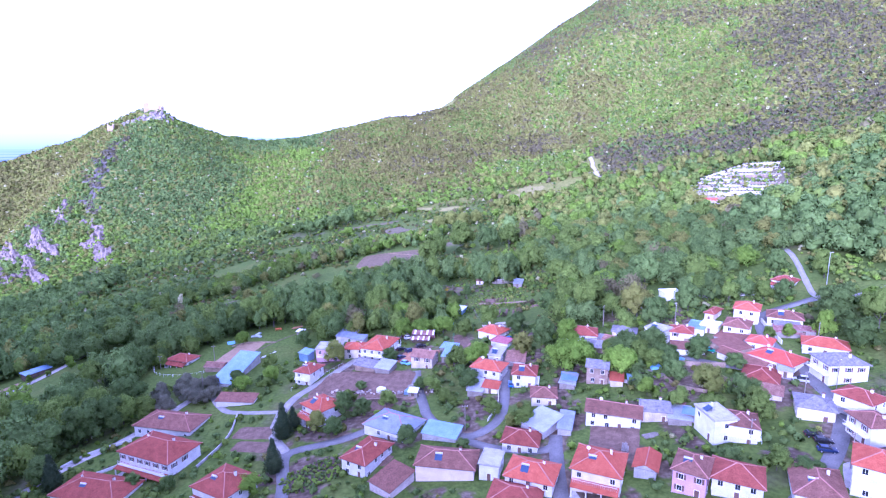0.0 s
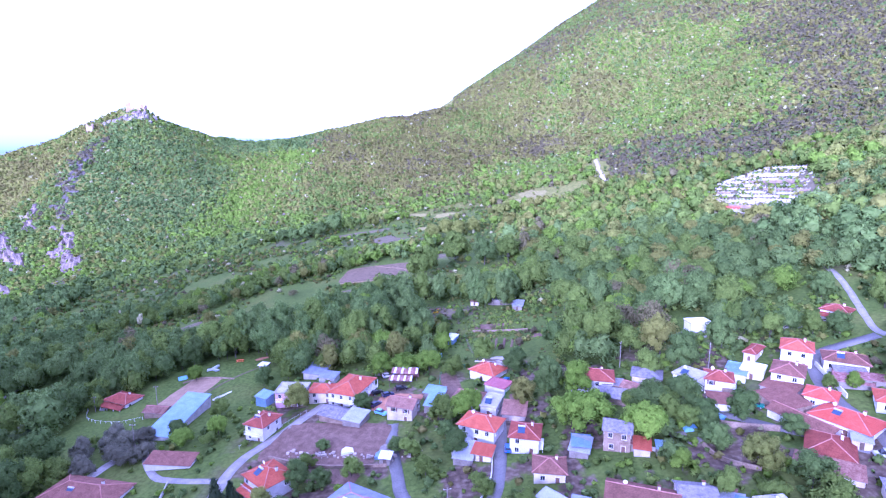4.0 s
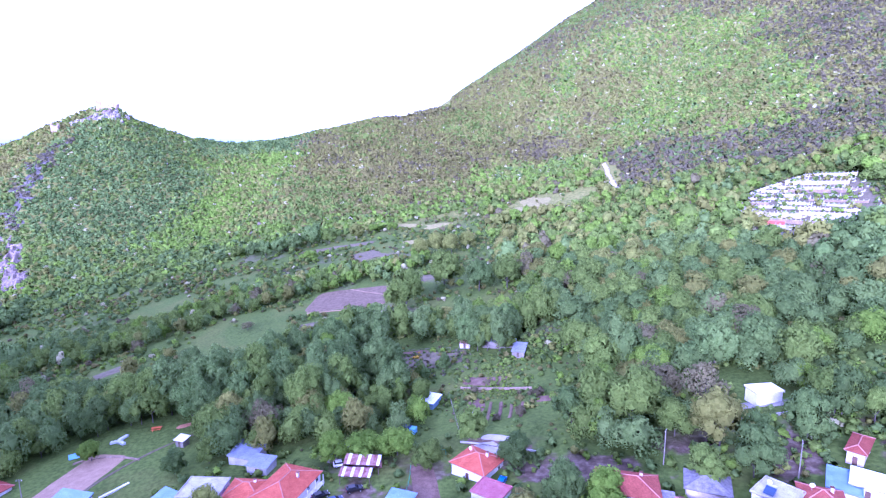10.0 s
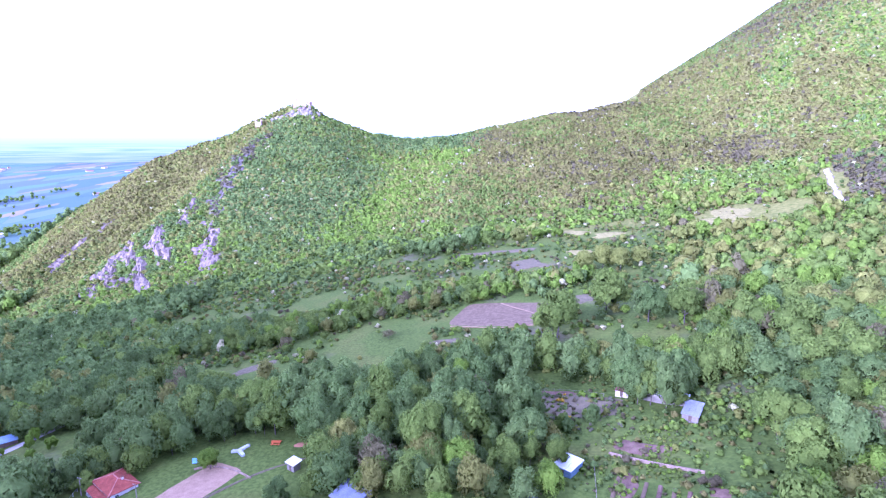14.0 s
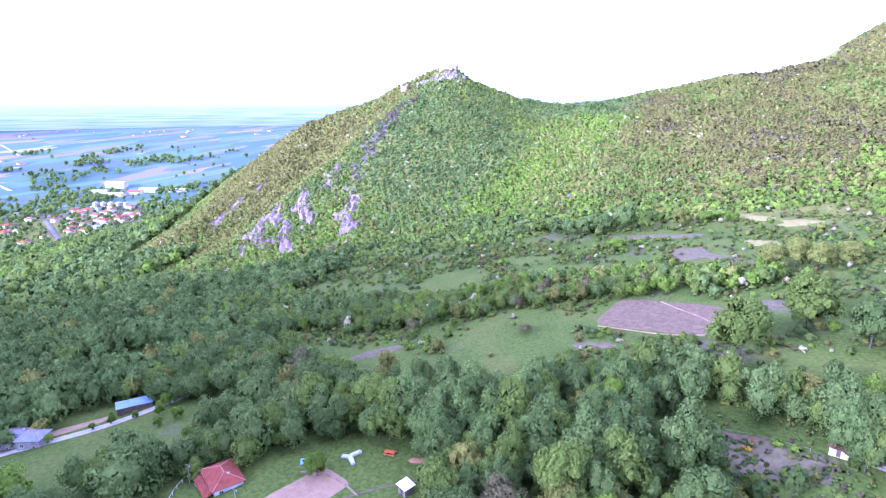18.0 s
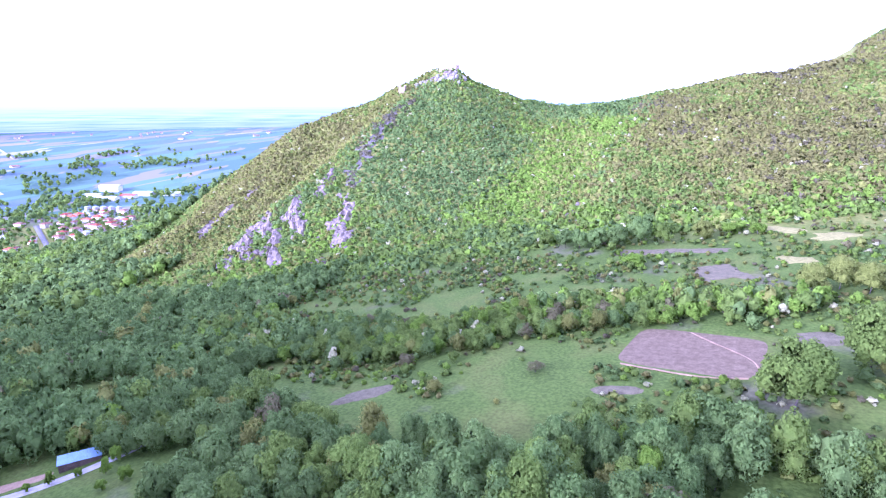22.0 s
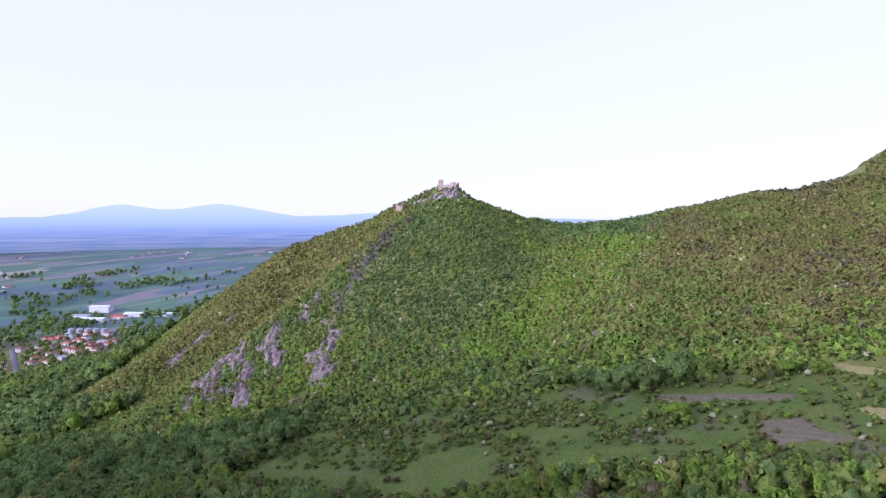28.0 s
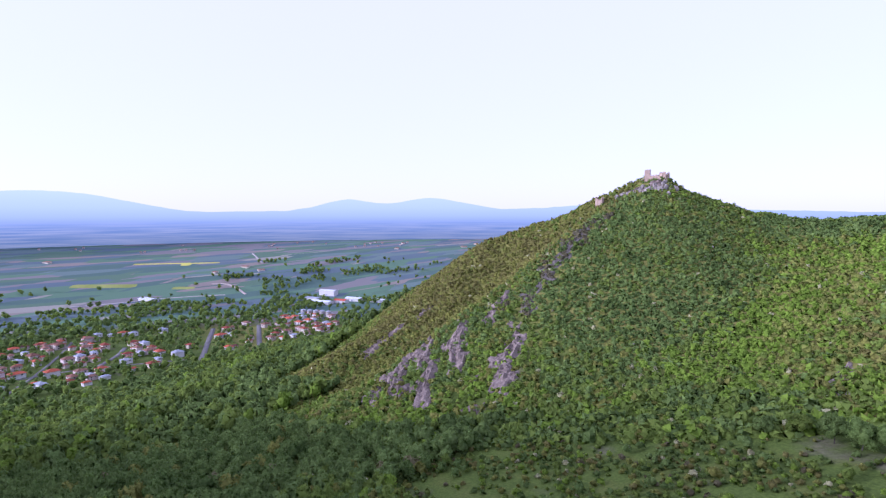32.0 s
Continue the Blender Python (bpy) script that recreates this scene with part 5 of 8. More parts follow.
def hill_scrub(name, label, x0, x1, y0, y1, cell, seed, size):
    x, y, rng = scattered(x0, x1, y0, y1, cell, seed)
    up = land(x, y) - np.maximum(floor_level(x, y), plain_level(x, y))
    front = ROCKY(x, y)
    stony = ROCKY(x, y, SCREE)
    sway = 16 * lattice(x, y, 26, 71) + 10 * rng.normal(size=len(x))
    bank, slope = within(SCRUB_BANK, x + 0.6 * sway, y + sway), within(DARK_SLOPE, x + 1.5 * sway, y + sway)
    keep = ((up > 7) | bank | slope) & (rng.uniform(size=len(x)) > 0.9 * front) & (rng.uniform(size=len(x)) > 0.5 * stony) & ~in_open(x, y, 2)
    x, y, stony, bank, slope = x[keep], y[keep], stony[keep], bank[keep], slope[keep]
    r = size * rng.uniform(0.65, 1.25, len(x))
    n1, n2 = lattice(x, y, 75, 81) + 0.5 * lattice(x, y, 24, 82), rng.normal(size=len(x))
    green = np.exp(-((x + 202 - 0.12 * (y - 670)) / 42) ** 2) * (y < 800) * (y > 560)
    green = np.maximum(green, 0.9 * np.exp(-((y - 705 - 0.1 * x - 30 * lattice(x, y, 60, 5)) / 50) ** 2) * (x > 40) * (x < 175))
    face = np.clip((x - 95 - 0.28 * (y - 800)) / 40, 0, 1) * np.clip((y - 690) / 30, 0, 1) * np.clip((land(x, y) - 15) / 20 + 1, 0, 1) * np.clip((1120 - y) / 80, 0.25, 1)
    face *= np.clip(0.62 + 1.5 * lattice(x, y, 52, 8) + 0.8 * lattice(x, y, 19, 9), 0, 1) * (1 - 0.9 * np.exp(-((x - 205) / 34) ** 2 - ((y - 872) / 42) ** 2))
    green = np.maximum(green, 0.95 * face * ~slope)
    green = np.maximum(green, np.exp(-((x - 372) / 26) ** 2 - ((y - 690) / 30) ** 2))
    green *= ~bank
    foot = np.clip((22 - (land(x, y) - floor_level(x, y))) / 16, 0, 1) * ~bank * ~slope
    west = np.clip((-385 - x) / 50, 0, 1) * (y < 830)
    ridge = np.clip((x + 190) / 40, 0, 1) * np.clip((y - 560) / 60, 0, 1)
    high = np.clip((land(x, y) - 90) / 60, 0, 1) * (x > 40)
    slots = ["leaf_dark", "leaf_mid", "leaf_bright", "leaf_olive", "leaf_brown", "leaf_mauve", "leaf_grey", "blossom", "leaf_yellow", "leaf_twig"]
    s = n1 + 0.55 * n2
    mat = np.select([s < -0.75, s < 0.05, s < 0.75, s < 1.1], [0, 6, 1, 3], 2)                                      # the castle hill
    mat = np.where(ridge > rng.uniform(size=len(x)), np.select([s < -0.95, s < 0.15, s < 0.75], [5, 4, 3], 1), mat)
    mat = np.where(west > rng.uniform(size=len(x)), np.select([s < -0.6, s < 0.4], [4, 3], 1), mat)
    mat = np.where(high > rng.uniform(size=len(x)), np.select([s < -0.55, s < 0.15, s < 0.6], [5, 4, 6], 1), mat)
    mix_ = 0.6 * n1 + 0.9 * n2
    mat = np.where(slope, np.select([mix_ < -0.9, mix_ < -0.15, mix_ < 0.5, mix_ < 0.85], [9, 5, 4, 3], 0), mat)
    mat = np.where(bank, np.select([mix_ < -0.8, mix_ < 0.1, mix_ < 0.65], [9, 5, 4], 0), mat)
    lush = np.select([mix_ < -0.9, mix_ < 0.1, mix_ < 0.8], [6, 1, 2], 8)
    mat = np.where(green * 1.25 > rng.uniform(size=len(x)) + 0.2, np.where(x > 60, lush, np.select([s < -0.9, s < 0.75], [1, 2], 8)), mat)
    mat = np.where(foot * 0.9 > rng.uniform(size=len(x)), np.where(x > -60, np.select([s < -0.5, s < 0.5], [1, 2], 8), np.select([s < -0.4, s < 0.6], [0, 1], 2)), mat)
    mat = np.where(rng.uniform(size=len(x)) < 0.014 + 0.03 * green * (x > 60), 7, mat)
    mat = np.where(stony * 1.3 > rng.uniform(size=len(x)) + 0.15, 9, mat)
    r = np.where(mat == 7, r * 0.75, r) * (1 + 0.5 * foot)
    protos = [crown_tris(PR, 12, 0.56, lobes=4, tall=0.8, core=False, fit=False) for _ in range(12)]
    lump = BALL[BALL[:, :, 2].mean(1) > -0.3]
    protos = [np.concatenate([p, lump * np.array([0.72, 0.72, 0.6]) * PR.uniform(0.8, 1.15, (1, 1, 3)) + np.array([0, 0, 0.5])]) for p in protos]
    tris, who = placed(protos, rng.integers(0, 12, len(x)), x, y, land(x, y) - 0.25 * r, r, rng.uniform(0, 6.28, len(x)), rng.uniform(0.65, 1.05, len(x)))
    return tagged(new(name, tri_mesh(name, tris, slots, mat[who], (np.stack([x, y, land(x, y)], -1) - 1.5 * r[:, None] * slope_way(x, y))[who])), label, "scrub", kind="stuff")


hill_scrub("hill_scrub", "dense green and olive oak scrub on the castle hill", -640, 30, 430, 960, 3.7, 91, 2.6)
hill_scrub("ridge_scrub", "green, brown and mauve scrub on the far mountain slope", 30, 640, 430, 1380, 4.4, 92, 2.9)
hill_scrub("crest_scrub", "brown and mauve scrub along the ridge", -90, 30, 960, 1180, 6.0, 93, 3.6)

# ---- garden and field trees: place, kind, crown, height ----
tree(45.8, 204.4, "bright", 5, 1, "trees of the village gardens")
tree(43.5, 182.5, "bright", 6.5, 1, "trees of the village gardens")
tree(39.4, 188.3, "bright", 4.5, 1, "trees of the village gardens")
tree(57.5, 174.8, "bright", 5.5, 1, "trees of the village gardens")
tree(70.3, 178.9, "mid", 3.5, .8, "trees of the village gardens")
tree(72.8, 168.6, "dark", 3.5, .8, "trees of the village gardens")
tree(68.4, 184.2, "mid", 3, .8, "trees of the village gardens")
tree(75.2, 181.9, "dark", 3.5, .8, "trees of the village gardens")
tree(78.3, 158.5, "yellow", 4.5, 0.9, "trees of the village gardens")
tree(82.9, 141.1, "mid", 4.5, .9, "trees of the village gardens")
tree(84.4, 150.0, "dark", 4, 1, "trees of the village gardens")
tree(76.9, 119.8, "mid", 3, .9, "trees of the village gardens")
tree(112.8, 188.7, "mid", 2, 1, "trees of the village gardens")
tree(127.5, 183.0, "bright", 3.5, 1.3, "trees of the village gardens")
tree(-4.0, 181.5, "mid", 3, .8, "trees of the village gardens")
tree(0.7, 172.3, "mid", 3, .8, "trees of the village gardens")
tree(-8.0, 184.5, "dark", 2.4, .8, "trees of the village gardens")
tree(4.7, 196.9, "mid", 4, 1, "trees of the village gardens")
tree(10.5, 197.6, "bright", 4, 1, "trees of the village gardens")
tree(8.4, 179.9, "dark", 3.5, 0.9, "trees of the village gardens")
tree(-50.1, 163.6, "pine", 4, 1, "trees of the village gardens")
tree(-47.8, 145.5, "pine", 3.5, 1, "trees of the village gardens")
tree(-48.0, 168.0, "pine", 3, 0.9, "trees of the village gardens")
tree(-113.4, 149.4, "pine", 4, 1, "trees of the village gardens")
tree(-88.0, 145.4, "dark", 2, 1, "trees of the village gardens")
tree(-76.3, 142.8, "dark", 2, .9, "trees of the village gardens")
tree(-119.2, 153.0, "dark", 4, 1, "trees of the village gardens")
tree(-40.0, 164.7, "yellow", 2.8, 1, "trees of the village gardens")
tree(-32.9, 173.2, "dark", 3.5, 1, "trees of the village gardens")
tree(-34.1, 161.7, "dark", 3, 0.8, "trees of the village gardens")
tree(-43.7, 216.8, "yellow", 4, 1, "trees of the village gardens")
tree(-26.8, 171.8, "dark", 3, 0.8, "trees of the village gardens")
tree(-32.1, 182.0, "mid", 2.5, 0.8, "trees of the village gardens")
tree(-18.8, 175.2, "mid", 3, 0.8, "trees of the village gardens")
tree(-10.8, 150.3, "dark", 3, 0.9, "trees of the village gardens")
tree(5.2, 144.1, "dark", 2, 0.9, "trees of the village gardens")
tree(19.6, 154.0, "yellow", 2.2, 0.8, "trees of the village gardens")
tree(22.8, 153.2, "mid", 3.5, 0.8, "trees of the village gardens")
tree(14.5, 161.7, "mid", 3, 0.8, "trees of the village gardens")
tree(37.8, 207.3, "dark", 4, 1.3, "trees of the village gardens")
tree(-21.2, 212.6, "dark", 3, 0.8, "trees of the village gardens")
tree(50.2, 149.6, "mid", 2.8, 0.7, "trees of the village gardens")
tree(84.3, 178.9, "dark", 4, 1, "trees of the village gardens")
tree(61.4, 161.3, "bright", 3, 0.9, "trees of the village gardens")
tree(-51.7, 135.4, "bright", 3.5, 0.9, "trees of the village gardens")
tree(-101.1, 209.7, "silver", 3.5, 0.8, "trees of the village gardens")
tree(-94.9, 203.3, "silver", 3.5, 0.8, "trees of the village gardens")
tree(-92.5, 205.2, "silver", 3.5, 0.8, "trees of the village gardens")
tree(-89.7, 206.6, "silver", 3, 0.8, "trees of the village gardens")
tree(-94.8, 197.9, "silver", 3.5, 0.8, "trees of the village gardens")
tree(-90.7, 195.8, "silver", 3.5, 0.8, "trees of the village gardens")
tree(-87.7, 196.1, "silver", 3, 0.8, "trees of the village gardens")
tree(-85.5, 198.5, "silver", 3, 0.8, "trees of the village gardens")
tree(-101.3, 205.3, "silver", 3, 0.8, "trees of the village gardens")
tree(-116.2, 196.1, "dark", 6, 1, "trees of the village gardens")
tree(-124.8, 192.6, "mid", 6, 1, "trees of the village gardens")
tree(-134.4, 194.3, "dark", 6.5, 1, "trees of the village gardens")
tree(-114.4, 181.7, "dark", 5.5, 1, "trees of the village gardens")
tree(-135.9, 187.0, "mid", 6, 1, "trees of the village gardens")
tree(-142.8, 182.2, "dark", 6.5, 1, "trees of the village gardens")
tree(-144.2, 175.9, "dark", 6, 1, "trees of the village gardens")
tree(-131.9, 175.1, "mid", 5, 1, "trees of the village gardens")
tree(-121.2, 180.0, "dark", 5, 1, "trees of the village gardens")
tree(-105.3, 187.2, "mid", 4, 1, "trees of the village gardens")
tree(-159.8, 199.8, "grey", 5, 1, "trees of the village gardens")
tree(-142.1, 210.1, "dark", 5, 1, "trees of the village gardens")
tree(-151.6, 207.1, "grey", 5, 1, "trees of the village gardens")
tree(81.4, 115.7, "dark", 3, 0.8, "trees of the village gardens")
tree(91.9, 170.0, "dark", 3, 0.8, "trees of the village gardens")
tree(-76.3, 202.8, "bright", 3.5, 0.8, "trees of the village gardens")
tree(-80.7, 209.1, "dark", 3, 0.8, "trees of the village gardens")
tree(-66.9, 200.3, "mid", 2.5, 0.8, "trees of the village gardens")
tree(-29.3, 190.1, "dark", 2, 0.7, "trees of the village gardens")
tree(67.5, 123.1, "dark", 2.5, 0.9, "trees of the village gardens")
tree(13.3, 201.2, "bright", 4, 1, "trees of the village gardens")
tree(69.8, 210.0, "mid", 4, 1, "trees of the village gardens")
tree(61.5, 185.4, "dark", 5, 1, "trees of the village gardens")
tree(65.9, 183.7, "mid", 4, 1, "trees of the village gardens")
tree(29.2, 201.6, "olive", 4, 1.2, "trees of the village gardens")
tree(37.8, 204.8, "dark", 4, 1.3, "trees of the village gardens")
tree(80.4, 210.1, "dark", 5, 1.1, "trees of the village gardens")
tree(-31.4, 297.3, "olive", 6, 1, "trees of the village gardens")
tree(-24.8, 293.0, "bare", 7, 1, "trees of the village gardens")
tree(20.1, 241.4, "mid", 4, 1, "trees of the village gardens")
tree(-9.1, 238.7, "bright", 5, .8, "trees of the village gardens")
tree(-18.3, 238.7, "bright", 5, .8, "trees of the village gardens")
tree(0.0, 238.3, "bright", 5, .8, "trees of the village gardens")
tree(8.2, 230.1, "mid", 4, .9, "trees of the village gardens")
tree(-81.7, 358.3, "bare", 3, .7, "trees of the meadows")
for x, y, kind, r, tall in ((-6, 358, "mid", 9.2, 1.0), (13, 388, "mid", 8.5, 1.05), (30, 376, "grey", 7.5, 1.0), (44, 372, "mid", 7, 1.0), (-57, 546, "yellow", 6, 0.9), (-81, 488, "bright", 6, 0.6), (-133, 524, "grey", 5.5, 0.9), (-123, 521, "grey", 6, 0.9),
                            (-112, 522, "grey", 6.5, 0.9), (-101, 525, "grey", 6.5, 0.95), (-89, 533, "grey", 8.5, 0.95), (-77, 536, "mid", 6, 0.9), (-146, 526, "mid", 5, 0.8), (-158, 522, "grey", 4.5, 0.8), (-3, 463, "yellow", 6, 0.9), (7, 471, "yellow", 6.5, 0.9),
                            (17, 467, "yellow", 6, 0.9), (28, 474, "yellow", 6, 0.8), (-44, 556, "bright", 5, 0.8), (-30, 560, "bright", 4.5, 0.8)):
    tree(x, y, kind, r, tall, "trees of the meadows")
tree(61.4, 235.0, "mid", 8, 1.0, "trees of the village gardens")
tree(56.9, 246.4, "mid", 6, 1, "trees of the village gardens")
tree(71.1, 230.5, "mid", 5, .9, "trees of the village gardens")
tree(79.0, 223.0, "olive", 7, 1, "trees of the village gardens")
tree(89.6, 261.7, "grey", 5, .9, "trees of the village gardens")
tree(75.5, 249.4, "bare", 5, 1, "trees of the village gardens")
tree(111.4, 246.1, "bright", 4, 1, "trees of the village gardens")
tree(110.6, 230.0, "mid", 6, 1, "trees of the village gardens")
tree(72.3, 277.1, "mid", 6, 1, "trees of the village gardens")
tree(62.3, 277.7, "dark", 5, 1, "trees of the village gardens")
tree(72.8, 194.1, "dark", 3.2, .9, "trees of the village gardens")
tree(74.7, 186.2, "mid", 3, .9, "trees of the village gardens")
tree(63.0, 176.4, "dark", 2.8, .8, "trees of the village gardens")
tree(73.9, 176.7, "dark", 3, .9, "trees of the village gardens")
tree(69.3, 180.9, "mid", 2.6, .8, "trees of the village gardens")
tree(65.7, 188.8, "mid", 3, .9, "trees of the village gardens")
tree(3.1, 205.1, "mid", 2.4, .9, "trees of the village gardens")
tree(5.9, 189.3, "dark", 2.4, .9, "trees of the village gardens")
tree(-92.8, 252.0, "bright", 3, 1.2, "trees of the meadows")
tree(-143.8, 233.7, "pine", 2.5, 1.4, "trees of the meadows")
tree(-135.7, 237.4, "pine", 2.5, 1.4, "trees of the meadows")

# trees round the upper houses
for x, y, kind, r, tall in ((98, 221, "dark", 4.6, 1.2), (109.8, 227, "dark", 5.0, 1.25), (116, 224, "mid", 4.0, 1.1), (122.9, 227.5, "grey", 4.2, 1.1), (129.5, 223, "mid", 3.8, 1.0),
                            (135, 218, "dark", 3.6, 1.0), (156, 227, "mid", 4.8, 1.1), (81.5, 239, "bare", 6.0, 1.2), (118.3, 187.2, "bright", 2.2, 1.1), (87, 222, "dark", 3.4, 1.1),
                            (71.8, 187, "dark", 4.4, 1.0), (139, 197, "mid", 3.4, 1.0), (147, 246, "dark", 4.2, 1.1), (135, 262, "mid", 4.4, 1.0)):
    tree(x, y, kind, r, tall, "trees of the village gardens")
# low bushes between the meadows, and in the gardens
BX, BY, BR = scattered(-330, 430, 330, 640, 3.6, 101)
band = np.abs(lattice(BX + 0.5 * BY, BY, 34, 103))
keep = (land(BX, BY) - floor_level(BX, BY) < 16) & ((band < 0.30) | (BR.uniform(size=len(BX)) < np.where(BX > 40, 0.5, 0.3))) & (~in_open(BX, BY, -3) | (BR.uniform(size=len(BX)) < 0.03))
keep &= ~((np.abs(BX + 37) < 24) & (np.abs(BY - 391) < 21)) & ~in_village(BX, BY)
BX, BY = BX[keep], BY[keep]
BRAD = BR.uniform(0.8, 2.1, len(BX))
BMAT = BR.choice(9, len(BX), p=[0.18, 0.24, 0.14, 0.14, 0.13, 0.04, 0.07, 0.03, 0.03])
LOW_SLOTS = ["leaf_dark", "leaf_mid", "leaf_bright", "leaf_olive", "leaf_brown", "leaf_mauve", "leaf_grey", "blossom", "leaf_yellow"]
LOW_PROTOS = [crown_tris(PR, 30, 0.40, lobes=5, tall=0.75, fit=False) for _ in range(8)]
wood("meadow_bushes", "scattered dark and brownish bushes between rough meadows", np.arange(len(BX)), BX, BY, BRAD, np.full(len(BX), 0.9), BMAT, LOW_PROTOS, LOW_SLOTS, 6, sink=0.3)
GX, GY, GR = scattered(-150, 175, 95, 260, 3.4, 111)
clear = np.ones(len(GX), bool)
for hx, hy, hr in HOUSES:
    clear &= np.hypot(GX - hx, GY - hy) > hr + 0.6
for line, wide in LANES:
    for (ax, ay), (bx, by) in zip(line, line[1:]):
        s = np.clip(((GX - ax) * (bx - ax) + (GY - ay) * (by - ay)) / ((bx - ax) ** 2 + (by - ay) ** 2), 0, 1)
        clear &= np.hypot(GX - ax - s * (bx - ax), GY - ay - s * (by - ay)) > wide / 2 + 1.6
for cx, cy, a, b, turn in PLOTS:
    c, s = math.cos(radians(turn)), math.sin(radians(turn))
    u, v = (GX - cx) * c + (GY - cy) * s, -(GX - cx) * s + (GY - cy) * c
    clear &= (np.abs(u) > a + 0.8) | (np.abs(v) > b + 0.8)
clear &= (lattice(GX, GY, 17, 115) > -0.55) & (GR.uniform(size=len(GX)) < 0.85) & (in_village(GX, GY) | (GY < 215)) & ~in_open(GX, GY, 0)
GX, GY = GX[clear], GY[clear]
GRAD = GR.uniform(0.5, 1.8, len(GX))
GMAT = GR.choice(9, len(GX), p=[0.3, 0.32, 0.14, 0.06, 0.03, 0.03, 0.08, 0.01, 0.03])
wood("garden_shrubs", "mixed green garden shrubs between the village houses", np.arange(len(GX)), GX, GY, GRAD, np.full(len(GX), 0.95), GMAT, LOW_PROTOS, LOW_SLOTS, 7, sink=0.3)

# undergrowth round the gardens, where the wood begins
UX, UY, UR = scattered(-5, 175, 215, 345, 3.0, 141)
far_from = np.ones(len(UX), bool)
for hx, hy, hr in HOUSES:
    far_from &= np.hypot(UX - hx, UY - hy) > hr + 1.0
for line, wide in LANES:
    for (ax, ay), (bx, by) in zip(line, line[1:]):
        s_ = np.clip(((UX - ax) * (bx - ax) + (UY - ay) * (by - ay)) / ((bx - ax) ** 2 + (by - ay) ** 2), 0, 1)
        far_from &= np.hypot(UX - ax - s_ * (bx - ax), UY - ay - s_ * (by - ay)) > wide / 2 + 1.2
far_from &= (UX > 55 - 0.3 * (UY - 260)) & ((UX > 72) | (UY > 240)) & (lattice(UX, UY, 14, 143) > -0.4)
UX, UY = UX[far_from], UY[far_from]
wood("undergrowth", "rough green undergrowth and young bushes at the wood's edge", np.arange(len(UX)), UX, UY, UR.uniform(0.7, 2.0, len(UX)), np.full(len(UX), 0.95), UR.choice(9, len(UX), p=[0.25, 0.36, 0.16, 0.08, 0.03, 0.0, 0.08, 0.01, 0.03]), LOW_PROTOS, LOW_SLOTS, 16, sink=0.3)

# ---- cliffs, castle ruin and watch tower ----
def cliff(cx, cy, a, b, turn, cover, label, rock="cliff_rock", rows=CLIFFS, proud=1.0):
    """A face of fissured rock that stands out of the scrub."""
    reach = 1.25
    nu, nv = int(2 * a * reach / 1.3), int(2 * b * reach / 1.3)
    u, v = np.meshgrid(np.linspace(-a * reach, a * reach, nu), np.linspace(-b * reach, b * reach, nv))
    c, s_ = math.cos(radians(turn)), math.sin(radians(turn))
    x, y = cx + u * c - v * s_, cy + u * s_ + v * c
    mask = ROCKY(x, y, rows)
    ribs = np.abs(lattice(u, v * 0.22, 3.0, 5)) + 0.6 * np.abs(lattice(u, v * 0.5, 1.6, 6)) + 0.35 * lattice(u, v, 1.1, 9)
    z = on_ground(x, y) - 1.4 + mask * proud * (2.0 + 2.6 * ribs)
    s = Shape()
    s.v = [tuple(p) for p in np.stack([x, y - 0.9 * mask * ribs, z], -1).reshape(-1, 3)]
    k = np.arange(nu * nv).reshape(nv, nu)
    s.f = [tuple(int(q) for q in f) for f in np.stack([k[:-1, :-1], k[:-1, 1:], k[1:, 1:], k[1:, :-1]], -1).reshape(-1, 4)]
    return tagged(new("cliff", s.mesh("cliff", rock)), label, "cliff", kind="structure")


surface("crag_rock", (0.135, 0.122, 0.106), (0.36, 0.325, 0.285), rough=0.95, coarse=0.2, fine=1.2, bump=0.9, world_place=True)
surface("scree_rock", (0.085, 0.076, 0.064), (0.18, 0.162, 0.138), rough=0.95, coarse=0.2, fine=1.2, bump=0.9, world_place=True)
surface("cliff_rock", (0.10, 0.078, 0.062), (0.30, 0.245, 0.205), rough=0.95, coarse=0.12, fine=0.9, bump=0.9, world_place=True)
for n, row in enumerate(CLIFFS):
    cliff(*row, "bare grey-pink fissured rock face on the hillside")
for row in SCREE:
    cliff(*row, "dark grey stony scree running down the hillside", "scree_rock", SCREE, 0.8)


def ragged_wall(shape, ax, ay, bx, by, z0, height, thick, seed, gap=0.0):
    """One wall with a broken, stepped top."""
    rng = np.random.default_rng(seed)
    n = max(3, int(math.hypot(bx - ax, by - ay) / 0.8))
    dx, dy = (bx - ax) / n, (by - ay) / n
    length = math.hypot(dx, dy)
    px, py = -dy / length * thick / 2, dx / length * thick / 2
    h, vs, fs = height, [], []
    for k in range(n + 1):
        h = float(np.clip(h + rng.normal(0, 0.6), height * 0.55, height * 1.1))
        top = height * 0.4 if rng.uniform() < gap else h
        x, y = ax + k * dx, ay + k * dy
        vs += [(x + px, y + py, z0 - 4), (x + px, y + py, z0 + top), (x - px, y - py, z0 + top), (x - px, y - py, z0 - 4)]
    for k in range(n):
        for e in range(3):
            fs.append((4 * k + e, 4 * k + 4 + e, 4 * k + 5 + e, 4 * k + 1 + e)[::-1])
    fs += [(3, 2, 1, 0), (4 * n, 4 * n + 1, 4 * n + 2, 4 * n + 3)]
    shape.add(vs, fs)
    return shape


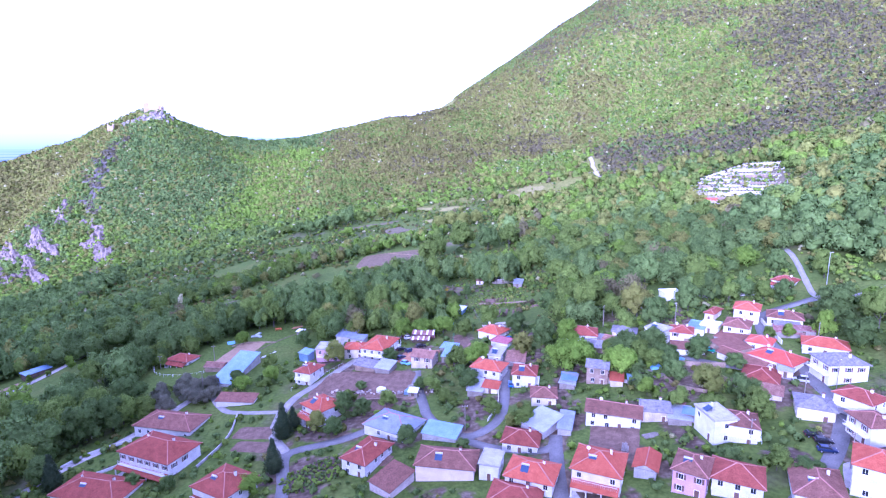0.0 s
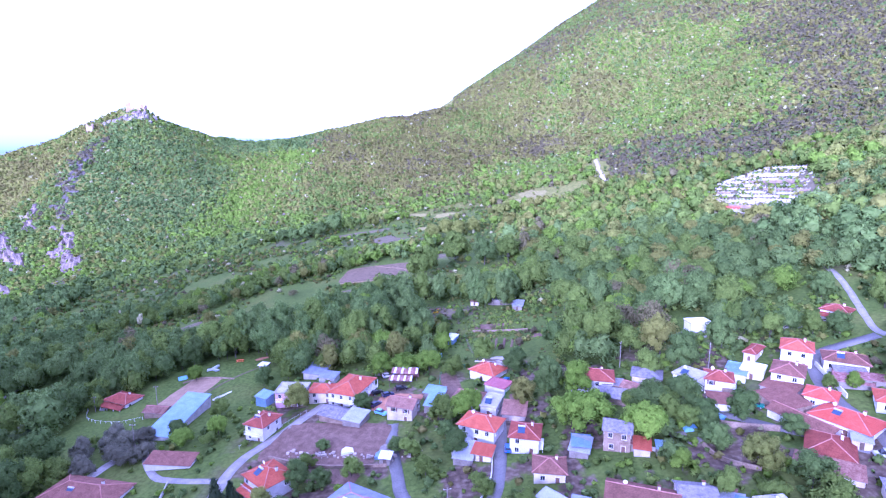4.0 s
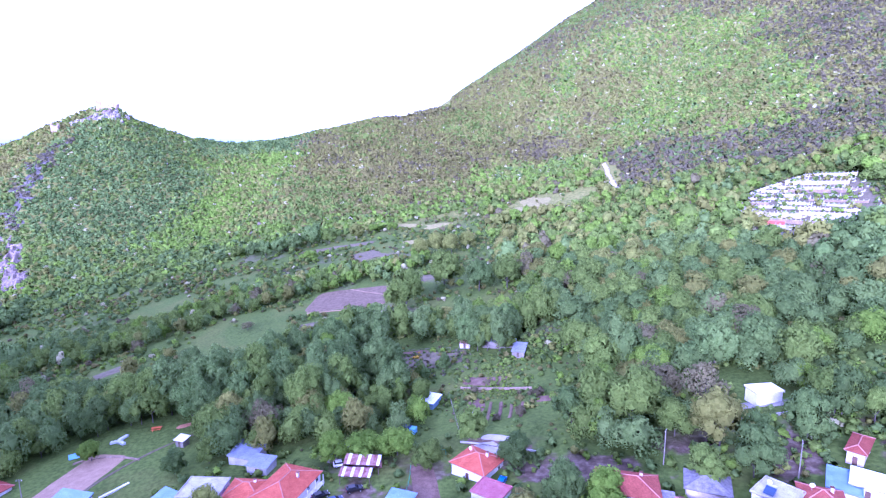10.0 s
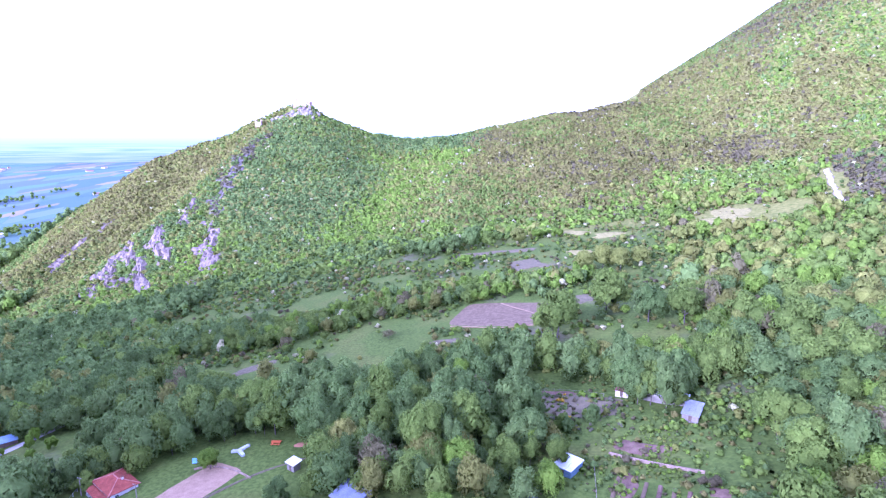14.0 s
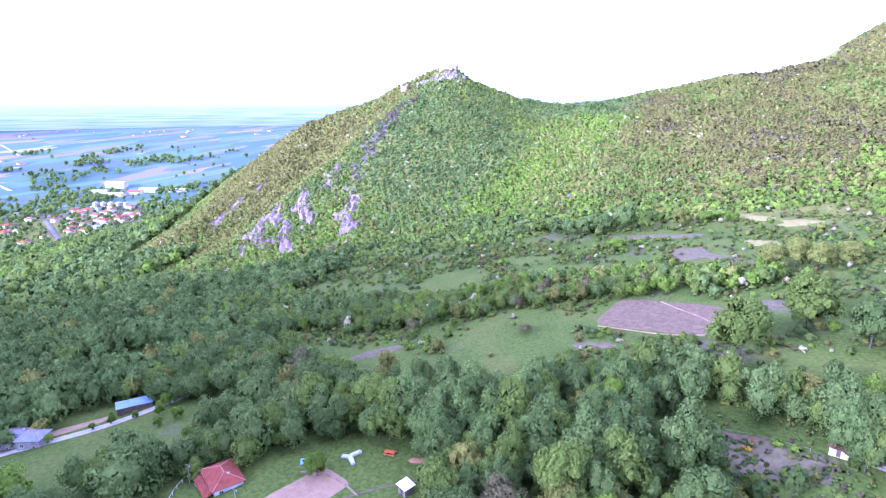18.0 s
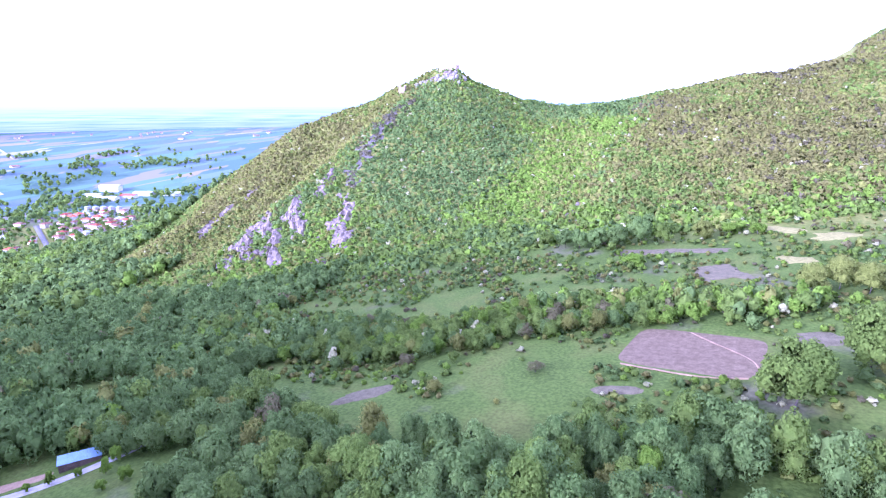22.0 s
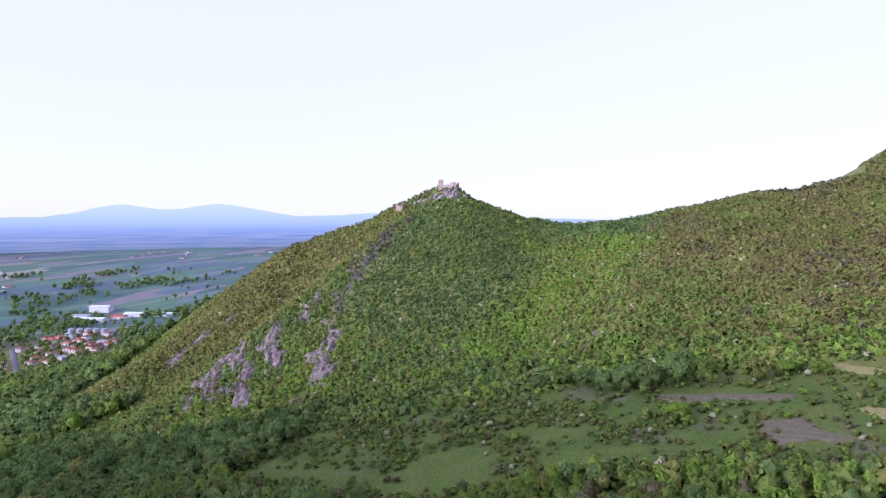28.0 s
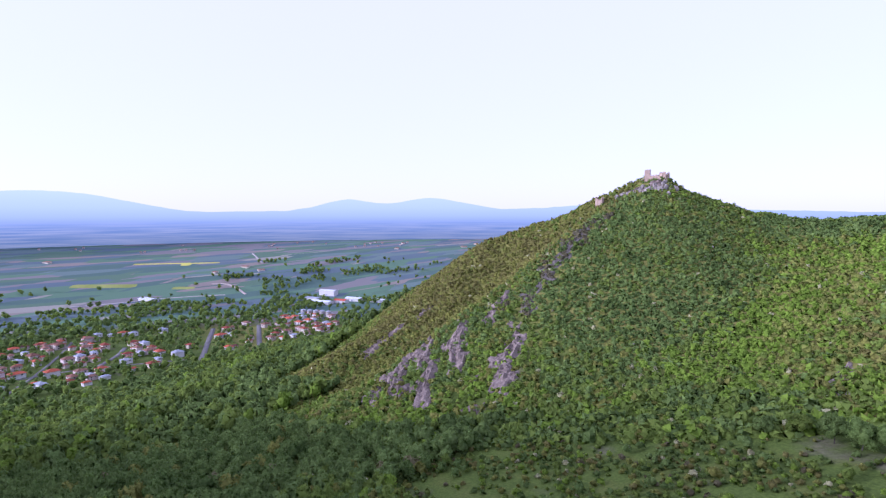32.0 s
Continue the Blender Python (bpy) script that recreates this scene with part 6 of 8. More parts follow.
castle = thing("castle_ruin", "ruined stone castle with broken walls on the rocky summit", "castle", -403, 818, 30, 40.5)
tower = Shape()
for ax, ay, bx, by, seed in ((-2.4, -2.4, 2.4, -2.4, 1), (2.4, -2.4, 2.4, 2.4, 2), (2.4, 2.4, -2.4, 2.4, 3), (-2.4, 2.4, -2.4, -2.4, 4)):
    ragged_wall(tower, ax, ay, bx, by, -1, 9.2, 1.1, seed)
part("tower", tower, "castle_stone", castle, "square roofless tower of pale stone", at=pose(-7.5, 1, 0))
curtain = Shape()
ragged_wall(curtain, -5, -1.5, 7, -3.5, -1, 6.0, 1.2, 8, 0.2)
part("curtain_wall", curtain, "castle_stone", castle)
bastion = Shape()
for k in range(10):
    a0, a1 = 2 * math.pi * k / 10, 2 * math.pi * (k + 1) / 10
    ragged_wall(bastion, 4.6 * math.cos(a0), 4.6 * math.sin(a0), 4.6 * math.cos(a1), 4.6 * math.sin(a1), -2, 8.0, 1.2, 20 + k, 0.15)
part("bastion", bastion, "castle_stone", castle, "broken round bastion at the cliff edge", at=pose(9.5, -2, -1))
inner = Shape()
ragged_wall(inner, -4, 4, 10, 4, -1, 3.4, 1.0, 33, 0.2)
ragged_wall(inner, 3, -2, 3, 4, -1, 3.4, 0.9, 34, 0.2)
part("inner_wall", inner, "castle_stone", castle)
watch = thing("watch_tower", "ruined square stone watch tower below the castle", "tower", -434, 766, 20)
wt = Shape()
for ax, ay, bx, by, seed in ((-3.2, -3.2, 3.2, -3.2, 41), (3.2, -3.2, 3.2, 3.2, 42), (3.2, 3.2, -3.2, 3.2, 43), (-3.2, 3.2, -3.2, -3.2, 44)):
    ragged_wall(wt, ax, ay, bx, by, -1, 8.8, 1.1, seed)
part("tower_wall", wt, "castle_stone", watch)
crag_rng = np.random.default_rng(61)
for k in range(64):
    x = -372 - 56 * crag_rng.uniform()
    y = 806 + (x + 380) * 0.42 + crag_rng.normal(0, 5)
    r = crag_rng.uniform(1.2, 3.4)
    bm = bmesh.new()
    bmesh.ops.create_icosphere(bm, subdivisions=2, radius=1)
    for vert in bm.verts:
        w = 1 + 0.45 * noise.noise(vert.co * 1.7 + Vector((k * 3.1, 0, 0)))
        vert.co = Vector((vert.co.x * w * r, vert.co.y * w * r * 0.8, vert.co.z * w * r * 1.25))
    me = bpy.data.meshes.new("crag")
    bm.to_mesh(me)
    bm.free()
    me.materials.append(MAT["crag_rock"])
    solid("crag", me, None, "grey weathered limestone crag below the castle", "rock", x, y, crag_rng.uniform(0, 360), float(land(x, y)) - 0.05 * r, "crags under the castle")
stones = np.random.default_rng(62)
for k in range(22):
    x, y = stones.uniform(-480, 180), stones.uniform(560, 800)
    if land(x, y) - floor_level(x, y) < 14:
        continue
    r = stones.uniform(0.5, 1.2)
    s = Shape()
    bm = bmesh.new()
    bmesh.ops.create_icosphere(bm, subdivisions=1, radius=r)
    for vert in bm.verts:
        vert.co *= 1 + 0.5 * noise.noise(vert.co * 0.9 + Vector((k, 0, 0)))
    me = bpy.data.meshes.new("boulder")
    bm.to_mesh(me)
    bm.free()
    me.materials.append(MAT["rock"])
    solid("boulder", me, None, "grey limestone boulder showing among the scrub", "rock", x, y, 0, float(land(x, y)) + 0.7, "boulders on the slopes")

# rank weeds and low bushes over the gardens below the sheds
KX, KY, KQ = scattered(8, 62, 250, 314, 2.1, 341)
KK = in_open(KX, KY, -1) & (KQ.uniform(size=len(KX)) < 0.42 + 0.5 * lattice(KX, KY, 9, 342))
KX, KY = KX[KK], KY[KK]
wood("garden_growth", "rank green weeds and low bushes over old gardens", np.arange(len(KX)), KX, KY, 0.45 + 1.3 * KQ.uniform(size=len(KX)) ** 2.2, np.full(len(KX), 0.9), KQ.choice(9, len(KX), p=[0.14, 0.30, 0.24, 0.10, 0.07, 0.05, 0.06, 0.0, 0.04]), LOW_PROTOS, LOW_SLOTS, 34, sink=0.3)

# ---- terraced cemetery on the slope ----
slab_mesh = Shape().box(-0.55, -1.1, -0.5, 0.55, 1.1, 0.45).box(-0.48, -1.02, 0.45, 0.48, 1.02, 0.55).mesh("slab", "marble")
stone_mesh = Shape().box(-0.4, 0.95, 0.45, 0.4, 1.1, 1.5).box(-0.06, 0.98, 1.5, 0.06, 1.08, 2.1).box(-0.28, 0.98, 1.75, 0.28, 1.08, 1.87).mesh("headstone", "marble")
grave = new("tomb")
tagged(grave, "white marble tomb with a headstone and cross", "tomb", "tombs of the cemetery")
part("slab", slab_mesh, None, grave)
part("headstone", stone_mesh, None, grave)
CR = np.random.default_rng(9)
ACROSS, UP = Vector((0.38, -0.925)), Vector((0.925, 0.38))
CEMETERY = [(187, 458), (246, 461), (255, 432), (230, 387), (217, 360), (197, 339), (184, 370), (178, 408)]
patch("cemetery_ground", 212, 408, 64, 33, 71, "fallow", "weedy earth terraces of the cemetery", "ground", lift=0.15, power=2.4, ragged=0.15)


def terrace_wall(line, rise, tone_, label):
    """A retaining wall along a line on the slope, with a coping and posts."""
    w, coping, posts = Shape(), Shape(), Shape()
    top = [(q[0], q[1], float(land(*q)) + rise) for q in line]
    for p, q in zip(top, top[1:]):
        w.slab([(p[0] - 0.17, p[1] - 0.08, p[2]), (q[0] - 0.17, q[1] - 0.08, q[2]), (q[0] + 0.17, q[1] + 0.08, q[2]), (p[0] + 0.17, p[1] + 0.08, p[2])], rise + 0.9)
        coping.slab([(p[0] - 0.24, p[1] - 0.11, p[2] + 0.11), (q[0] - 0.24, q[1] - 0.11, q[2] + 0.11), (q[0] + 0.24, q[1] + 0.11, q[2] + 0.11), (p[0] + 0.24, p[1] + 0.11, p[2] + 0.11)], 0.108)
    for p in top:
        posts.box(p[0] - 0.17, p[1] - 0.17, p[2] + 0.11, p[0] + 0.17, p[1] + 0.17, p[2] + 0.8)
    wall = tagged(new("terrace_wall", w.mesh("terrace_wall", tone_)), label, "wall", kind="structure")
    part("coping", coping, "concrete", wall)
    part("wall_posts", posts, "concrete", wall)


level = 315.0
while level < 400:
    run = [UP * level + ACROSS * (-345 + 2.6 * k) for k in range(52)]
    run = [p for p in run if within(CEMETERY, p.x, p.y)]
    at = 0
    while at < len(run) - 3:
        long = int(CR.integers(5, 17))
        back = UP * CR.uniform(-1.6, 1.6)
        line = [tuple(p + back) for p in run[at:at + long + 1]]
        if len(line) > 2 and CR.uniform() < 0.86:
            terrace_wall(line, CR.uniform(0.5, 2.4), ("concrete", "plaster_old", "stone_wall", "gravel")[int(CR.integers(4))], "pale weathered terrace wall of the cemetery with posts")
        at += long + int(CR.integers(0, 4))
    for p in run[::1]:
        if CR.uniform() < 0.4:
            q = p + UP * CR.uniform(1.5, 4.2) + ACROSS * CR.uniform(-0.4, 0.4)
            copy_thing(grave, pose(q.x, q.y, float(land(q.x, q.y)) + 0.25, 0, 0, -68 + CR.uniform(-5, 5)) @ Matrix.Diagonal((0.95, 0.95, CR.uniform(0.5, 0.95), 1)))
    level += CR.uniform(5.6, 8.2)
edge_line = [(179, 412), (183, 436), (187, 458), (196, 459), (206, 460), (217, 461), (227, 461), (237, 462), (247, 462)]
terrace_wall([tuple(np.array(p) + (np.array(q) - np.array(p)) * k / 3) for p, q in zip(edge_line, edge_line[1:]) for k in range(3)], 1.5, "concrete_pale", "long pale boundary wall of the cemetery with posts")
for ob in (*grave.children_recursive, grave):
    bpy.data.objects.remove(ob)
house(182, 389, 9, 6, 3.2, -25, "gable", "plaster_white", "tile_bright", windows=False, chimney=False, group="buildings by the cemetery", name="chapel")
house(178, 400, 5, 4, 2.2, -25, "gable", "plaster_white", "tile_red", windows=False, chimney=False, group="buildings by the cemetery", name="shed")
ribbon("road", [(138, 416), (148, 407), (171, 392), (186, 363), (196, 342), (206, 326)], 4.0, "asphalt", "pale lane along the foot of the cemetery", "road", lift=0.3)
CX, CY, CQ = scattered(165, 262, 330, 470, 4.6, 331)
CX, CY = CX[in_open(CX, CY, 0)], CY[in_open(CX, CY, 0)]
CK = CQ.uniform(size=len(CX)) < 0.6
CX, CY = CX[CK], CY[CK]
wood("cemetery_shrubs", "green shrubs and weeds between the cemetery terraces", np.arange(len(CX)), CX, CY, CQ.uniform(0.6, 2.2, len(CX)), np.full(len(CX), 1.0), CQ.choice(4, len(CX)), LOW_PROTOS, LOW_SLOTS, 21, sink=0.3)

# ---- the plain: town, works, groves, far mountains ----
far_rng = np.random.default_rng(15)
FAR_HOUSES = []
for wall_, cover_, words in (("plaster_white", "tile_orange", "orange"), ("plaster_cream", "tile_red", "dark red"), ("plaster_old", "tile_brown", "brown"), ("plaster_rose", "tile_old", "faded red"), ("plaster_white", "metal_grey", "grey sheet")):
    ob = new("town_house")
    tagged(ob, f"small {WALL_WORDS[wall_]} town house with {words} hip roof", "house", "houses of the plain town")
    part("wall", Shape().box(-5.5, -4.5, -3, 5.5, 4.5, 6), wall_, ob)
    r = Shape()
    e = [(-6.3, -5.3, 6), (6.3, -5.3, 6), (6.3, 5.3, 6), (-6.3, 5.3, 6), (-1, 0, 8.4), (1, 0, 8.4)]
    r.add(e, [(0, 1, 5, 4), (1, 2, 5), (2, 3, 4, 5), (3, 0, 4), (3, 2, 1, 0)])
    part("roof", r, cover_, ob)
    pane = Shape().box(-0.6, -4.56, -0.8, 0.6, -4.5, 0.8).mesh("window", "dark_glass")
    side = Shape().box(5.5, -0.6, -0.8, 5.56, 0.6, 0.8).mesh("window", "dark_glass")
    for z, u in ((1.6, -2.5), (4.4, -2.5), (4.4, 2.5)):
        part("window", pane, None, ob, at=pose(u, 0, z))
    part("window", side, None, ob, at=pose(0, 0, 4.4))
    FAR_HOUSES.append(ob)


def in_town(x, y):
    return within([(-950, 330), (-985, 395), (-1015, 450), (-1040, 500), (-1030, 610), (-1095, 800), (-1270, 875), (-1350, 800), (-1250, 640), (-1295, 520), (-1310, 410), (-1300, 300), (-1215, 190), (-1000, 200)], x, y)


STREETS = [([(-1260, 591), (-1233, 582), (-1130, 546), (-1032, 513), (-1012, 506)], 13), ([(-1240, 678), (-1218, 671), (-1120, 637), (-1025, 605), (-1012, 600)], 13), ([(-1008, 500), (-1017, 534), (-1013, 600), (-1015, 640), (-1040, 700), (-1092, 792)], 9),
           ([(-1050, 265), (-1058, 306), (-1058, 364), (-1025, 470), (-1017, 534)], 7), ([(-1058, 364), (-1073, 373), (-1127, 404), (-1180, 420)], 11), ([(-960, 250), (-1050, 285), (-1200, 330), (-1290, 350)], 7)]


def clear_of_streets(x, y, gap):
    for line, wide in STREETS:
        for (ax, ay), (bx, by) in zip(line, line[1:]):
            u = min(1, max(0, ((x - ax) * (bx - ax) + (y - ay) * (by - ay)) / ((bx - ax) ** 2 + (by - ay) ** 2)))
            if math.hypot(x - ax - u * (bx - ax), y - ay - u * (by - ay)) < wide / 2 + gap:
                return False
    return True


for gx in np.arange(-1360, -930, 21):
    for gy in np.arange(180, 890, 21):
        x, y = gx + far_rng.uniform(-0.35, 0.35) * 21, gy + far_rng.uniform(-0.35, 0.35) * 21
        crowd = 0.66 if y < 460 else 0.5 if x > -1150 or y > 700 else 0.3
        if far_rng.uniform() < crowd and bool(in_town(np.array([x]), np.array([y]))[0]) and clear_of_streets(x, y, 7) and lattice(x, y, 70, 19) > -0.5:
            k = far_rng.uniform(0.85, 1.45)
            copy_thing(FAR_HOUSES[int(far_rng.integers(len(FAR_HOUSES)))], pose(x, y, float(land(x, y)), 0, 0, 20 + 90 * int(far_rng.integers(4)) + far_rng.uniform(-8, 8)) @ Matrix.Diagonal((k * far_rng.uniform(0.9, 1.3), k, k * far_rng.uniform(0.75, 1.1), 1)))
for ob in FAR_HOUSES:
    for o in (*ob.children_recursive, ob):
        bpy.data.objects.remove(o)


def works_hall(x, y, w, d, h, turn, cover, label):
    ob = thing("works_hall", label, "industrial hall", x, y, turn, group="halls of the plain")
    part("wall", Shape().box(-w / 2, -d / 2, -2, w / 2, d / 2, h), "plaster_white", ob)
    r = Shape()
    r.slab([(-w / 2 - 1, 0, h + 2.4), (-w / 2 - 1, -d / 2 - 1, h), (w / 2 + 1, -d / 2 - 1, h), (w / 2 + 1, 0, h + 2.4)], 0.4)
    r.slab([(w / 2 + 1, 0, h + 2.4), (w / 2 + 1, d / 2 + 1, h), (-w / 2 - 1, d / 2 + 1, h), (-w / 2 - 1, 0, h + 2.4)], 0.4)
    part("roof", r, cover, ob)
    door_ = Shape().box(-3, -d / 2 - 0.2, -1, 3, -d / 2, 5).mesh("door", "metal_grey")
    part("door", door_, None, ob)


works_hall(-1534, 981, 50, 22, 14, 30, "metal_white", "large white works hall with pale roof")
works_hall(-1420, 905, 60, 24, 8, 30, "metal_white", "long low white works hall")
works_hall(-1405, 955, 34, 22, 8, 30, "tile_bright", "works hall with a bright red roof")
works_hall(-1416, 1000, 44, 26, 8, 30, "metal_white", "white hall with pale metal roof")
works_hall(-1490, 915, 40, 20, 8, 30, "metal_grey", "grey-roofed white store hall")
works_hall(-1724, 552, 56, 26, 9, 20, "metal_white", "lone white farm hall on the plain")
works_hall(-1355, 1040, 40, 22, 7, 30, "metal_white", "white hall with pale metal roof")
for k in range(5):
    x, y = -1290 + 14 * k, 800 + 9 * k
    silo = thing("silo", "round grey concrete grain silo", "silo", x, y, group="silos of the plain")
    part("drum", Shape().tube((0, 0, -2), (0, 0, 13), 6, 14), "concrete", silo)
    part("lid", Shape().tube((0, 0, 13), (0, 0, 15.5), 6.2, 14, 0.6), "metal_grey", silo)
far_specks = np.random.default_rng(88)
for k in range(12):
    az = radians(far_specks.uniform(40, 92))
    r = far_specks.uniform(1900, 2650)
    x, y = -42 - math.sin(az) * r, 254 + math.cos(az) * r
    w = far_specks.uniform(12, 30)
    ob = thing("farm_building", "small pale farm building far out on the plain", "building", x, y, far_specks.uniform(0, 90), group="farms of the plain")
    part("wall", Shape().box(-w / 2, -7, -2, w / 2, 7, 4), "plaster_cream", ob)
    part("roof", Shape().slab([(-w / 2 - 1, -8, 4), (w / 2 + 1, -8, 4), (w / 2 + 1, 8, 6), (-w / 2 - 1, 8, 6)], 0.4), "tile_old", ob)
for k in range(26):
    az = radians(far_specks.normal(79, 7) if k % 2 else far_specks.normal(60, 6))
    r = far_specks.uniform(2450, 2680)
    x, y = -42 - math.sin(az) * r, 254 + math.cos(az) * r
    ob = thing("village_house", "tiny pale house of a far village on the plain", "house", x, y, far_specks.uniform(0, 90), group="houses of the far villages")
    part("wall", Shape().box(-4, -3.5, -2, 4, 3.5, 4.5), "plaster_old", ob)
    part("roof", Shape().slab([(-5, -4.5, 4.5), (5, -4.5, 4.5), (5, 4.5, 6), (-5, 4.5, 6)], 0.4), "tile_old", ob)
for name, pts, wide, mat_ in ([("road", line, wide * 0.7, "asphalt") for line, wide in STREETS] + [
        ("road", [(-1820, 740), (-1815, 775), (-1750, 790), (-1667, 790)], 8, "trail_earth"), ("road", [(-2036, 970), (-2140, 990), (-2273, 1015)], 8, "gravel"), ("road", [(-1760, 380), (-1745, 480), (-1730, 600), (-1690, 740)], 7, "gravel")]):
    ribbon(name, pts, wide, mat_, "pale straight road across the plain", "road", lift=0.6, step=12)
surface("rape_field", (0.42, 0.40, 0.06), (0.56, 0.54, 0.12), coarse=0.02, fine=0.3, world_place=True)
surface("young_rape_field", (0.20, 0.24, 0.05), (0.30, 0.33, 0.09), coarse=0.02, fine=0.3, world_place=True)
for cx, cy, a, b, turn, mat_ in ((-2174, 722, 140, 10, 69, "rape_field"), (-1934, 474, 88, 22, 66, "young_rape_field"), (-1817, 660, 34, 16, 62, "young_rape_field"), (-2150, 745, 18, 30, 69, "rape_field")):
    patch(mat_, cx, cy, a, b, turn, mat_, "yellow flowering rape field on the plain", "field", lift=0.8, step=14, power=10)
# groves and hedges of the plain
PX, PY, PQ = scattered(-1960, -540, -60, 1500, 13, 131)
wooded = lattice(PX, PY, 120, 133) + 0.8 * lattice(PX, PY, 45, 134)
reach = np.hypot(PX + 42, PY - 254)
keep = (plain_level(PX, PY) + 12 > land(PX, PY)) & (PQ.uniform(size=len(PX)) < np.where(reach < 1330, np.where(wooded > -0.55, 0.85, 0.4), np.where(reach < 1640, np.where(wooded > -0.1, 0.6, 0.12), np.where(wooded > 0.8, 0.6, np.where(np.abs(np.sin(PX / 37 + 0.2 * PY / 37)) < 0.1, 0.16, 0.01)))))
keep &= ~in_town(PX, PY) | (PQ.uniform(size=len(PX)) < 0.9)
keep &= ~((PX > -1560) & (PX < -1380) & (PY > 880) & (PY < 1050)) | (PQ.uniform(size=len(PX)) < 0.5)
keep &= np.array([clear_of_streets(u, v, 4) for u, v in zip(PX, PY)])
PX, PY = PX[keep], PY[keep]
for gx, gy, a, b in ((-1809, 1053, 45, 18), (-1722, 1186, 70, 20), (-1929, 1231, 60, 16), (-1697, 974, 75, 14), (-1862, 838, 45, 22), (-1640, 1290, 60, 14), (-2050, 1010, 40, 14), (-1780, 905, 30, 12)):
    m = int(a * b / 34)
    PX, PY = np.r_[PX, gx + PQ.uniform(-0.3, 0.3, m) * a + PQ.uniform(-0.9, 0.9, m) * a * 0.4], np.r_[PY, gy + PQ.uniform(-1.6, 1.6, m) * a * 0.8]
PRAD = np.where(in_town(PX, PY), PQ.uniform(2.6, 5.4, len(PX)), PQ.uniform(3.8, 7.5, len(PX)))
PMAT = PQ.choice(3, len(PX), p=[0.3, 0.35, 0.35])
PLAIN_PROTOS = [crown_tris(PR, 22, 0.6, lobes=5, tall=1.0) for _ in range(8)]
wood("plain_groves", "dark groves, orchards and hedges on the plain", np.arange(len(PX)), PX, PY, PRAD, np.full(len(PX), 1.0), PMAT, PLAIN_PROTOS, WOOD_SLOTS, 8)

# the farthest plain and the mountains, a glowing backdrop with blue haze painted in
m = bpy.data.materials.new("blue_haze_glow")
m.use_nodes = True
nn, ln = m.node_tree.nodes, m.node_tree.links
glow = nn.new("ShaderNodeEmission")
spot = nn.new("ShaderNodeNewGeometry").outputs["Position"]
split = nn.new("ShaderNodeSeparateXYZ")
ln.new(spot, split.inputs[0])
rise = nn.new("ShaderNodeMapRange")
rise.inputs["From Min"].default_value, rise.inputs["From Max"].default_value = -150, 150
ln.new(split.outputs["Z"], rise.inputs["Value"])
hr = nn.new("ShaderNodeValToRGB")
# emission colours pale with height, standing in for haze
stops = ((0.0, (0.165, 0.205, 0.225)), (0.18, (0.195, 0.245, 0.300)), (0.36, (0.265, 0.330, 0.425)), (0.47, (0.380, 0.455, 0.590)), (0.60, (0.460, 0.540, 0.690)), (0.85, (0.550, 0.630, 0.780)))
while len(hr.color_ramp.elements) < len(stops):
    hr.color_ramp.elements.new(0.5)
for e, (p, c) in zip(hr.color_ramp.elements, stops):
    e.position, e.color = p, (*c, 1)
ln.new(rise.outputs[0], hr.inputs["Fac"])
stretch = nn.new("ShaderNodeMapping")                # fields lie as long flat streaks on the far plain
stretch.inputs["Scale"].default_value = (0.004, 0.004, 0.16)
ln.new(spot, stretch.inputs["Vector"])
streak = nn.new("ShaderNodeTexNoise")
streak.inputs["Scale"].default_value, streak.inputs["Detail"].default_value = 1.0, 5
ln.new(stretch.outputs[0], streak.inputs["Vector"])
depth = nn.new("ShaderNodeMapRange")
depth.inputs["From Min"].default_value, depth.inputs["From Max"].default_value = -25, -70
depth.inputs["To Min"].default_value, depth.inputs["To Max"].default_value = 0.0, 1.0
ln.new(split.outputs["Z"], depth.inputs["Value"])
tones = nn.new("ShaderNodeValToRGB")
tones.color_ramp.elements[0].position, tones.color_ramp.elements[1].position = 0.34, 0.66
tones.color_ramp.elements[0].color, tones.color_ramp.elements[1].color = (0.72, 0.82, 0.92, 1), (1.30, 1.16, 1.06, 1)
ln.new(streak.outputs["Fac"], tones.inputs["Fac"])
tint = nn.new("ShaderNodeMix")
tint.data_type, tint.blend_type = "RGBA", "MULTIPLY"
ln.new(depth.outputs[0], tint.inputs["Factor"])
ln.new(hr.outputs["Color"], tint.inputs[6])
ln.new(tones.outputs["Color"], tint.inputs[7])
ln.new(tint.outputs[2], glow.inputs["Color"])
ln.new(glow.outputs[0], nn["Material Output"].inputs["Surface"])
MAT["blue_haze_glow"] = m
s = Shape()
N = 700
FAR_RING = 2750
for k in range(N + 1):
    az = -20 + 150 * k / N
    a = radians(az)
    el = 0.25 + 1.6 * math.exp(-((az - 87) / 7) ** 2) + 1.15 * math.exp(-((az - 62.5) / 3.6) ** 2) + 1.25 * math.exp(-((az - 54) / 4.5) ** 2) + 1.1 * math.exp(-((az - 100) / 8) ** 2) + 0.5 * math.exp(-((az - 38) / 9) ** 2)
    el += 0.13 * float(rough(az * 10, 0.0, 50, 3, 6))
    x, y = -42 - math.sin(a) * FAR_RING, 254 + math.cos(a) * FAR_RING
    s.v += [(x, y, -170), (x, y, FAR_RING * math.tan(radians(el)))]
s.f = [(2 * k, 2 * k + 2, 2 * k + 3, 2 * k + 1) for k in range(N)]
tagged(new("backdrop", s.mesh("backdrop", "blue_haze_glow", smooth=True)), "glowing pale blue far plain and mountain range, haze painted in", "mountains", kind="structure")

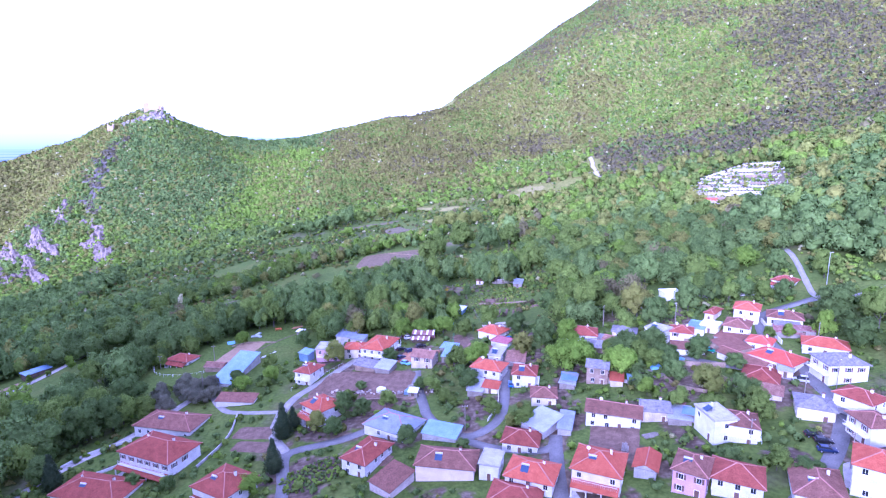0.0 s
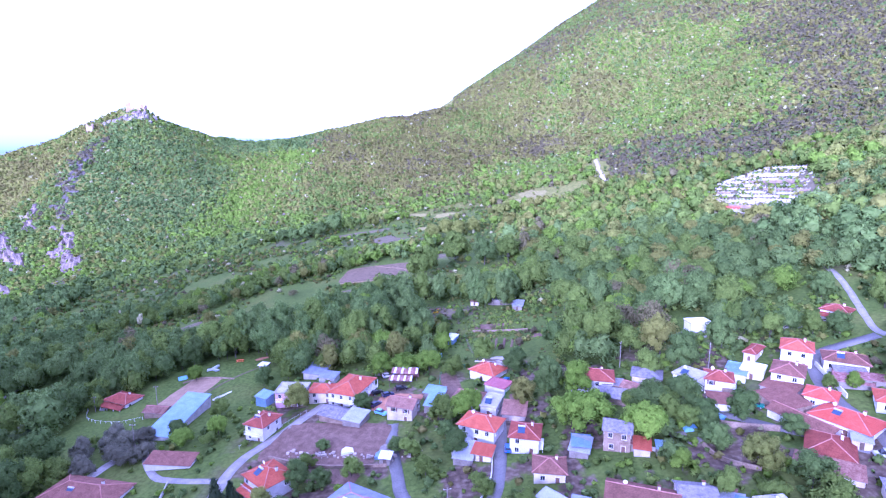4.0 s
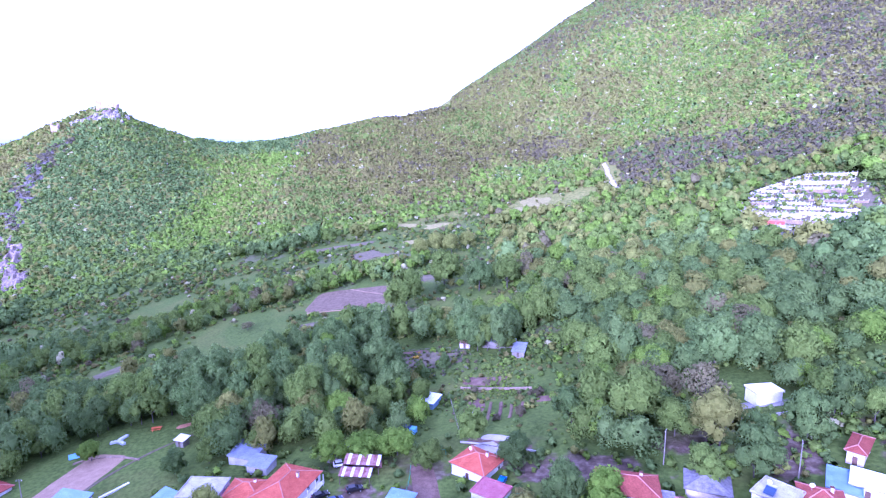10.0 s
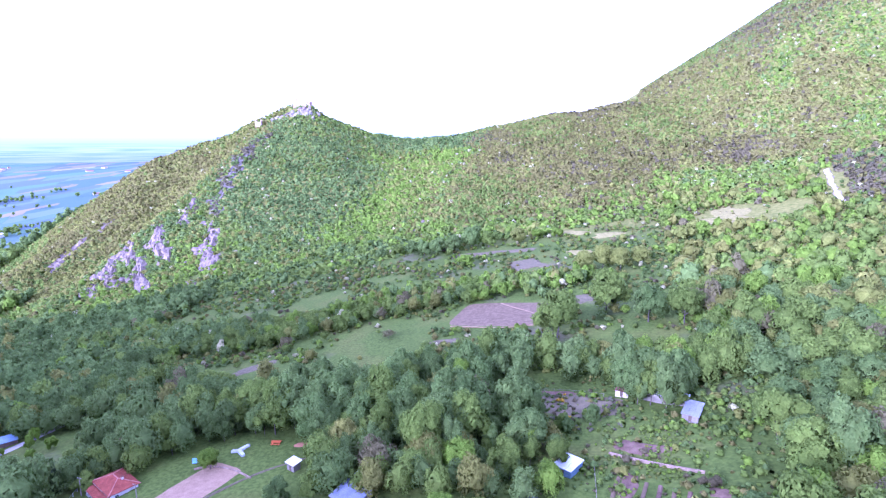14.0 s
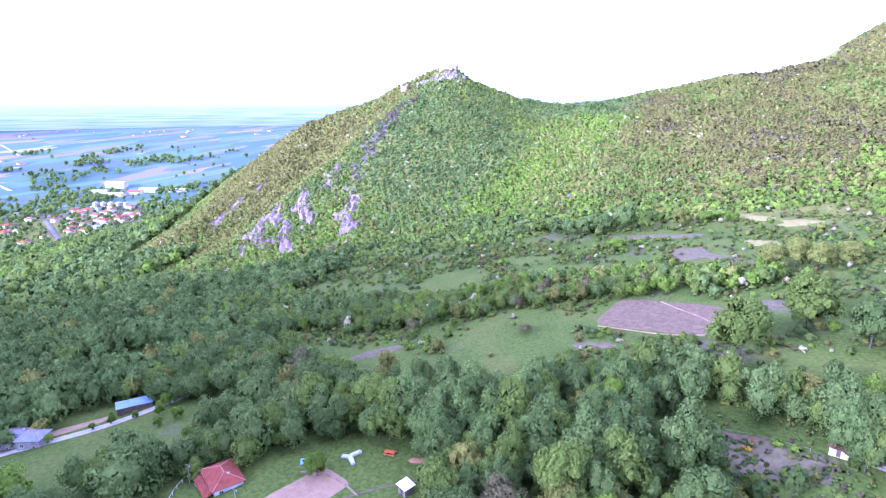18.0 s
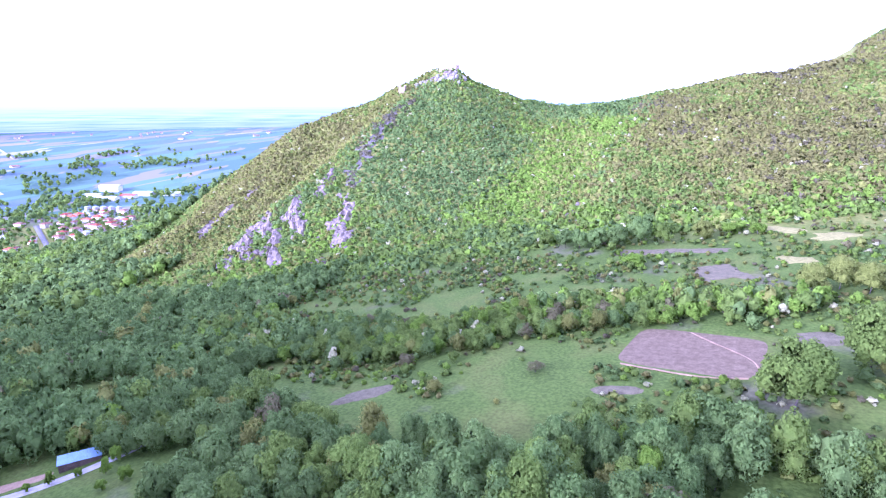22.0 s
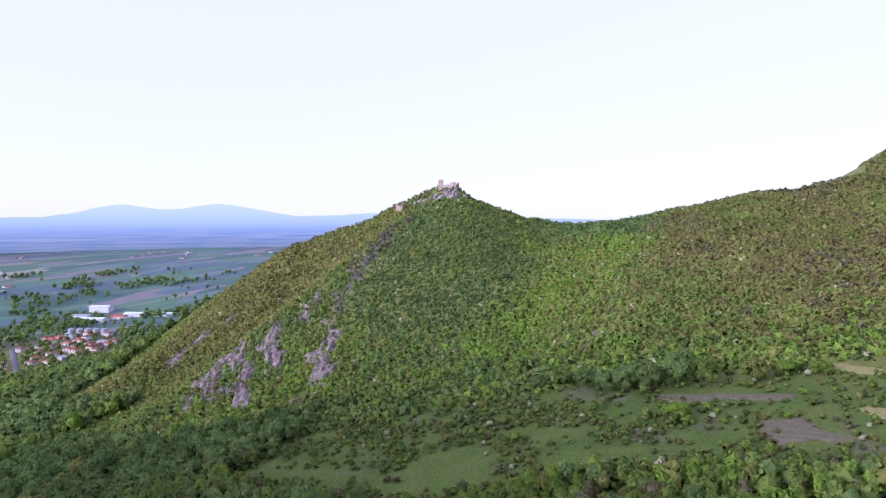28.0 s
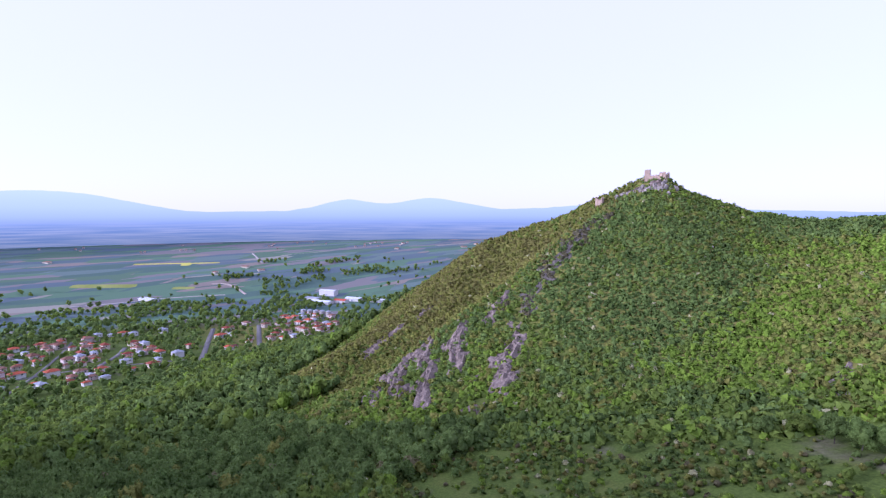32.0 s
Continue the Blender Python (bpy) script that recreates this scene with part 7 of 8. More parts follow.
# ---- cars ----
WHEEL_TYRE = Shape().tube((0, -0.11, 0), (0, 0.11, 0), 0.31, 12).mesh("tyre", "rubber")
WHEEL_RIM = Shape().tube((0, -0.125, 0), (0, 0.125, 0), 0.19, 10).mesh("rim", "steel")


def car(x, y, turn, paint, words, long=4.2, van=False):
    """Nose to its own +x."""
    ob = thing("car", f"{words} parked in the village", "car", x, y, turn, float(on_ground(x, y)) + 0.16, "parked cars")
    h, w = long / 2, 0.86
    side = [(-h, 0.28), (-h + 0.03, 0.75), (-h + 0.15, 0.92), (-h + 0.75, 0.96), (h - 1.15, 0.93), (h - 0.15, 0.78), (h, 0.6), (h - 0.02, 0.28)]
    b = Shape()
    n = len(side)
    b.add([(p, -w, q) for p, q in side] + [(p, w, q) for p, q in side], [tuple(range(n)), tuple(range(2 * n - 1, n - 1, -1))] + [(i, n + i, n + (i + 1) % n, (i + 1) % n) for i in range(n)])
    part("body", b, paint, ob)
    roof_z = 1.85 if van else 1.43
    rear = -h + (0.08 if van else 0.28)
    low = [(rear, 0.92), (h - 1.05, 0.92)]
    high = [(rear + 0.35, roof_z - 0.06), (h - 1.95, roof_z - 0.06)]
    g = Shape()
    g.add([(low[0][0], -0.8, 0.92), (low[1][0], -0.8, 0.92), (low[1][0], 0.8, 0.92), (low[0][0], 0.8, 0.92), (high[0][0], -0.66, high[0][1]), (high[1][0], -0.66, high[1][1]), (high[1][0], 0.66, high[1][1]), (high[0][0], 0.66, high[0][1])],
          [(0, 1, 5, 4), (1, 2, 6, 5), (2, 3, 7, 6), (3, 0, 4, 7), (4, 5, 6, 7)])
    cabin = part("cabin_glass", g, "dark_glass", ob, "dark glazed cabin")
    part("car_roof", Shape().box(high[0][0] - 0.03, -0.68, roof_z - 0.06, high[1][0] + 0.03, 0.68, roof_z), paint, cabin)
    for px in (-h + 0.75, h - 0.78):
        for py in (-0.78, 0.78):
            wheel = part("wheel", WHEEL_TYRE, None, ob, at=pose(px, py, 0.16))
            part("rim", WHEEL_RIM, None, wheel)
    for py in (-0.6, 0.6):
        part("headlight", Shape().box(h - 0.06, py - 0.16, 0.6, h + 0.02, py + 0.16, 0.74), "white_paint", ob)
        part("tail_light", Shape().box(-h - 0.015, py - 0.14, 0.62, -h + 0.05, py + 0.14, 0.8), "paint_red", ob)


for row in ((-17.6, 222.3, 35, "paint_black", "black saloon car"), (-13.6, 219.6, 30, "paint_navy", "dark blue pickup car"), (-9.5, 223.5, 20, "paint_black", "black covered car"), (-17.0, 213.5, 50, "paint_navy", "dark blue hatchback"),
            (-14.6, 207.2, -30, "paint_sky", "light blue hatchback"), (26.2, 219.5, 70, "paint_blue", "bright blue hatchback"), (73.5, 192.2, -60, "paint_blue", "blue van"), (78, 189.0, -50, "paint_silver", "silver saloon car"),
            (90.5, 184.5, -35, "paint_green", "green car under a cover"), (92, 130.8, -12, "paint_black", "black saloon car"), (92.6, 127.9, -14, "paint_black", "black estate car"), (91.2, 124.4, -18, "paint_navy", "dark blue saloon car"),
            (104.9, 157.4, 160, "paint_silver", "silver van"), (22.4, 178.6, 85, "paint_blue", "small blue pickup"), (-15, 236, 20, "paint_pearl", "white hatchback")):
    car(*row, van="van" in row[4])


# ---- poles and wires ----
def pole(x, y, high, turn=0.0, arms=1):
    ob = thing("utility_pole", "weathered wooden utility pole with cross-arm", "utility pole", x, y, turn, group="utility poles")
    part("mast", Shape().tube((0, 0, -0.6), (0, 0, high), 0.15, 8, 0.1), "wood_grey", ob)
    for k in range(arms):
        arm = part("cross_arm", Shape().box(-0.9, -0.06, high - 0.5 - 0.6 * k, 0.9, 0.06, high - 0.38 - 0.6 * k), "wood_grey", ob)
        for u in (-0.75, 0.0, 0.75):
            part("insulator", Shape().tube((u, 0, high - 0.38 - 0.6 * k), (u, 0, high - 0.18 - 0.6 * k), 0.05, 6), "white_paint", arm)
    return (x, y, float(land(x, y)) + high - 0.2)


def wire(a, b):
    s, vs, fs = Shape(), [], []
    for k in range(13):
        t = k / 12
        x, y, z = a[0] + (b[0] - a[0]) * t, a[1] + (b[1] - a[1]) * t, a[2] + (b[2] - a[2]) * t - 1.6 * (1 - (2 * t - 1) ** 2)
        vs += [(x + 0.025, y, z), (x - 0.013, y + 0.02, z), (x - 0.013, y - 0.02, z)]
    for k in range(12):
        fs += [(3 * k + e, 3 * k + (e + 1) % 3, 3 * k + 3 + (e + 1) % 3, 3 * k + 3 + e) for e in range(3)]
    s.add(vs, fs)
    tagged(new("overhead_wire", s.mesh("overhead_wire", "rubber")), "thin dark sagging overhead wire", "wire", "overhead wires")


line = [pole(20.6, 242, 9, 70), pole(64, 219, 9, 60), pole(87.5, 206.5, 10, 60), pole(122, 177, 9, 50)]
line2 = [pole(111, 151, 9, 30), pole(100.5, 148.5, 8, 30), pole(92, 117.5, 9, 20)]
line3 = [pole(6.1, 154.6, 8, 10), pole(-49.6, 163.5, 9, 10), pole(-91.4, 203, 9, 0), pole(-98, 231, 9, 0)]
pole(76.5, 131, 7, 0), pole(-124, 236, 6, 0)
for run in (line, line2, line3):
    for a, b in zip(run, run[1:]):
        wire(a, b)
mast = thing("lamp_mast", "tall pale grey steel lamp mast", "street lamp", 153, 221)
part("mast", Shape().tube((0, 0, -0.5), (0, 0, 13), 0.16, 8, 0.09), "steel", mast)
part("lamp_head", Shape().box(-0.15, -0.2, 12.9, 1.1, 0.2, 13.1), "steel", mast)


# ---- walls and fences ----
def wall_run(points, high, thick, material, label, name="garden_wall", cap=None):
    p = along(points, 2.0)
    s = Shape()
    for (ax, ay), (bx, by) in zip(p, p[1:]):
        d = math.hypot(bx - ax, by - ay) + 1e-9
        px, py = -(by - ay) / d * thick / 2, (bx - ax) / d * thick / 2
        za, zb = float(on_ground(ax, ay)) + high, float(on_ground(bx, by)) + high
        s.slab([(ax + px, ay + py, za), (ax - px, ay - py, za), (bx - px, by - py, zb), (bx + px, by + py, zb)], high + 0.6)
    return tagged(new(name, s.mesh(name, material)), label, "wall", kind="structure")


wall_run([(83, 196), (91, 188), (99, 178), (105, 168)], 2.0, 0.5, "stone_wall", "rough stone wall along the lane")
wall_run([(118, 203), (116, 193), (114, 183)], 1.4, 0.35, "plaster_white", "whitewashed wall beside the lane")
wall_run([(-119, 161), (-114, 168), (-103, 173)], 0.9, 0.25, "plaster_white", "low white garden wall")
wall_run([(-112, 150), (-100, 157), (-90, 164)], 0.9, 0.25, "plaster_white", "low white garden wall")
wall_run([(-73, 150), (-68, 166), (-71, 182)], 0.9, 0.3, "concrete", "grey garden wall")
wall_run([(13, 158), (17, 166), (18, 176)], 0.7, 0.25, "plaster_white", "white kerb wall with railing")
wall_run([(-45, 189), (-30, 181), (-10, 178)], 0.8, 0.5, "stone_wall", "collapsed dry-stone wall across a plot")
wall_run([(18, 279), (28, 275), (41, 271)], 0.8, 0.4, "stone_wall", "dry-stone terrace wall in the gardens")
wall_run([(17, 241.5), (27, 237), (38, 230.5)], 0.5, 0.25, "concrete_pale", "low pale kerb beside the dug strip")
wall_run([(-66, 277), (-60, 281), (-54, 279)], 0.7, 0.3, "concrete_white", "white parapet at the edge of the lawn")
wall_run([(78, 236), (90, 233), (104, 234)], 0.6, 0.4, "concrete", "grey retaining wall below the hut")
wall_run([(100, 238), (118, 236), (132, 228)], 0.4, 0.25, "concrete", "grey parapet along the lane")
wall_run([(56, 150), (66, 148), (70, 158)], 1.2, 0.4, "stone_wall", "stone yard wall")
wall_run([(72, 182), (80, 176), (90, 172)], 1.6, 0.4, "stone_wall", "stone yard wall with plank piles")


def fence(points, high, label, material="white_paint", step=2.4):
    ob = thing("fence", label, "fence", points[0][0], points[0][1], z=0.0)
    ob.location = (0, 0, 0)
    p = along(points, step)
    tops = []
    post = Shape().tube((0, 0, -0.3), (0, 0, high), 0.06, 6).mesh("post", material)
    for x, y in p:
        z = float(on_ground(x, y))
        part("post", post, None, ob, at=pose(float(x), float(y), z))
        tops.append((float(x), float(y), z + high - 0.1))
    for a, b in zip(tops, tops[1:]):
        part("rail", Shape().tube(a, b, 0.035, 5), material, ob)


fence([(-118, 226), (-108, 222), (-100, 224)], 1.1, "white post-and-rail fence by the red-roofed house")
fence([(-128, 238), (-124, 230), (-118, 226)], 1.1, "white post-and-rail fence on the lawn")
fence([(2, 208), (4, 222), (4, 236), (13, 236)], 1.6, "green netting fence round a dug plot", "net_green")
fence([(24, 199), (25, 213), (31, 213)], 1.6, "green netting fence round a garden bed", "net_green")
fence([(-170, 244), (-162, 242), (-152, 246)], 1.0, "pale rail fence in the meadow")
fence([(-56, 196), (-48, 203), (-40, 214)], 1.2, "thin steel fence along the lane", "steel")

wall_run([(70, 170), (71, 163), (78, 158)], 1.1, 0.4, "stone_wall", "low stone enclosure wall in the gardens")
wall_run([(48, 176), (56, 172), (64, 166)], 1.0, 0.3, "concrete", "grey block wall along the farmyard")
# ---- small things on the lawns and in the gardens ----
barn = thing("barn", "open two-level barn under striped rusty and white iron sheets", "barn", -9.2, 230, -5)
for name_, x0, x1, y0, y1, z0, z1 in (("lower_roof", -4.6, 3.6, -3.6, -0.2, 2.1, 2.7), ("upper_roof", -4.2, 5.2, -0.1, 3.6, 3.3, 4.1)):
    n_ = 11
    for k in range(n_):
        u0, u1 = x0 + (x1 - x0) * k / n_, x0 + (x1 - x0) * (k + 0.96) / n_
        lift_ = 0.03 * (k % 2)
        part(name_ + "_sheet", Shape().slab([(u0, y0, z0 + lift_), (u1, y0, z0 + lift_), (u1, y1, z1 + lift_), (u0, y1, z1 + lift_)], 0.05), "metal_white" if k % 3 == 1 else "rust", barn)
    for u in (x0 + 0.3, 0.5 * (x0 + x1), x1 - 0.3):
        part("post", Shape().box(u - 0.09, y0 + 0.2, -0.6, u + 0.09, y0 + 0.38, z0 + 0.02), "wood_dark", barn)
part("back_wall", Shape().box(-4.2, 3.3, -0.6, 5.2, 3.5, 3.9), "rust", barn)
part("partition", Shape().box(-4.2, -0.15, -0.6, 3.6, 0.0, 2.6), "wood_dark", barn)
part("side_wall", Shape().box(-4.3, -0.1, -0.6, -4.15, 3.3, 3.5), "wood_dark", barn)
wall_run([(-98, 251.5), (-94, 253.6), (-85, 253.0), (-77, 249.8)], 0.5, 0.35, "stone_wall", "low stone border round the sports pitch")
patch("bare_ground", -71.7, 269, 4, 2.2, 20, "orange_earth", "reddish dug earth at the edge of the lawn", "ground", lift=0.16, power=2.4, ragged=0.4)
tarp = thing("leaning_sheet", "blue sheet leaning over a pile on the lawn", "sheet", -99.8, 255.4, 35)
part("sheet", Shape().slab([(-1.7, -0.5, 0.15), (1.7, -0.5, 0.15), (1.7, 0.5, 1.3), (-1.7, 0.5, 1.3)], 0.05), "tarp_blue", tarp)
part("pile", Shape().box(-1.4, 0.0, -0.2, 1.4, 0.6, 0.75), "wood_grey", tarp)
kiosk = thing("garden_hut", "small grey wooden garden hut with white-edged roof", "hut", -67, 256, -20)
part("wall", Shape().box(-1.5, -1.2, -0.3, 1.5, 1.2, 2.3), "wood_grey", kiosk)
part("roof", Shape().slab([(-1.9, -1.6, 2.3), (1.9, -1.6, 2.3), (1.9, 1.6, 2.8), (-1.9, 1.6, 2.8)], 0.15), "concrete_white", kiosk)
part("door", Shape().box(-0.4, -1.25, 0, 0.4, -1.2, 1.9), "wood_dark", kiosk)
table = thing("picnic_table", "orange-red wooden picnic table with benches", "table", -81, 268, 15)
part("tabletop", Shape().box(-1.5, -0.6, 0.72, 1.5, 0.6, 0.8), "paint_orange", table)
for side in (-1, 1):
    part("bench", Shape().box(-1.5, side * 1.0 - 0.2, 0.42, 1.5, side * 1.0 + 0.2, 0.48), "paint_orange", table)
    part("leg", Shape().box(side * 1.1 - 0.06, -1.1, 0.0, side * 1.1 + 0.06, 1.1, 0.42).box(side * 1.1 - 0.06, -0.4, 0.42, side * 1.1 + 0.06, 0.4, 0.72), "paint_orange", table)
for dx, dy, turn in ((0, 0, 20), (2.6, -1.2, -35), (1.2, 2.2, 70)):
    boat = solid("sheet_pile", Shape().slab([(-1.6, -0.6, 0.6), (1.6, -0.5, 0.75), (1.4, 0.6, 0.7), (-1.5, 0.7, 0.5)], 0.6), "metal_white", "pile of white sheeting on the lawn", "sheeting", -91 + dx, 262 + dy, turn, group="sheets on the lawn")
solid("trough", Shape().box(-4, -0.35, 0, 4, 0.35, 0.45), "concrete_white", "long pale concrete trough on the grass", "trough", -76, 235, 58)
parasol = thing("shelter", "small garden shelter with a blue sheet roof", "shelter", -130, 259, 10)
for px in (-1.8, 1.8):
    for py in (-1.2, 1.2):
        part("post", Shape().box(px - 0.06, py - 0.06, -0.3, px + 0.06, py + 0.06, 2.4), "wood_dark", parasol)
part("roof", Shape().slab([(-2.4, -1.7, 2.4), (2.4, -1.7, 2.4), (2.4, 1.7, 2.75), (-2.4, 1.7, 2.75)], 0.1), "tarp_blue", parasol)


def shack(x, y, w, d, h, turn, cover, wall_, label):
    ob = thing("shack", label, "shack", x, y, turn, group="garden shacks")
    part("wall", Shape().box(-w / 2, -d / 2, -0.5, w / 2, d / 2, h), wall_, ob)
    k = 3
    for i in range(k):
        a, b = -w / 2 - 0.3 + i * (w + 0.6) / k, -w / 2 - 0.3 + (i + 1) * (w + 0.6) / k - 0.04
        part("roof_sheet", Shape().slab([(a, -d / 2 - 0.4, h + 0.05 + 0.06 * (i % 2)), (b, -d / 2 - 0.4, h + 0.05 + 0.06 * (i % 2)), (b, d / 2 + 0.4, h + 0.6), (a, d / 2 + 0.4, h + 0.6)], 0.06), cover, ob)
    part("door", Shape().box(-0.45, -d / 2 - 0.05, 0, 0.45, -d / 2, 1.8), "wood_dark", ob)


shack(8, 269, 5, 6, 2.3, -25, "metal_white", "metal_blue", "small shed with bright pale blue sheet roof")
shack(34, 311, 13, 4.5, 2.2, -15, "metal_white", "wood_grey", "long patched garden shack with pale metal roof")
shack(41, 302, 4.5, 9, 2.0, -15, "metal_grey", "wood_grey", "low grey-roofed garden shack")
shack(21, 314, 4, 3, 1.9, -15, "tile_old", "plaster_old", "little brick garden hut")
shack(-199, 263, 12, 4.5, 2.6, 62, "metal_blue", "wood_dark", "long open shed with light blue roof by the road")
shack(-118, 272, 4, 3, 2.0, 15, "metal_blue", "wood_grey", "small garden shed with blue roof in the trees")
shack(-37, 238, 6, 5, 2.4, -15, "slate_blue", "concrete", "grey-roofed garden store beside a lane")
shack(-17, 240, 5, 5, 2.4, -20, "metal_grey", "wood_grey", "grey carport with metal roof")
shack(124, 188, 7, 4, 2.2, -20, "rust", "wood_grey", "small tool shed with rusty roof")
for x, y, w, d, h, turn, cover, wall_, label in (
        (52.5, 172.9, 4.5, 3, 2.0, -12, "rust", "wood_grey", "low rusty-roofed shed at the yard's edge"), (60, 168.7, 4, 3, 2.1, -12, "metal_blue", "wood_grey", "small blue-roofed shed at the yard's edge"),
        (65, 149.5, 5, 3.5, 2.3, -30, "rust", "wood_dark", "shed patched with rusty metal sheets"), (68, 145, 4.5, 3, 2.2, -30, "metal_blue", "wood_grey", "lean-to with blue metal roof"),
        (9.9, 181.2, 4.5, 4, 2.3, -8, "metal_grey", "concrete", "grey lean-to beside a house"), (57.6, 204.5, 6, 4, 2.2, -15, "slate", "stone_wall", "old stone shed with slate roof"),
        (40.8, 174.9, 4.5, 5, 2.3, -12, "metal_blue", "concrete", "narrow shed with pale blue roof"), (88.4, 156.6, 7, 3.5, 2.0, -38, "tile_old", "plaster_old", "low store with old red tiles"),
        (103, 162, 4, 3, 2.1, -30, "metal_grey", "plaster_old", "small grey-roofed store by the lane"), (121.7, 193.4, 8, 3.5, 2.2, -20, "slate", "stone_wall", "stone shed below the white house"),
        (-10.3, 179.7, 3, 2.6, 2.1, -10, "metal_white", "wood_grey", "tiny garden shed with pale roof"), (2.4, 214.7, 6, 5, 2.3, -20, "metal_blue", "wood_grey", "blue metal carport beside the lane"),
        (-43, 251, 6, 4, 2.4, -15, "metal_grey", "wood_grey", "grey shed behind the long house")):
    shack(x, y, w, d, h, turn, cover, wall_, label)
truck = thing("covered_truck", "old blue truck under a dark tarpaulin", "truck", 1.5, 251, -20)
part("load_cover", Shape().box(-3.2, -1.1, 0.7, 1.2, 1.1, 2.3), "paint_navy", truck)
part("cab", Shape().box(1.3, -1.0, 0.5, 3.0, 1.0, 2.1), "paint_sky", truck)
part("chassis", Shape().box(-3.2, -0.9, 0.35, 3.0, 0.9, 0.65), "rubber", truck)
for px in (-2.2, 1.9):
    for py in (-0.95, 0.95):
        wheel = part("wheel", WHEEL_TYRE, None, truck, at=pose(px, py, 0.3) @ Matrix.Diagonal((1.3, 1.3, 1.3, 1)))
        part("rim", WHEEL_RIM, None, wheel)
for x, y, turn in ((66, 176, 10), (69, 172, 30), (75, 174, -20), (47, 136, 70), (45, 132, 75), (62, 168, 15), (55, 140, 20)):
    pile = thing("timber_stack", "stack of weathered grey planks and beams", "timber", x, y, turn, group="timber stacks")
    for k in range(5):
        part("plank", Shape().box(-2.2, -0.9 + 0.36 * k, 0.0, 2.2, -0.62 + 0.36 * k, 0.3 + 0.12 * ((k * 7) % 3)), "wood_grey", pile)
for x, y, turn, m_ in ((70, 178, 0, "tarp_blue"), (79, 181, 30, "tarp_blue"), (-22, 187, 10, "metal_white"), (-12, 183, 0, "metal_blue"), (-11, 186, 0, "wood_grey")):
    s = Shape()
    s.slab([(-1.7, -1.2, 0.7), (0.2, -1.4, 1.0), (1.8, -0.9, 0.6), (1.6, 1.1, 0.8), (-0.3, 1.5, 1.1), (-1.5, 1.0, 0.6)], 1.0)
    solid("tarpaulin_heap", s, m_, "heap of materials under a sheet in a yard", "heap", x, y, turn, group="covered heaps")
rub = np.random.default_rng(44)
s = Shape()
for k in range(70):
    t = rub.uniform()
    x, y = -40 + 34 * t + rub.normal(0, 1.2), 190 - 9 * t + rub.normal(0, 1.0)
    r = rub.uniform(0.15, 0.5)
    z = float(on_ground(x, y)) + 0.15
    s.box(x - r, y - r * 0.8, z - 0.3, x + r, y + r * 0.8, z + r)
tagged(new("rubble", s.mesh("rubble", "trail_earth")), "scattered pale rubble stones across the plot", "rubble", kind="stuff")
flowers = scattered(5, 40, 268, 300, 1.6, 171)
FX, FY = flowers[0], flowers[1]
keep = lattice(FX, FY, 9, 172) > 0.25
FX, FY = FX[keep], FY[keep]
wood("garden_flowers", "yellow flowering weeds and low crops in the gardens", np.arange(len(FX)), FX, FY, flowers[2].uniform(0.3, 0.7, len(FX)), np.full(len(FX), 0.8), flowers[2].choice(4, len(FX), p=[0.25, 0.35, 0.3, 0.1]), PLAIN_PROTOS,
     ["leaf_yellow", "leaf_bright", "leaf_mid", "leaf_mauve"], 12, sink=0.3)
VX, VY, VQ = scattered(-22, 64, 238, 332, 2.0, 421)
weedy = (lattice(VX, VY, 9, 422) + 0.5 * lattice(VX, VY, 4, 423) > -0.15) & ~in_village(VX, VY) & (VQ.uniform(size=len(VX)) < 0.7)
for cx_, cy_, clear_ in ((8, 269, 4.5), (34, 311, 8), (41, 302, 5.5), (21, 314, 3), (1.5, 251, 4), (-17, 240, 4)):
    weedy &= np.hypot(VX - cx_, VY - cy_) > clear_
VX, VY = VX[weedy], VY[weedy]
wood("garden_weeds", "rough weeds and low bushes over the neglected gardens", np.arange(len(VX)), VX, VY, VQ.uniform(0.3, 1.0, len(VX)), np.full(len(VX), 0.8), VQ.choice(6, len(VX), p=[0.3, 0.24, 0.16, 0.14, 0.1, 0.06]), LOW_PROTOS,
     ["leaf_mid", "leaf_dark", "leaf_olive", "leaf_grey", "leaf_brown", "leaf_mauve"], 19, sink=0.3)
OX, OY, OQ = scattered(-17, 28, 280, 318, 1.9, 411)
rough_plot = within([(-16, 303), (-13, 311), (-4, 314), (15, 312), (28, 304), (20, 292), (4, 288), (-10, 287)], OX, OY) & (OQ.uniform(size=len(OX)) < 0.75)
OX, OY = OX[rough_plot], OY[rough_plot]
wood("fallow_scrub", "grey-green scrub and yellow weeds on the fallow garden", np.arange(len(OX)), OX, OY, OQ.uniform(0.4, 1.15, len(OX)), np.full(len(OX), 0.9), OQ.choice(6, len(OX), p=[0.36, 0.2, 0.16, 0.14, 0.08, 0.06]), LOW_PROTOS,
     ["leaf_grey", "leaf_silver", "leaf_mid", "leaf_mauve", "flower_yellow", "leaf_olive"], 18, sink=0.3)
fence([(-14, 311), (-5, 314.5), (6, 314), (15, 312.5)], 1.2, "weathered stake fence along the fallow garden", "wood_grey", 3.0)
KX, KY, KQ = scattered(-46, -25, 131, 152, 1.1, 401)
inner_ = (((KX + 35) * 0.86 + (KY - 141.5) * 0.5) / 9.5) ** 4 + ((-(KX + 35) * 0.5 + (KY - 141.5) * 0.86) / 5.5) ** 4 < 1
KX, KY = KX[inner_], KY[inner_]
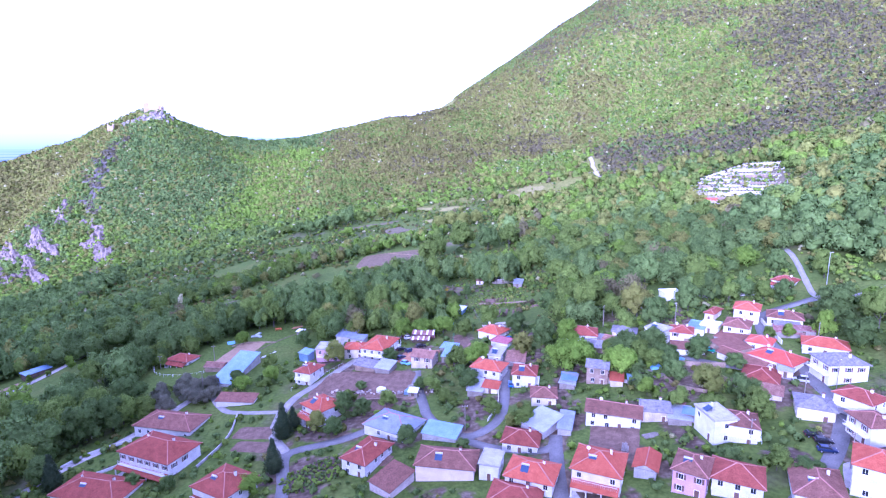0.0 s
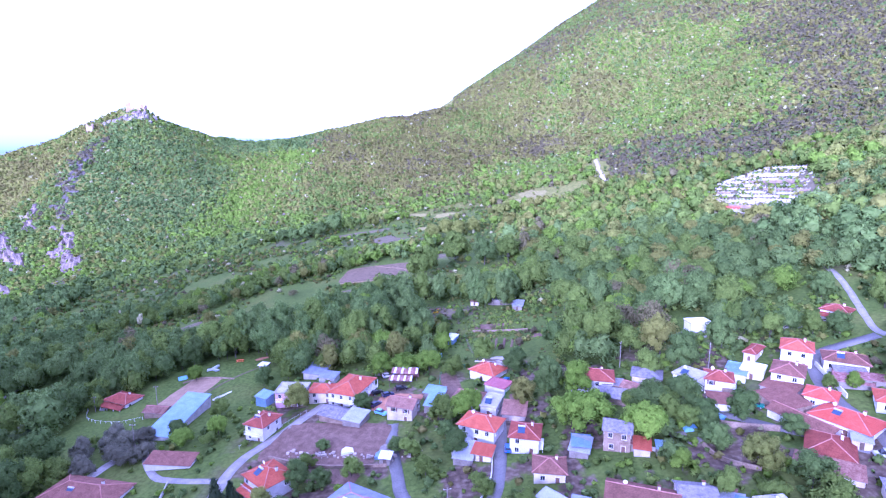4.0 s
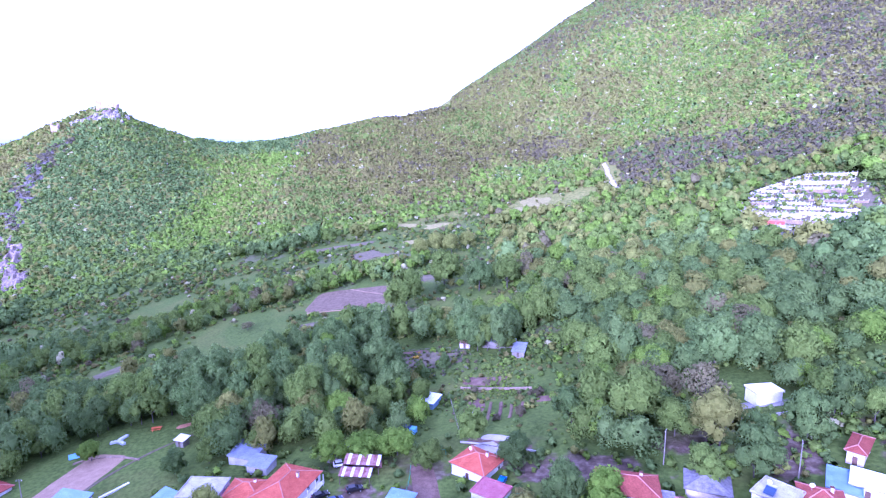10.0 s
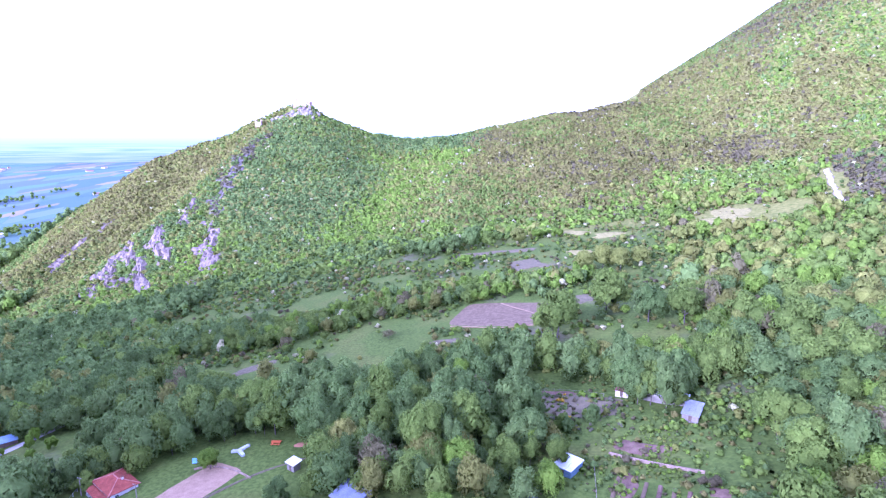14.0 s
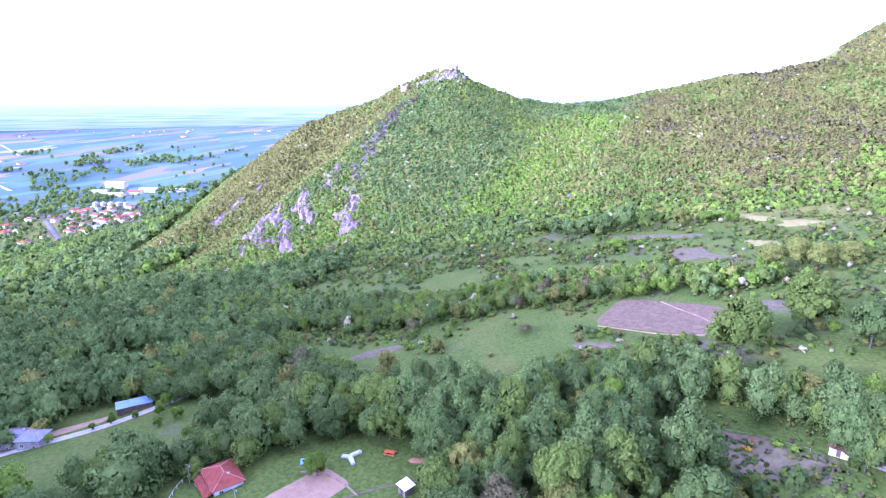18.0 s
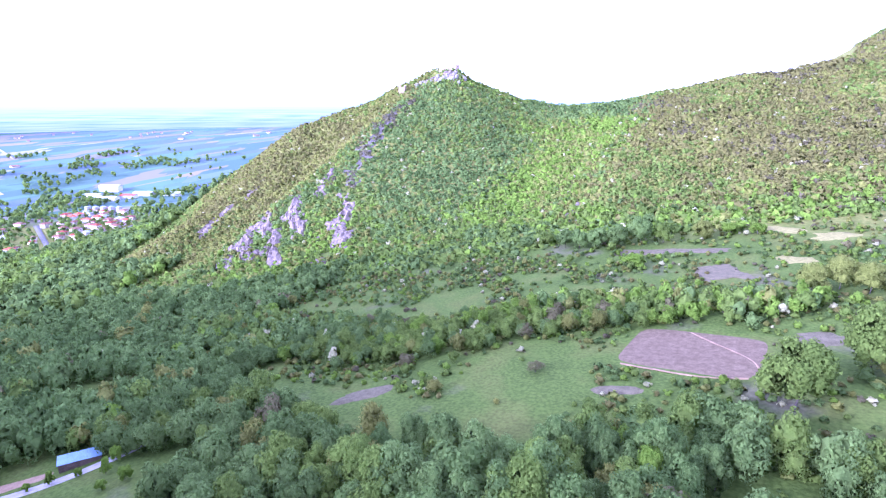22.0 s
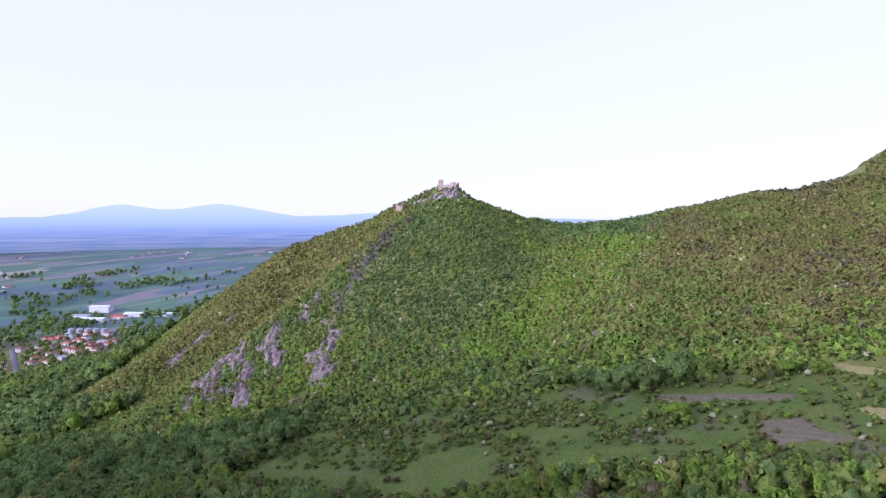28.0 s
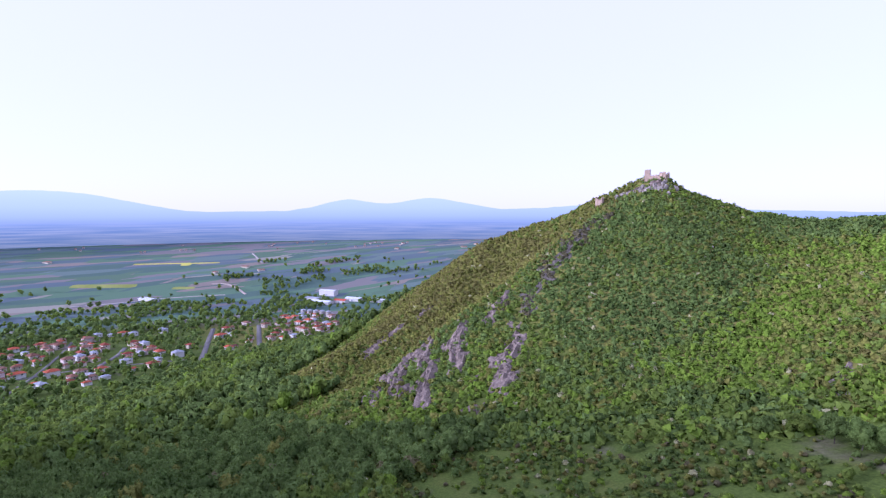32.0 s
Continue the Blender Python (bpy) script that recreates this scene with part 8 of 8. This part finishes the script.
wood("crop", "dense green crop on a small field by the lane", np.arange(len(KX)), KX, KY, KQ.uniform(0.4, 0.8, len(KX)), np.full(len(KX), 0.9), KQ.choice(3, len(KX)), LOW_PROTOS, ["leaf_mid", "leaf_dark", "leaf_bright"], 15, sink=0.3)
# trees at the edges of lawns and yards, where the wood begins
edge_rng = np.random.default_rng(301)
for x, y, k, r in ((-122, 272, "grey", 6), (-98, 282, "mid", 6.5), (-84, 284, "grey", 7), (-70, 286, "dark", 7), (-56, 284, "mid", 6), (-44, 276, "grey", 6.5), (-32, 270, "olive", 5.5), (-46, 262, "bare", 4.5),
                   (-30, 256, "mid", 5), (-20, 262, "bright", 5), (-8, 264, "mid", 4.5), (-4, 276, "grey", 6), (-10, 292, "grey", 7), (-22, 284, "dark", 7), (62, 268, "mid", 6), (60, 286, "mid", 7), (70, 272, "grey", 7),
                   (76, 262, "bright", 6), (48, 244, "dark", 5), (54, 236, "mid", 5), (108, 262, "dark", 7), (122, 262, "bright", 6), (96, 264, "grey", 7), (136, 190, "dark", 6),
                   (142, 178, "mid", 6), (150, 190, "bright", 5), (132, 172, "dark", 5), (148, 162, "mid", 6), (134, 150, "dark", 5), (150, 148, "mid", 6), (128, 138, "mid", 5), (58, 188, "mid", 3), (50, 192, "dark", 3), 
                   (60, 164, "dark", 3), (66, 150, "mid", 3), (74, 146, "mid", 3), (30, 226, "dark", 4), (-70, 218, "mid", 3.2), (-66, 206, "bright", 3),
                   (-62, 240, "dark", 3), (-54, 244, "mid", 3), (-100, 190, "silver", 3.5), (-106, 200, "silver", 3.5), (-112, 184, "mid", 5), (-120, 176, "dark", 6), (-128, 168, "dark", 6), (-134, 184, "mid", 6)):
    tree(x, y, k, r, 1.0 + edge_rng.uniform(-0.1, 0.2), "trees at the edge of the village")
for x, y, r in ((35, 254, 1.7), (28, 252.6, 1.2), (42.5, 265, 1.6), (40, 266, 1.2), (48.7, 245, 1.7), (50, 248, 1.3)):
    tree(x, y, "mauve", r, 0.8, "reddish bushes of the gardens")
fence([(14, 275), (15, 267), (16.5, 249), (18, 242)], 1.2, "old grey garden fence between plots", "wood_grey")
for k in range(6):
    x, y = 21 + 3.2 * k, 268 - 1.1 * k
    ribbon("garden_bed", [(x, y), (x - 1.2, y - 7), (x - 2.2, y - 15 + k)], 1.1, "soil" if k % 2 else "soil_mauve", "narrow dug vegetable bed", "garden bed", lift=0.12, edge=0.2)
patch("bare_ground", -208, 248, 12, 4, 52, "soil_pink", "trodden pink earth beside the road", "ground", lift=0.25, power=2.6, ragged=0.3)
house(-222, 232, 12, 9, 4.2, 30, "hip", "concrete", "slate_blue", chimney=True, group="houses of the hill village")
for x, y, r, h in ((-206, 236, 1.5, 1.3), (-199, 247, 1.2, 1.3), (-195, 252, 1.5, 1.5), (-190, 258, 1.2, 1.4), (-186, 268, 1.9, 1.6), (-181, 262, 1.7, 1.6), (-170, 262, 2.0, 1.3), (-172, 256, 1.6, 1.2)):
    tree(x, y, "bright", r, h, "young trees along the country road")
for x, y in ((-141.7, 227.4), (-138, 229)):
    tree(x, y, "pine", 2.6, 1.3, "pointed conifers in the meadow")
for x, y, r in ((-118, 262, 3.2), (-112, 258, 3), (-146, 252, 3), (-138, 250, 3.4), (-130, 246, 3), (-150, 240, 2.4), (-125, 238, 3)):
    tree(x, y, "mid", r, 0.9, "small trees on the lawns")

# the patterns that the trees were copied from are no longer needed
for protos in TREE_KINDS.values():
    for proto in protos:
        for ob in (*proto.children_recursive, proto):
            bpy.data.objects.remove(ob)
